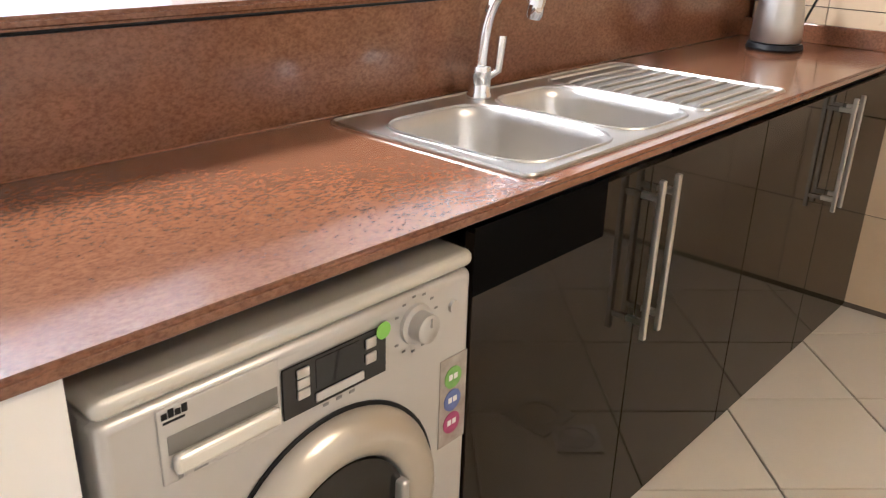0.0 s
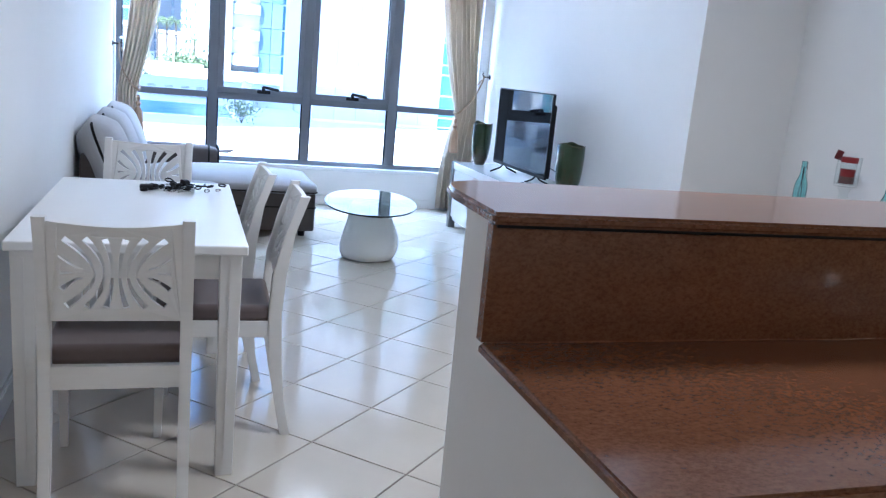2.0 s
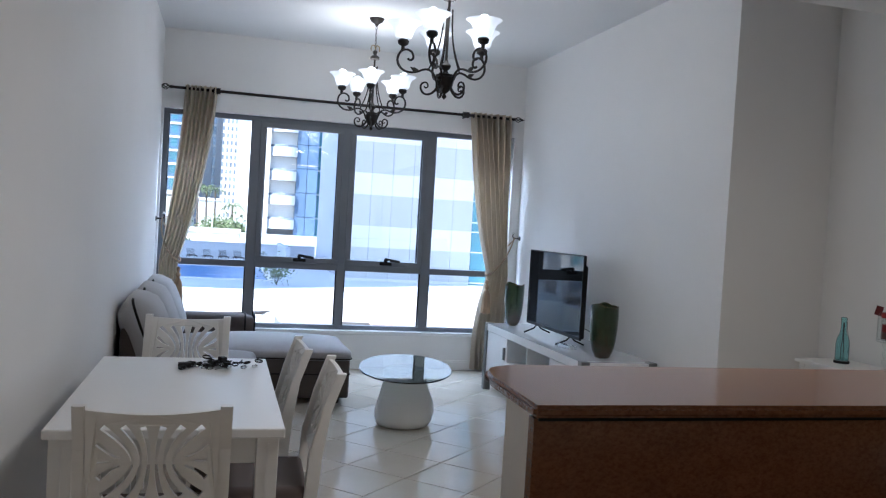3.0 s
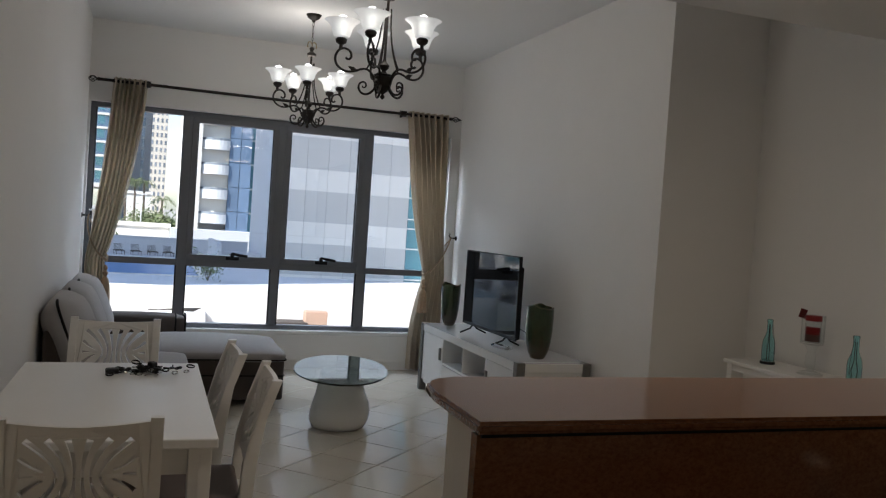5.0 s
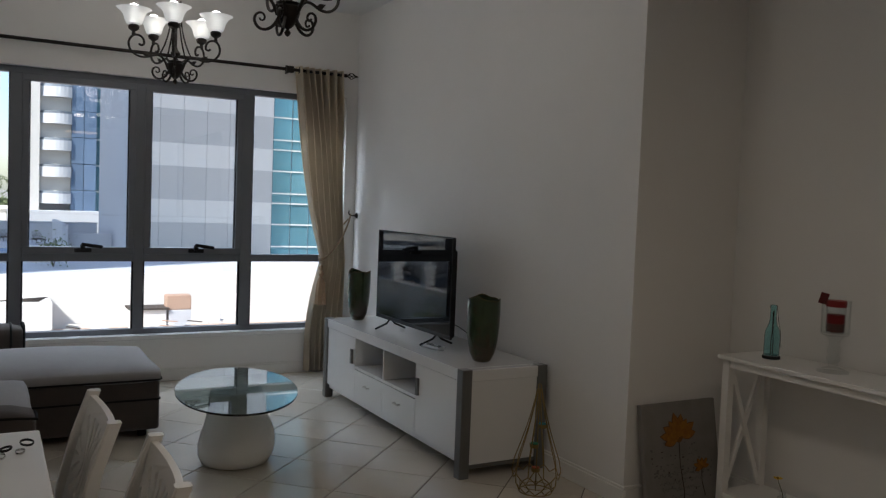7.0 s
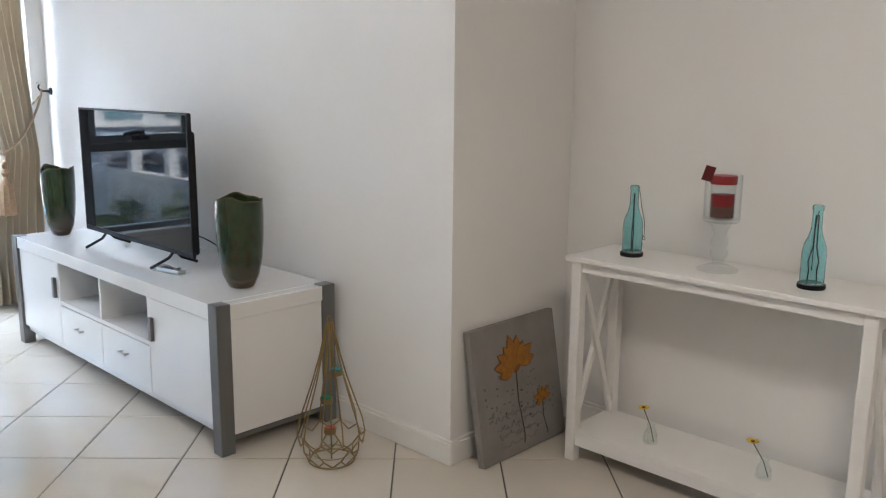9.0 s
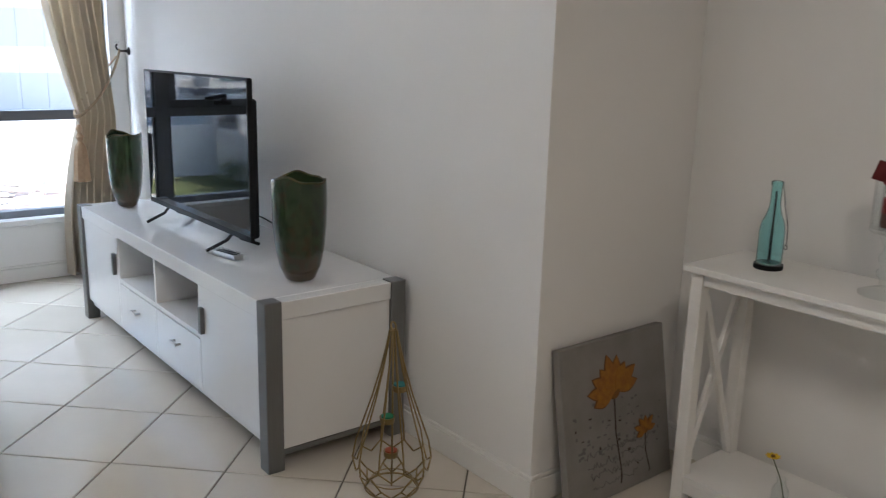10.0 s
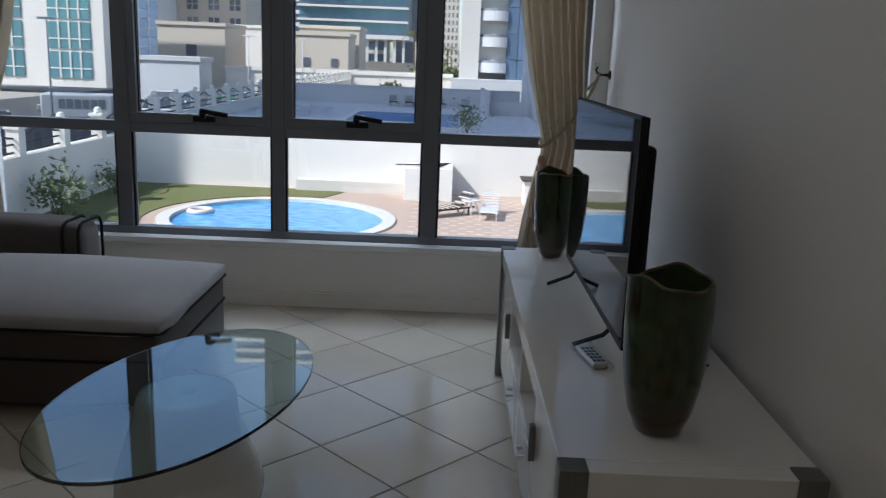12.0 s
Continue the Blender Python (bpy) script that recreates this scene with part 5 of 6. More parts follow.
for z in (0.728, 0.750):
    part("button", box(0.069, -0.0065, z, 0.088, -0.0035, z + 0.015, 0.002), "silver", disp)
part("sticker", lathe([(0.0, 0.0), (0.0125, 0.0), (0.0125, 0.001), (0.0, 0.001)], 16, pose(0.101, -0.0045, 0.767, 90, 0, 0)), "green", disp, "round green sticker")
for k in range(3):
    part("print_mark", box(0.0 + 0.022 * k, -0.0012, 0.694, 0.009 + 0.022 * k, -0.0002, 0.698), "grey", wm, "", 0)
for k in range(12):
    a = radians(-60 + 300 * k / 11)
    part("dial_mark", box(0.166 + 0.042 * math.sin(a) - 0.003, -0.0012, 0.752 + 0.042 * math.cos(a) - 0.0015, 0.166 + 0.042 * math.sin(a) + 0.003, -0.0002, 0.752 + 0.042 * math.cos(a) + 0.0015), "grey", wm, "", 0)
dial = part("dial", lathe([(0.0, 0.03), (0.017, 0.03), (0.021, 0.027), (0.022, 0.008), (0.029, 0.005), (0.03, 0.0), (0.0, 0.0)], 28, pose(0.166, 0.0, 0.752, 90, 0, 0)), "silver", wm, "round programme dial")
part("pointer", box(0.1645, -0.031, 0.756, 0.1675, -0.0295, 0.769), "grey", dial, "", 0)
part("power_button", lathe([(0.0, 0.006), (0.009, 0.005), (0.01, 0.0), (0.0, 0.0)], 16, pose(0.243, 0.0, 0.752, 90, 0, 0)), "silver", wm)
door = part("door_ring", lathe([(0.112, 0.006), (0.118, 0.022), (0.132, 0.033), (0.152, 0.034), (0.172, 0.024), (0.182, 0.008), (0.183, 0.0), (0.112, 0.0)], 56, pose(0.016, 0.0, 0.490, 90, 0, 0)), "porthole_silver", wm, "silver porthole door ring", 60)
# solid ring: the gap's shade is only its black colour
part("ring_gap", lathe([(0.183, 0.0), (0.183, 0.003), (0.189, 0.003), (0.189, 0.0)], 56, pose(0.016, 0.0, 0.490, 90, 0, 0)), "blackmatt", door, "black ring painted for the shaded gap round the door", 60)
part("door_glass", lathe([(0.0, 0.014), (0.05, 0.0145), (0.09, 0.016), (0.1125, 0.02), (0.1125, 0.008), (0.0, 0.0)], 40, pose(0.016, 0.0, 0.490, 90, 0, 0)), "black", door, "dark porthole glass", 60)
part("door_catch", box(0.112, -0.034, 0.47, 0.128, -0.012, 0.53, 0.006, 3), "silver", door, "silver door catch")
label = part("energy_label", box(0.220, -0.0012, 0.515, 0.279, 0.0, 0.668), mat("energy_label_paper", (0.36, 0.33, 0.30), 0.5, second=(0.20, 0.16, 0.13), scale=30, amount=0.6), wm, "worn energy label", 0)
for k, (z, c) in enumerate(((0.632, (0.20, 0.42, 0.08)), (0.592, (0.12, 0.16, 0.42)), (0.552, (0.36, 0.05, 0.16)))):
    disc = part("print_disc", lathe([(0.0, 0.0), (0.0185, 0.0), (0.0185, 0.0012), (0.0, 0.0012)], 20, pose(0.248, -0.0012, z, 90, 0, 0)), mat("label_ink_%d" % k, c, 0.5, second=tuple(v * 0.6 for v in c), scale=60, amount=0.6), label)
    part("print_bar", joined(box(0.238, -0.0030, z - 0.003, 0.246, -0.0023, z + 0.006), box(0.249, -0.0030, z - 0.003, 0.257, -0.0023, z + 0.006)), "paper", disc, "", 0)
for sx in (-1, 1):
    for y in (0.06, 0.48):
        part("foot", lathe([(0.0, 0.0), (0.022, 0.0), (0.022, 0.021), (0.0, 0.021)], 12, pose(sx * 0.24, y, 0)), "blackmatt", wm)

fd = thing("floor_drain", "square steel floor drain with round cover in kitchen floor", "drain", pose(2.0, 1.29, 0.0015))
part("plate", plate(rounded(-0.075, -0.075, 0.075, 0.075, 0.006, 3), [[(0.055 * math.cos(2 * math.pi * k / 24), 0.055 * math.sin(2 * math.pi * k / 24)) for k in range(24)]], 0.004), "steel", fd)
part("cover", lathe([(0.0, 0.0), (0.052, 0.0), (0.052, 0.003), (0.044, 0.005), (0.0, 0.0045)], 24), "steel", fd)

# ---- kettle on the worktop ----
ket = thing("kettle", "stainless steel electric kettle with black handle", "kettle", pose(3.07, 1.97, 0.893))
part("power_base", lathe([(0.0, 0.0), (0.085, 0.0), (0.088, 0.008), (0.082, 0.022), (0.0, 0.024)], 28), "blackmatt", ket)
part("jug", lathe([(0.0, 0.025), (0.074, 0.025), (0.078, 0.04), (0.074, 0.10), (0.064, 0.17), (0.058, 0.205), (0.05, 0.212), (0.0, 0.215)], 32), "steel", ket)
part("lid", lathe([(0.0, 0.216), (0.05, 0.216), (0.046, 0.226), (0.012, 0.232), (0.01, 0.245), (0.0, 0.246)], 24), "blackmatt", ket)
part("spout", moved(lathe([(0.0, -0.01), (0.018, 0.0), (0.014, 0.04), (0.0, 0.045)], 12), pose(-0.055, 0.0, 0.18, 0, -50, 0)), "steel", ket)
part("handle", tube(bez((0.055, 0, 0.2), (0.13, 0, 0.23), (0.14, 0, 0.12), (0.105, 0, 0.04), 14) + [Vector((0.076, 0, 0.045))], 0.012, 10), "blackmatt", ket)
part("cord", tube(bez((0.06, -0.02, 0.012), (0.10, -0.03, 0.02), (0.12, -0.04, 0.1), (XK - 3.07 - 0.045, -0.05, 0.20), 14), 0.004, 6), "blackmatt", ket)
sock = thing("wall_socket", "white wall socket with black plug", "socket", pose(XK - 0.008, 1.93, 1.10))
part("plate", box(-0.009, -0.042, -0.042, 0.0, 0.042, 0.042, 0.003), "white", sock)
part("plug", box(-0.04, -0.024, -0.024, -0.009, 0.024, 0.024, 0.006), "blackmatt", sock)
skirt = single("granite_upstand", box(XK - 0.03, 1.65, 0.893, XK - 0.006, 2.189, 0.955, 0.003), "granite", "low granite upstand along the tiled wall", "upstand")

# ---- mirror on the wall beyond the bar ----
mir = thing("wall_mirror", "wall mirror in an orange-brown wooden frame", "mirror", pose(XR, 3.265, 0))
part("glass", box(-0.012, -0.23, 0.92, -0.004, 0.23, 1.80), "mirror", mir, "", 0)
for y in (-0.31, 0.23):
    part("frame_side", box(-0.03, y, 0.85, 0.0, y + 0.08, 1.87, 0.005), "wood", mir)
for z in (0.85, 1.80):
    part("frame_rail", box(-0.03, -0.23, z, 0.0, 0.23, z + 0.07, 0.005), "wood", mir)

# added trim ring below the invented dining fill; its copy marks the kitchen lamp
dl = thing("ceiling_downlight", "small round white recessed ceiling downlight, added out of view", "downlight", pose(1.35, 3.1, ZK), "downlights in the lowered ceiling")
part("trim_ring", lathe([(0.075, 0.0), (0.095, 0.0), (0.095, -0.006), (0.08, -0.008), (0.075, -0.004)], 28), "white", dl)
copy_thing(dl, pose(1.5, -0.1, ZK))

# ---- outdoors ----
GZ, PZ, NZ = -4.5, -4.0, -2.3        # street, pool deck, neighbour's deck
M.update(
    sand=mat("pale_ground", (0.34, 0.31, 0.27), 0.95, second=(0.26, 0.24, 0.21), scale=0.05, bump=0.2, bump_scale=2),
    asphalt=mat("asphalt", (0.06, 0.06, 0.062), 0.9, second=(0.045, 0.045, 0.047), scale=0.6, bump=0.3, bump_scale=40),
    paving=mat("pink_deck_paving", (0.50, 0.37, 0.29), 0.8, second=(0.43, 0.31, 0.24), scale=0.7, bump=0.15, bump_scale=20),
    inlay=mat("cream_inlay", (0.66, 0.60, 0.52), 0.8),
    coping=mat("pool_coping", (0.66, 0.62, 0.55), 0.7, second=(0.58, 0.54, 0.48), scale=2),
    # light on the ripples is painted by the paler second colour, besides the bump
    water=mat("pool_water", (0.02, 0.20, 0.52), 0.08, second=(0.14, 0.47, 0.74), ior=1.25, scale=2.2, amount=0.8, bump=1.0, bump_scale=3.5, stretch=(1, 2.2, 1)),
    # darker copy of the pool water, with the shade put into its colour
    shaded_water=mat("shaded_pool_water", (0.04, 0.13, 0.33), 0.3, second=(0.06, 0.18, 0.38), ior=1.12, scale=0.8, bump=0.5, bump_scale=3),
    lawn=mat("lawn", (0.10, 0.13, 0.03), 0.95, second=(0.17, 0.15, 0.06), scale=0.9, amount=0.4, bump=0.8, bump_scale=30),
    render=mat("white_render", (0.74, 0.70, 0.64), 0.9, second=(0.68, 0.64, 0.58), scale=0.35, bump=0.1, bump_scale=30),
    palegrey=mat("pale_grey_render", (0.55, 0.55, 0.56), 0.9, second=(0.49, 0.49, 0.5), scale=0.3),
    beige=mat("beige_render", (0.60, 0.53, 0.44), 0.9, second=(0.54, 0.48, 0.40), scale=0.2),
    # brown render lightened in its colour to stand for distance haze
    brownstone=mat("brown_tower", (0.40, 0.365, 0.33), 0.9, second=(0.36, 0.325, 0.295), scale=0.1),
    panel_w=mat("white_cladding", (0.66, 0.62, 0.565), 0.5, second=(0.62, 0.585, 0.535), scale=0.4, per_object=0.03),
    panel_g=mat("grey_cladding", (0.46, 0.44, 0.41), 0.5, second=(0.435, 0.415, 0.39), scale=0.4, per_object=0.03),
    blueglass=mat("blue_curtain_glass", (0.20, 0.27, 0.38), 0.18, metal=0.35, second=(0.16, 0.23, 0.34), scale=0.5, per_object=0.15),
    tealglass=mat("teal_curtain_glass", (0.14, 0.29, 0.33), 0.15, metal=0.35, second=(0.09, 0.21, 0.26), scale=0.5, per_object=0.15),
    darkglass=mat("dark_window_glass", (0.10, 0.115, 0.14), 0.1, second=(0.13, 0.15, 0.18), scale=1),
    # window grey raised in the colour, for haze over the far towers
    greywindow=mat("haze_grey_window", (0.20, 0.22, 0.25), 0.2, metal=0.3, second=(0.28, 0.30, 0.33), scale=0.6, amount=0.5, per_object=0.3),
    cargreen=mat("green_car_paint", (0.03, 0.22, 0.06), 0.3, coat=0.8),
    carwhite=mat("white_car_paint", (0.72, 0.72, 0.72), 0.25, coat=0.8),
    cargrey=mat("grey_car_paint", (0.13, 0.14, 0.15), 0.3, coat=0.8),
    busgrey=mat("pale_bus_paint", (0.36, 0.38, 0.40), 0.35, coat=0.5),
    tyre=mat("tyre_rubber", (0.02, 0.02, 0.02), 0.85),
    # leaf green with distance haze mixed in as a paler, greyer colour
    leaf=mat("foliage", (0.17, 0.19, 0.08), 0.8, second=(0.09, 0.12, 0.05), scale=3),
    bark=mat("bark", (0.14, 0.10, 0.07), 0.9, second=(0.09, 0.07, 0.05), scale=5, bump=0.5, bump_scale=10),
    wicker=mat("wicker", (0.46, 0.31, 0.22), 0.8, second=(0.36, 0.23, 0.16), scale=14, bump=0.8, bump_scale=60),
    darkwood=mat("dark_slat", (0.06, 0.045, 0.035), 0.7),
)


def grounds(name, bm, material, label, category):
    return structure(name, bm, material, label, category)


grounds("ground", box(-2500, -2500, GZ - 1, 2500, 2500, GZ - 0.02), "sand", "pale sandy ground reaching the horizon", "ground")
grounds("road", box(-44, 8, GZ - 0.02, -11.7, 130, GZ), "asphalt", "grey asphalt street beyond the pool wall", "road")
PCX, PCY, PR = -3.52, 31.2, 3.45
ring = [(PCX + PR * math.cos(2 * math.pi * k / 64), PCY + PR * math.sin(2 * math.pi * k / 64)) for k in range(64)]
ring2 = [(PCX + (PR + 0.42) * math.cos(2 * math.pi * k / 64), PCY + (PR + 0.42) * math.sin(2 * math.pi * k / 64)) for k in range(64)]
grounds("pavement", plate([(-10.9, 12), (32, 12), (32, 37.6), (-10.9, 37.6)], [ring2], 0.2, pose(0, 0, PZ - 0.2)), "paving", "pink stone pool deck paving", "pavement")
pool = thing("swimming_pool", "round blue swimming pool with pale stone coping", "pool", pose(0, 0, 0))
part("coping", plate(ring2, [ring], 0.26, pose(0, 0, PZ - 0.2)), "coping", pool, "pale curved stone coping")
part("water", plate(ring, [], 0.02, pose(0, 0, PZ - 0.08)), "water", pool, "rippled bright blue water", 0)
part("basin", lathe([(PR, 0.0), (PR, -1.2), (0.0, -1.2)], 64, pose(PCX, PCY, PZ - 0.05)), "water", pool)
lawn_pts = [(-10.88, 20), (-7.6, 24)] + [(PCX + (PR + 0.9) * math.cos(a), PCY + (PR + 0.9) * math.sin(a)) for a in (radians(200 - 11 * k) for k in range(12))] + [(-2.0, 37.2), (-10.88, 37.4)]
tagged(part("lawn", plate(lawn_pts, [], 0.03, pose(0, 0, PZ)), "lawn", None, "", 0), "patchy green lawn along the white wall", "lawn", "", "structure")
bms = []
for i in range(26):
    for j in range(26):
        x, y = 0.9 + i * 0.55 + 0.27 * (j % 2), 26.5 + j * 0.42
        bms.append((x, y))
verts, faces = [], []
for x, y in bms:
    k = len(verts)
    verts += [(x - 0.11, y - 0.05, PZ + 0.004), (x + 0.11, y - 0.05, PZ + 0.004), (x + 0.11, y + 0.05, PZ + 0.004), (x - 0.11, y + 0.05, PZ + 0.004)]
    faces.append((k, k + 1, k + 2, k + 3))
me = bpy.data.meshes.new("deck_inlay")
me.from_pydata(verts, [], faces)
me.materials.append(M["inlay"])
tagged(new("deck_inlay", me), "cream tile inlays set in the pool deck", "paving", "", "stuff")
lb = thing("lifebuoy", "white and orange lifebuoy floating in the pool", "lifebuoy", pose(-6.35, 32.0, PZ - 0.06))
part("ring", tube([(0.36 * math.cos(t), 0.36 * math.sin(t), 0.05) for t in (2 * math.pi * i / 28 for i in range(28))], 0.1, 10, True), mat("lifebuoy_white", (0.75, 0.62, 0.55), 0.6), lb)

# boundary walls
grounds("wall_pool_far", box(-10.9, 37.6, PZ - 0.5, 34, 37.95, -1.84, 0.01), "render", "sunlit white rendered pool wall", "wall")
grounds("wall_street", joined(box(-11.2, 8, PZ - 0.6, -10.9, 37.6, -2.10), box(-11.25, 8, -2.10, -10.85, 37.6, -2.0), box(-11.2, 37.95, PZ - 0.6, -10.9, 125, -1.75), box(-11.25, 37.95, -1.75, -10.85, 125, -1.65)), "render", "white rendered wall along the street", "wall")
grounds("pool_ledge", box(-4.0, 37.0, PZ, 1.9, 37.6, PZ + 0.45), "coping", "low beige stone ledge under the wall", "ledge")
fence = thing("street_railing", "white posts with wavy dark iron railing on wall", "railing", pose(0, 0, 0))
for k in range(35):
    y = 20.3 + k * 2.99
    up = 0.5 if y > 37.9 else 0.15
    part("post", joined(box(-11.26, y - 0.2, -2.15, -10.86, y + 0.2, -1.35), box(-11.31, y - 0.25, -1.35, -10.81, y + 0.25, -1.25), lathe([(0.0, 0.0), (0.12, 0.03), (0.14, 0.11), (0.1, 0.2), (0.0, 0.24)], 10, pose(-11.06, y, -1.25))), "render", fence).location.z = up
    part("iron_panel", joined(*[tube([(-11.06, y + 0.2 + 2.6 * t, zz + amp * math.cos(2 * math.pi * t)) for t in (i / 10 for i in range(11))], 0.035, 5) for zz, amp in ((-1.5, -0.12), (-1.8, 0.0), (-2.05, 0.0))]), "iron", fence, "dark wavy iron railing").location.z = up


def lounger(m, material, label):
    th = thing("sun_lounger", label, "sun lounger", m, "sun loungers by the pool")
    for k in range(11):
        y = -0.95 + k * 0.12
        part("slat", box(-0.3, y, 0.30, 0.3, y + 0.09, 0.33), material[k % len(material)], th)
    for k in range(6):
        t = k * 0.12
        part("back_slat", box(-0.3, 0.37 + t * 0.75, 0.33 + t * 0.66, 0.3, 0.45 + t * 0.75, 0.36 + t * 0.66), material[k % len(material)], th)
    for sx in (-0.3, 0.27):
        part("side_rail", box(sx, -0.97, 0.24, sx + 0.03, 0.9, 0.30), material[0], th)
        for y in (-0.8, 0.6):
            part("leg", box(sx, y, 0, sx + 0.03, y + 0.05, 0.25), material[0], th)
    return th


lounger(pose(2.15, 33.0, PZ, 0, 0, -50), ("darkwood", "inlay"), "brown and cream striped sun lounger on the deck")
lounger(pose(3.55, 33.0, PZ, 0, 0, -6), ("carwhite",), "white plastic sun lounger on the deck")
lounger(pose(5.5, 33.1, PZ, 0, 0, -40), ("carwhite", "wicker"), "white and red sun lounger on the deck")
lounger(pose(6.3, 32.9, PZ, 0, 0, -45), ("inlay", "darkwood"), "striped sun lounger on the deck")
st = thing("side_table", "white plastic round poolside table", "table", pose(2.9, 33.3, PZ))
part("top", lathe([(0.0, 0.5), (0.35, 0.5), (0.35, 0.54), (0.0, 0.54)], 20), "carwhite", st)
for k in range(4):
    part("leg", tube([(0.12 * math.cos(k * 1.571), 0.12 * math.sin(k * 1.571), 0.5), (0.3 * math.cos(k * 1.571), 0.3 * math.sin(k * 1.571), 0)], 0.025, 6), "carwhite", st)
bx = thing("planter_wall", "white rendered block built against the wall", "wall block", pose(2.22, 35.75, PZ))
part("block", box(-1.85, 0, 0, 0.0, 1.8, 1.25, 0.02), "render", bx)
um = thing("folded_parasol", "thin dark folded parasol lying across block", "parasol", pose(1.5, 36.0, PZ + 1.27))
part("pole", tube([(-1.5, 0.3, 0.03), (0.3, 0.4, 0.06)], 0.03, 6), "darkwood", um)
part("ribs", joined(*[tube([(-0.9, 0.34, 0.05), (0.4 + 0.1 * k, 0.3 + 0.15 * k, 0.05 + 0.03 * k)], 0.025, 5) for k in range(-1, 3)]), "darkwood", um)
bq = thing("outdoor_counter", "outdoor counter with dark tops beside the wall", "counter", pose(6.05, 35.5, PZ))
part("cabinet", box(-1.1, 0, 0, 0.2, 0.9, 0.95, 0.02), "render", bq)
part("counter_top", box(-1.2, -0.1, 0.95, 0.3, 1.0, 1.02, 0.01), "darkwood", bq)
part("side_counter", box(0.30, 0, 0, 1.15, 0.9, 0.9, 0.02), "palegrey", bq)
wb = single("wicker_box", box(-0.45, 0, 0, 0.5, 0.6, 0.58, 0.04), "wicker", "woven reddish storage box on the counter", "storage box", pose(6.72, 35.6, PZ + 0.9))
ch2 = thing("plastic_chair", "pale plastic chair beside the outdoor counter", "chair", pose(8.2, 35.6, PZ, 0, 0, 150))
part("seat", box(-0.25, -0.25, 0.42, 0.25, 0.25, 0.46, 0.01), "palegrey", ch2)
part("backrest", box(-0.25, 0.22, 0.46, 0.25, 0.26, 0.95, 0.01), "palegrey", ch2)
for sx in (-0.22, 0.19):
    for sy in (-0.22, 0.21):
        part("leg", box(sx, sy, 0, sx + 0.03, sy + 0.03, 0.42), "palegrey", ch2)


def foliage(n, size, spread, seed):
    rng = random.Random(seed)
    verts, faces = [], []
    for _ in range(n):
        c = Vector((rng.gauss(0, 1), rng.gauss(0, 1), rng.gauss(0, 1)))
        c = Vector((c.x * spread[0], c.y * spread[1], c.z * spread[2])) * 0.55
        d = Vector((rng.uniform(-1, 1), rng.uniform(-1, 1), rng.uniform(-1, 1))).normalized()
        e = d.orthogonal().normalized()
        s = size * rng.uniform(0.6, 1.4)
        k = len(verts)
        verts += [tuple(c - d * s), tuple(c + e * s * 0.4), tuple(c + d * s), tuple(c - e * s * 0.4)]
        faces.append((k, k + 1, k + 2, k + 3))
    bm = bmesh.new()
    vs = [bm.verts.new(v) for v in verts]
    for f in faces:
        bm.faces.new([vs[i] for i in f])
    return bm


def shrub(m, size, seed, label):
    th = thing("shrub", label, "shrub", m)
    rng = random.Random(seed)
    for k in range(7):
        a = k * 0.9
        part("twig", tube([(0, 0, 0), (0.2 * size * math.cos(a), 0.2 * size * math.sin(a), 0.5 * size), (0.5 * size * math.cos(a + 0.3), 0.5 * size * math.sin(a + 0.3), rng.uniform(0.8, 1.3) * size)], 0.02 * size, 5, taper=lambda t: 1 - 0.7 * t), "bark", th)
    part("leaves", moved(foliage(420, 0.09 * size, (0.7 * size, 0.7 * size, 0.6 * size), seed), pose(0, 0, 0.8 * size)), "leaf", th, "", 0)
    return th


shrub(pose(-9.9, 29.4, PZ), 1.2, 3, "thin straggly green shrub by the wall")
shrub(pose(-10.2, 34.4, PZ), 0.8, 5, "small dark shrub by the wall")
shrub(pose(2.9, 46.5, NZ), 1.0, 8, "small green shrub on neighbouring deck")


def tree(m, h, seed):
    th = thing("tree", "leafy green street tree far beyond the wall", "tree", m, "street trees")
    rng = random.Random(seed)
    part("trunk", tube([(0, 0, 0), (0.1, 0.05, h * 0.3), (0.0, 0.1, h * 0.6)], 0.18, 7, taper=lambda t: 1 - 0.5 * t), "bark", th)
    for k in range(5):
        a = k * 1.3
        part("limb", tube([(0.05, 0.07, h * 0.4), (0.8 * math.cos(a), 0.8 * math.sin(a), h * 0.65), (1.5 * math.cos(a), 1.5 * math.sin(a), h * 0.85)], 0.08, 5, taper=lambda t: 1 - 0.6 * t), "bark", th)
    part("crown", moved(foliage(900, 0.28, (h * 0.42, h * 0.42, h * 0.3), seed), pose(0, 0, h * 0.75)), "leaf", th, "", 0)
    return th


for k, (x, y, h) in enumerate(((-4.9, 100, 2.6), (-2.6, 118, 3.6), (-1.0, 133, 5.0), (1.6, 128, 4.6), (-30.5, 108, 2.4))):
    tree(pose(x, y, GZ), h, 20 + k)


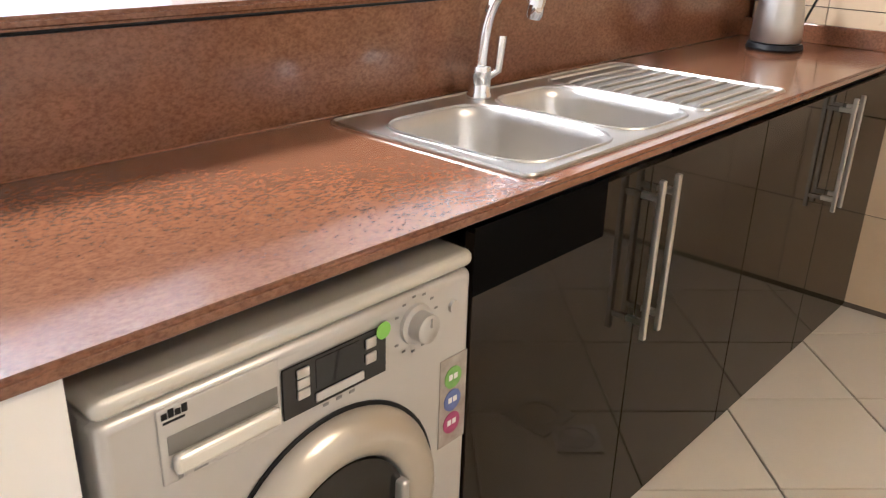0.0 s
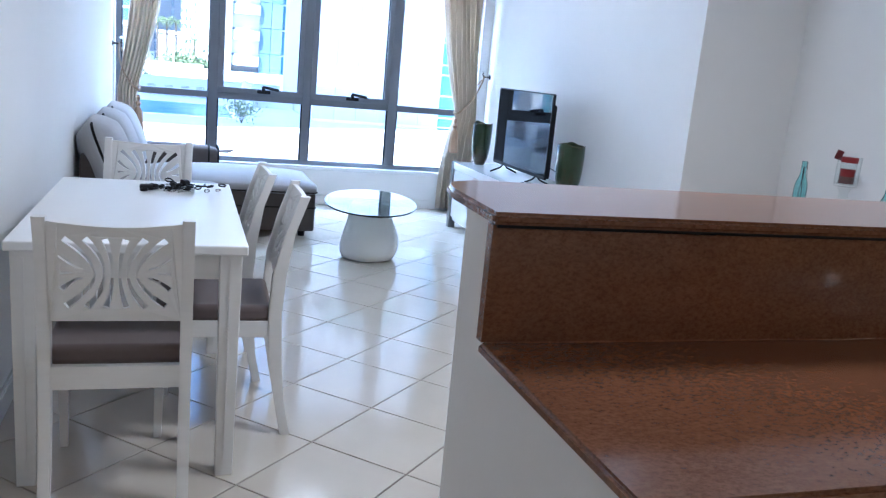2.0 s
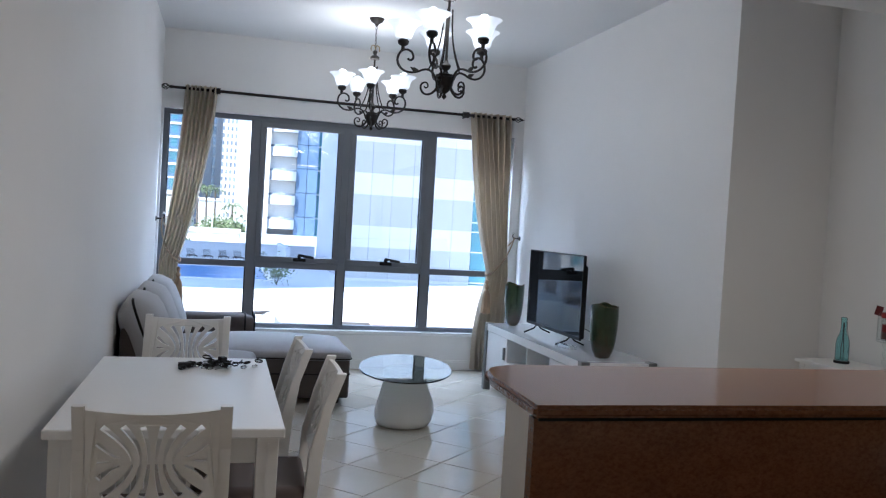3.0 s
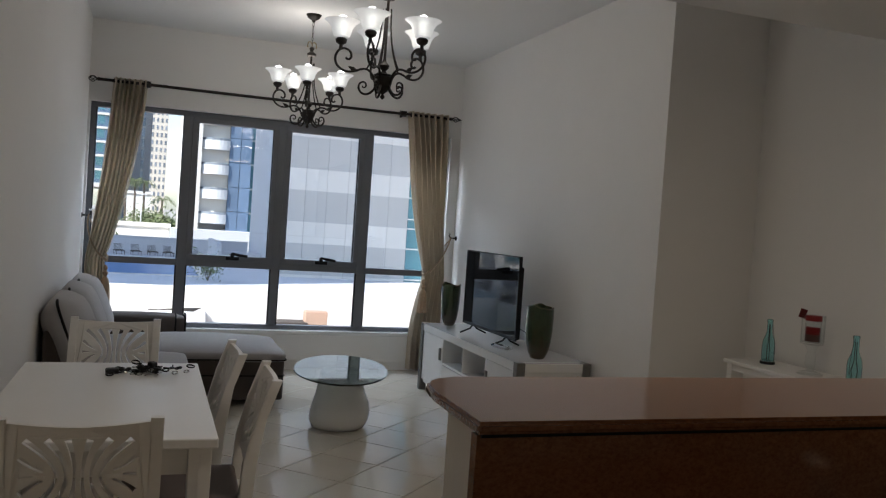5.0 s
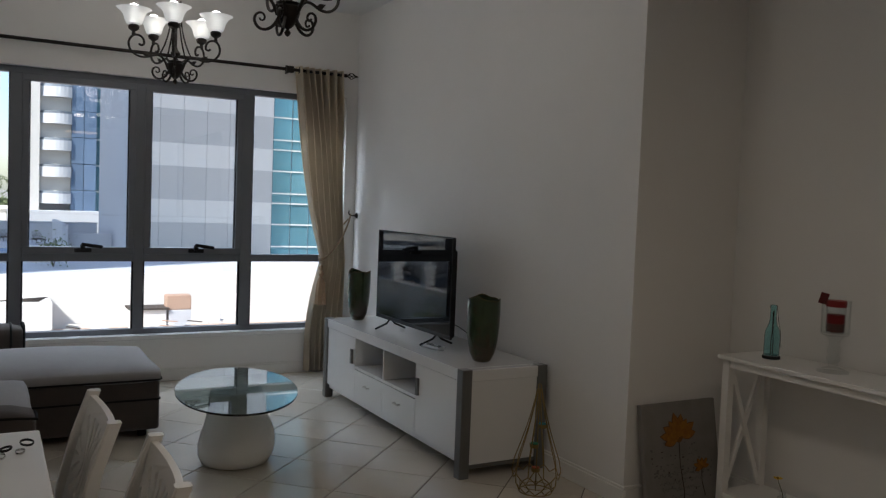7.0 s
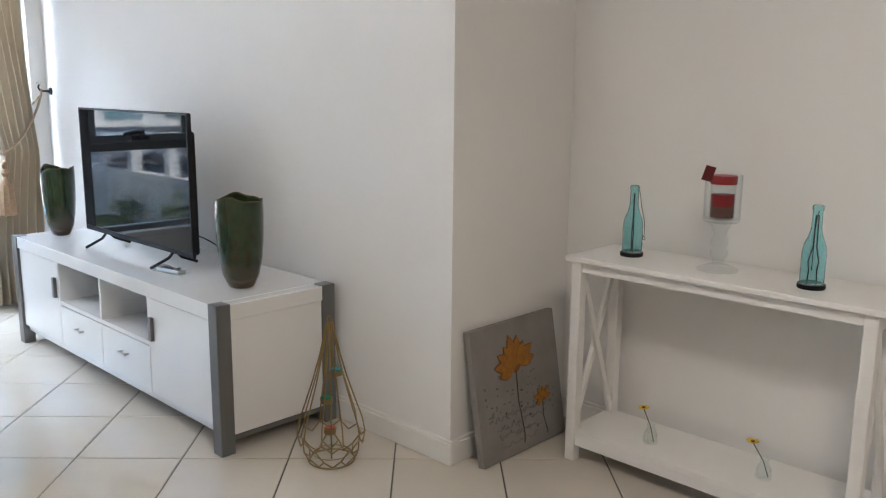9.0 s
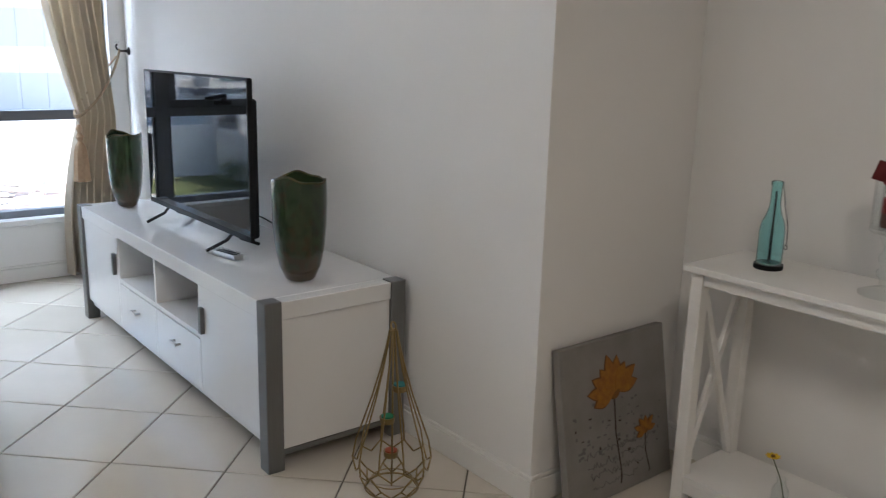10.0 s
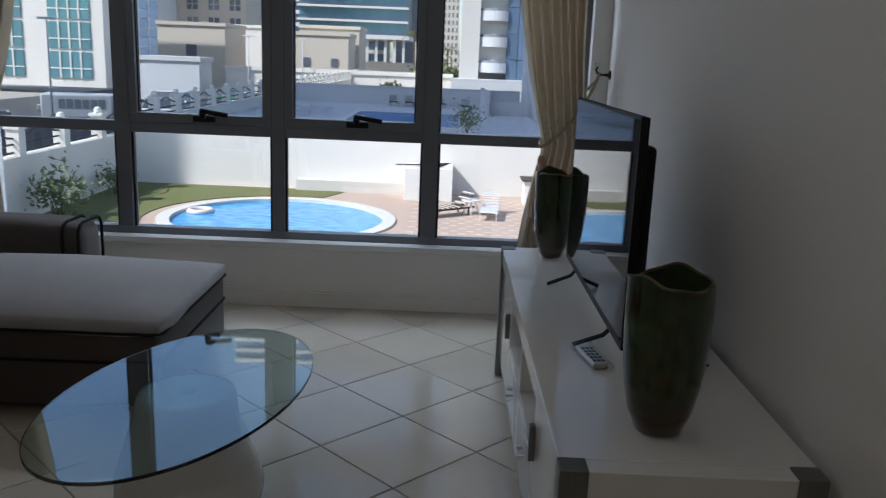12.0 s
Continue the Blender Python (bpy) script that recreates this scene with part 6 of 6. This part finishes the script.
def palm(m, h, seed):
    th = thing("palm_tree", "tall date palm with arching fronds", "palm tree", m, "street palms")
    rng = random.Random(seed)
    part("trunk", tube([(0, 0, 0), (0.1, 0, h * 0.5), (0.0, 0.1, h)], 0.2, 8, taper=lambda t: 1 - 0.25 * t), "bark", th)
    for k in range(16):
        a, r, up = 2 * math.pi * k / 16 + rng.uniform(-0.1, 0.1), 2.0, rng.uniform(0.2, 1.2)
        pts = [(r * t * math.cos(a), r * t * math.sin(a), h + up * math.sin(t * 2.4) - 1.0 * t * t) for t in (i / 6 for i in range(7))]
        bm = tube(pts, 0.03, 4)
        sub = bmesh.new()
        for p in pts[1:]:
            for s in (-1, 1):
                q = Vector(p) + Vector((-math.sin(a) * s * 0.35 + math.cos(a) * 0.2, math.cos(a) * s * 0.35 + math.sin(a) * 0.2, -0.22))
                v = [sub.verts.new(w) for w in (Vector(p), Vector(p) + Vector((math.cos(a) * 0.12, math.sin(a) * 0.12, 0)), q)]
                sub.faces.new(v)
        part("frond", joined(bm, sub), "leaf", th, "", 0)
    return th


for k, (x, y, h) in enumerate(((-4.6, 150, 9.6), (-3.2, 152, 10.0), (-1.7, 151, 9.8), (1.2, 140, 7.0))):
    palm(pose(x, y, GZ), h, 40 + k)

# neighbour's deck
grounds("neighbour_deck", joined(box(-10.9, 37.95, NZ - 2, 7.4, 70, NZ), box(7.4, 37.95, NZ - 2, 40, 52, NZ)), "palegrey", "pale paved deck of the neighbouring building", "pavement")
grounds("neighbour_wall", joined(box(-10.9, 70, NZ - 2, 7.4, 70.3, -1.0), box(-10.9, 69.95, -1.0, 7.4, 70.35, -0.92), box(4.3, 60, NZ, 4.6, 70, -0.75), box(4.6, 61.5, NZ, 7.4, 61.8, -1.35)), "palegrey", "pale wall at the end of neighbouring deck", "wall")
np_ = thing("lap_pool", "blue swimming pool on the neighbouring deck", "pool", pose(0, 0, 0))
part("water", box(-3.95, 49.3, NZ - 0.02, 2.6, 60.0, NZ + 0.03), "shaded_water", np_, "still water with shade put into its dark blue", 0)
part("coping", plate([(-4.3, 48.95), (2.95, 48.95), (2.95, 60.35), (-4.3, 60.35)], [[(-3.95, 49.3), (2.6, 49.3), (2.6, 60.0), (-3.95, 60.0)]], 0.05, pose(0, 0, NZ)), "coping", np_)
L0 = lounger(pose(-2.3, 68.3, NZ, 0, 0, 10), ("darkwood",), "dark sun lounger on the neighbouring deck")
for x, y in ((-1.1, 68.2), (0.1, 68.4), (1.25, 68.3), (3.2, 66.0)):
    copy_thing(L0, pose(x, y, NZ, 0, 0, 8))
L1 = lounger(pose(-8.2, 56.0, NZ, 0, 0, 60), ("palegrey",), "pale sun lounger stacked on the neighbouring deck")
for x, y in ((-7.4, 55), (-7.0, 57.5), (-8.4, 53.5), (-6.6, 59.0)):
    copy_thing(L1, pose(x, y, NZ, 0, 0, 75))

# clad tower across the pool
clad = thing("clad_building", "building clad in grey and white panel bands", "building", pose(0, 0, 0))
part("core", box(7.5, 52.12, -6, 30, 70, 34), "palegrey", clad, "", 0)
pw, PER, GREY, CZ0 = 8.0 / 6, 3.285, 1.945, -5.413     # panel width, storey height, grey band height, foot of the cladding
for kind, h in (("panel_w", PER - GREY), ("panel_g", GREY)):
    me = None
    for r in range(11):
        for c in range(6):
            if me is None:
                ob = part("cladding_panel", box(0.007, 0.0, 0.004, pw - 0.007, 0.10, h - 0.004), kind, clad, "", 0)
                me = ob.data
            else:
                ob = new("cladding_panel", me)
                ob.parent = clad
            ob.location = (7.42 + c * pw, 52.0, CZ0 + r * PER + (GREY if kind == "panel_w" else 0))
gx = 7.42 + 6 * pw
gme = None
for r in range(11):
    for c in range(4):
        if gme is None:
            ob = part("glass_pane", box(0.03, 0.0, 0.0, 1.17, 0.08, PER), "tealglass", clad, "teal window glass", 0)
            gme = ob.data
        else:
            ob = new("glass_pane", gme)
            ob.parent = clad
        ob.location = (gx + c * 1.2, 52.03, CZ0 + r * PER)
    for off in (-0.06, 0.55, 1.92):
        part("floor_rail", box(gx, 51.94, CZ0 + r * PER + off, gx + 4.8, 52.02, CZ0 + r * PER + off + 0.08), "panel_w", clad, "", 0)

# balcony tower
bt = thing("balcony_tower", "white tower with curved balconies and blue glazing", "building", pose(0, 0, 0))
BY = 107.0
part("wall", box(3.0, BY, GZ, 5.2, BY + 14, 62), "panel_w", bt, "plain white wall", 0)
part("core", box(5.2, BY + 2.2, GZ, 12.6, BY + 14, 62), "palegrey", bt, "", 0)
part("podium", box(2.0, BY - 3, GZ, 15, BY + 1, -0.9), "palegrey", bt, "", 0)
for r in range(18):
    z = -0.12 + r * 3.04
    o = [(0.0, 2.3), (0.0, 0.5)] + [(3.35 * t, 0.5 - 1.1 * math.sin(math.pi * t * 0.75)) for t in (k / 8 for k in range(9))] + [(3.35, 2.3)]
    b = part("balcony", plate(o, [], 1.15, pose(5.15, BY, z)), "palegrey", bt, "white curved balcony", 0)
    part("balcony_glass", plate([(x * 0.96 + 0.08, y + 0.08) for x, y in o], [], 0.28, pose(5.15, BY, z + 1.15)), "greywindow", b, "grey glass balustrade", 0)
    # rendered back wall of the balcony recess, without glazing
    part("recess_window", box(5.2, BY + 0.9, z + 1.15, 8.5, BY + 2.25, z + 3.04), "render", bt, "pale recessed wall", 0)
    for c in range(2):
        part("glazing", box(8.52 + c * 1.36, BY + 0.0, z - 1.4, 8.52 + (c + 1) * 1.36 - 0.06, BY + 2.25, z + 1.58), "blueglass", bt, "blue mirrored glazing", 0)
    part("glazing_bay", box(11.26, BY + 0.6, z - 1.4, 12.6, BY + 2.25, z + 1.44), "tealglass", bt, "pale framed glazing bay", 0)
    part("floor_line", box(11.22, BY + 0.5, z + 1.44, 12.65, BY + 2.25, z + 1.62), "panel_w", bt, "", 0)


def block(name, label, x0, x1, y, depth, z0, z1, material, wx, wz, ww, wh, glass="darkglass", mullions=0, band=None):
    """A far building: walls, a parapet, and rows of windows set into the front and the side."""
    th = thing(name, label, "building", pose(0, 0, 0))
    part("wall", box(x0, y, z0, x1, y + depth, z1), material, th, "", 0)
    part("parapet", box(x0 - 0.2, y - 0.2, z1, x1 + 0.2, y + depth + 0.2, z1 + 0.5), material, th, "", 0)
    if wx and wz:
        base = None
        nx, nz = int((x1 - x0) / wx), int((z1 - z0 - 1) / wz)
        for i in range(nx):
            for j in range(nz):
                px, pz = x0 + (i + 0.5) * (x1 - x0) / nx - ww / 2, z0 + 1.0 + j * wz
                if base is None:
                    ob = part("window", box(0, -0.12, 0, ww, 0.3, wh), glass, th, "", 0)
                    base = ob.data
                else:
                    ob = new("window", base)
                    ob.parent = th
                ob.location = (px, y, pz)
                for c in range(mullions):
                    part("mullion", box(px + ww * (c + 1) / (mullions + 1) - 0.09, y - 0.22, pz, px + ww * (c + 1) / (mullions + 1) + 0.09, y, pz + wh), material, th, "", 0)
                if mullions:
                    part("transom", box(px, y - 0.2, pz + wh * 0.35, px + ww, y, pz + wh * 0.35 + 0.14), material, th, "", 0)
    if band:
        j = 0
        while z0 + 3 + j * band[0] < z1:
            z = z0 + 3 + j * band[0]
            part("balcony_band", box(x0 - 0.3, y - band[1], z, x1 + 0.3, y + 0.2, z + band[2]), band[3], th, "", 0)
            j += 1
    return th


block("apartment_tower", "white apartment tower with teal glazed bays", -70.9, -38.9, 104, 5, GZ + 0.85, 32, "render", 8.0, 3.4, 4.9, 3.05, "tealglass", mullions=3)
block("apartment_tower", "pale tower with dark teal glass front", -61.1, -49.0, 152, 10, GZ, 42, "palegrey", 1.6, 1.6, 1.45, 1.45, "blueglass")
block("office_building", "beige stone building with paired windows", -53, -37, 165, 20, GZ, 26, "beige", 4.0, 4.0, 2.0, 2.6, "greywindow", mullions=1)
block("villa", "beige flat-roofed villa with small windows", -39.9, -30.3, 125, 12, GZ, 4.5, "beige", 5.0, 3.8, 1.5, 1.6)
block("villa", "cream villa stepping back behind a compound wall", -35.4, -27.0, 146, 12, GZ, 5.0, "render", 4.0, 3.8, 1.0, 1.5)
block("villa", "pale beige villa with square upper windows", -21.6, -13.4, 130, 9, GZ, 3.9, "beige", 3.0, 3.0, 1.0, 1.2)
block("villa", "pale beige villa with plain upper storey", -22.4, -12.9, 140, 10, GZ, 5.2, "beige", 4.6, 5.0, 1.3, 1.2)
block("podium_building", "low white building below the palms", -4.9, -0.5, 160, 8, GZ, 3.6, "render", 0, 0, 0, 0)
block("garage_wall", "low white compound wall with garage", -33.5, -26.6, 100, 5, GZ, -0.1, "palegrey", 0, 0, 0, 0)
block("compound_wall", "low white compound wall beside the street", -27, 2, 113, 0.5, GZ, -1.1, "render", 0, 0, 0, 0)
rt = block("glass_tower", "blue glass tower with white balcony slabs", -36, -9.5, 215, 25, 6.2, 75, "blueglass", 2.2, 3.3, 1.5, 2.4, "tealglass", band=(3.3, 1.6, 0.5, "panel_w"))
part("podium", box(-30, 212, GZ, -8, 240, -0.2), "beige", rt, "", 0)
part("podium_roof", box(-22.5, 209, 5.2, -8.6, 240, 6.2), "panel_w", rt, "", 0)
for k in range(6):
    part("column", box(-21.2 + 2.2 * k, 210, -0.2, -20.6 + 2.2 * k, 211, 5.2), "panel_w", rt, "", 0)
block("residential_tower", "tall beige residential tower with many windows", -3.0, 4.4, 395, 20, GZ, 140, "beige", 1.7, 3.3, 0.85, 1.9, "greywindow")
block("residential_tower", "tall brown-grey residential tower", -16.0, -1.8, 275, 16, GZ, 95, "brownstone", 3.6, 3.3, 0.9, 2.6, "greywindow")
block("banded_tower", "blue glass tower with pale balcony bands", -62, -17.5, 250, 20, GZ, 95, "blueglass", 0, 0, 0, 0, band=(3.4, 1.2, 1.0, "panel_w"))
# made-up blocker out of view: its shadow falls over the decks
block("apartment_tower", "plain tower added out of view to shade the decks", -64, -46, 16, 25, GZ, 105, "palegrey", 3.0, 3.4, 1.6, 1.8)


# vehicles
def car(m, w, l, h, paint, label, category="car", bus=False):
    th = thing("bus" if bus else "car", label, category, m, "" if bus else "parked cars")
    base = 0.35
    if bus:
        body = box(-l / 2, -w / 2, base, l / 2, w / 2, h, 0.18, 3)
        part("body", body, paint, th)
        for k in range(6):
            x = -l / 2 + 1.3 + k * (l - 1.8) / 6
            for sy in (-1, 1):
                part("window", box(x, sy * (w / 2 + 0.01) - 0.02, h * 0.52, x + (l - 1.8) / 6 - 0.12, sy * (w / 2 + 0.01) + 0.02, h * 0.82), "darkglass", th, "", 0)
        part("windscreen", box(-l / 2 - 0.02, -w / 2 + 0.2, h * 0.45, -l / 2 + 0.05, w / 2 - 0.2, h * 0.85), "darkglass", th, "", 0)
    else:
        part("body", box(-l / 2, -w / 2, base - 0.1, l / 2, w / 2, h * 0.58, 0.12, 3), paint, th)
        cab = box(-l * 0.30, -w / 2 + 0.08, h * 0.56, l * 0.44, w / 2 - 0.08, h, 0.02)
        for v in cab.verts:
            if v.co.z > h * 0.8:
                v.co.x *= 0.84
                v.co.y *= 0.88
        part("cabin", cab, "darkglass", th, "dark glazed cabin")
        part("roof", box(-l * 0.24, -w / 2 + 0.17, h - 0.03, l * 0.36, w / 2 - 0.17, h + 0.04, 0.02), paint, th)
    for sx in (-l * 0.31, l * 0.31):
        for sy in (-1, 1):
            wh = part("wheel", lathe([(0.0, -0.11), (0.33, -0.11), (0.36, -0.06), (0.36, 0.06), (0.33, 0.11), (0.0, 0.11)], 18, pose(sx, sy * (w / 2 - 0.1), 0.36, 90, 0, 0)), "tyre", th)
            part("rim", lathe([(0.0, 0.0), (0.2, 0.0), (0.2, 0.02), (0.0, 0.03)], 14, pose(sx, sy * (w / 2 + 0.012), 0.36, 90 * (1 if sy < 0 else -1), 0, 0)), "steel", wh)
    for sy in (-0.6, 0.6):
        part("headlight", box(-l / 2 - 0.02, sy * w / 2 * 1.1 - 0.15, 0.7, -l / 2 + 0.1, sy * w / 2 * 1.1 + 0.15, 0.9, 0.02), "chrome", th)
    return th


car(pose(-26.2, 68, GZ, 0, 0, 12), 2.1, 5.2, 2.2, "busgrey", "pale grey minibus parked on the street", "bus", True)
c1 = car(pose(-21.0, 72.5, GZ, 0, 0, -158), 1.9, 4.7, 1.8, "carwhite", "white car parked on the street")
for x, y, a in ((-17.5, 88, 190), (-24.0, 84, 175), (-2.0, 111.5, 10), (2.8, 111, 0)):
    copy_thing(c1, pose(x, y, GZ, 0, 0, a))
c2 = car(pose(-20.0, 80.0, GZ, 0, 0, 200), 1.8, 4.4, 1.5, "cargrey", "dark grey car parked on the street")
for x, y, a in ((-30.0, 74, 170), (-33, 66, 165), (-19.8, 98, 200), (-0.2, 124, 5)):
    copy_thing(c2, pose(x, y, GZ, 0, 0, a))


c3 = car(pose(-21.9, 97, GZ, 0, 0, 190), 1.8, 4.4, 1.5, "cargreen", "green and white taxi waiting on the street")


def street_lamp(m):
    th = thing("street_lamp", "tall grey street lamp post", "street lamp", m, "street lamps")
    part("pole", tube([(0, 0, 0), (0, 0, 7.5)], 0.09, 8, taper=lambda t: 1 - 0.4 * t), "palegrey", th)
    part("head", box(-0.6, -0.15, 7.4, 0.6, 0.15, 7.55, 0.03), "palegrey", th)
    return th


sl = street_lamp(pose(-25.5, 62, GZ))
for x, y in ((-21, 100), (-17, 112), (-1.5, 115)):
    copy_thing(sl, pose(x, y, GZ))

# ---- floor and wall tiles, one by one ----
def clipped(poly, x0, y0, x1, y1):
    for axis, lim, sign in ((0, x0, 1), (0, x1, -1), (1, y0, 1), (1, y1, -1)):
        out = []
        for i, p in enumerate(poly):
            q = poly[(i + 1) % len(poly)]
            a, b = (p[axis] - lim) * sign, (q[axis] - lim) * sign
            if a >= 0:
                out.append(p)
            if (a >= 0) != (b >= 0):
                t = a / (a - b)
                out.append((p[0] + (q[0] - p[0]) * t, p[1] + (q[1] - p[1]) * t))
        poly = out
        if not poly:
            return []
    return poly


def slab(poly, z0, z1, edge=0.0015):
    bm = bmesh.new()
    cx, cy = sum(p[0] for p in poly) / len(poly), sum(p[1] for p in poly) / len(poly)
    lo = [bm.verts.new((x, y, z0)) for x, y in poly]
    md = [bm.verts.new((x, y, z1 - edge)) for x, y in poly]
    hi = [bm.verts.new((x + (cx - x) * 0.012, y + (cy - y) * 0.012, z1)) for x, y in poly]
    n = len(poly)
    for a, b in ((lo, md), (md, hi)):
        for i in range(n):
            bm.faces.new((a[i], a[(i + 1) % n], b[(i + 1) % n], b[i]))
    bm.faces.new(hi)
    bm.faces.new(lo[::-1])
    bmesh.ops.recalc_face_normals(bm, faces=bm.faces[:])
    return bm


HD, GAP = 0.2812, 0.0055
rh = HD - GAP / 2 * math.sqrt(2)
diamond = [(rh, 0), (0, rh), (-rh, 0), (0, -rh)]
whole = None
for a in range(-10, 10):
    for b in range(-34, 8):
        if (a + b) % 2 == 0:
            continue
        cx, cy = 1.602 + a * HD, 7.61 + b * HD
        poly = clipped([(cx + x, cy + y) for x, y in diamond], XL, YB, XR, YW)
        area = 0.5 * abs(sum(p[0] * q[1] - q[0] * p[1] for p, q in zip(poly, poly[1:] + poly[:1]))) if len(poly) > 2 else 0
        if area < 0.004 or (cx > XT + 0.3 and cy > YJ + 0.3):
            continue
        if area > 2 * rh * rh - 1e-4:
            if whole is None:
                ob = part("tile", slab(diamond, -0.006, 0.0), "tile", floor, "", 0)
                whole = ob.data
            else:
                ob = new("tile", whole)
                ob.parent = floor
            ob.location = (cx, cy, 0)
        else:
            part("tile", slab(poly, -0.006, 0.0), "tile", floor, "", 0)

# tiled wall at the end of the kitchen run
kt = structure("kitchen_wall_tiling", box(XK - 0.004, YB, 0.0, XK, 2.169, ZK), "grout", "beige ceramic wall tiling in the kitchen", "wall tiling")
tw, th_ = 0.25, 0.33
tme = None
for i in range(14):
    for j in range(7):
        y, z = 2.165 - (i + 1) * tw, 0.02 + j * th_
        if y < YB:
            continue
        if tme is None:
            ob = part("tile", box(-0.005, 0.0015, 0.0015, 0.0, tw - 0.0015, th_ - 0.0015, 0.001, 1), "walltile", kt, "", 0)
            tme = ob.data
        else:
            ob = new("tile", tme)
            ob.parent = kt
        ob.location = (XK - 0.004, y, z)
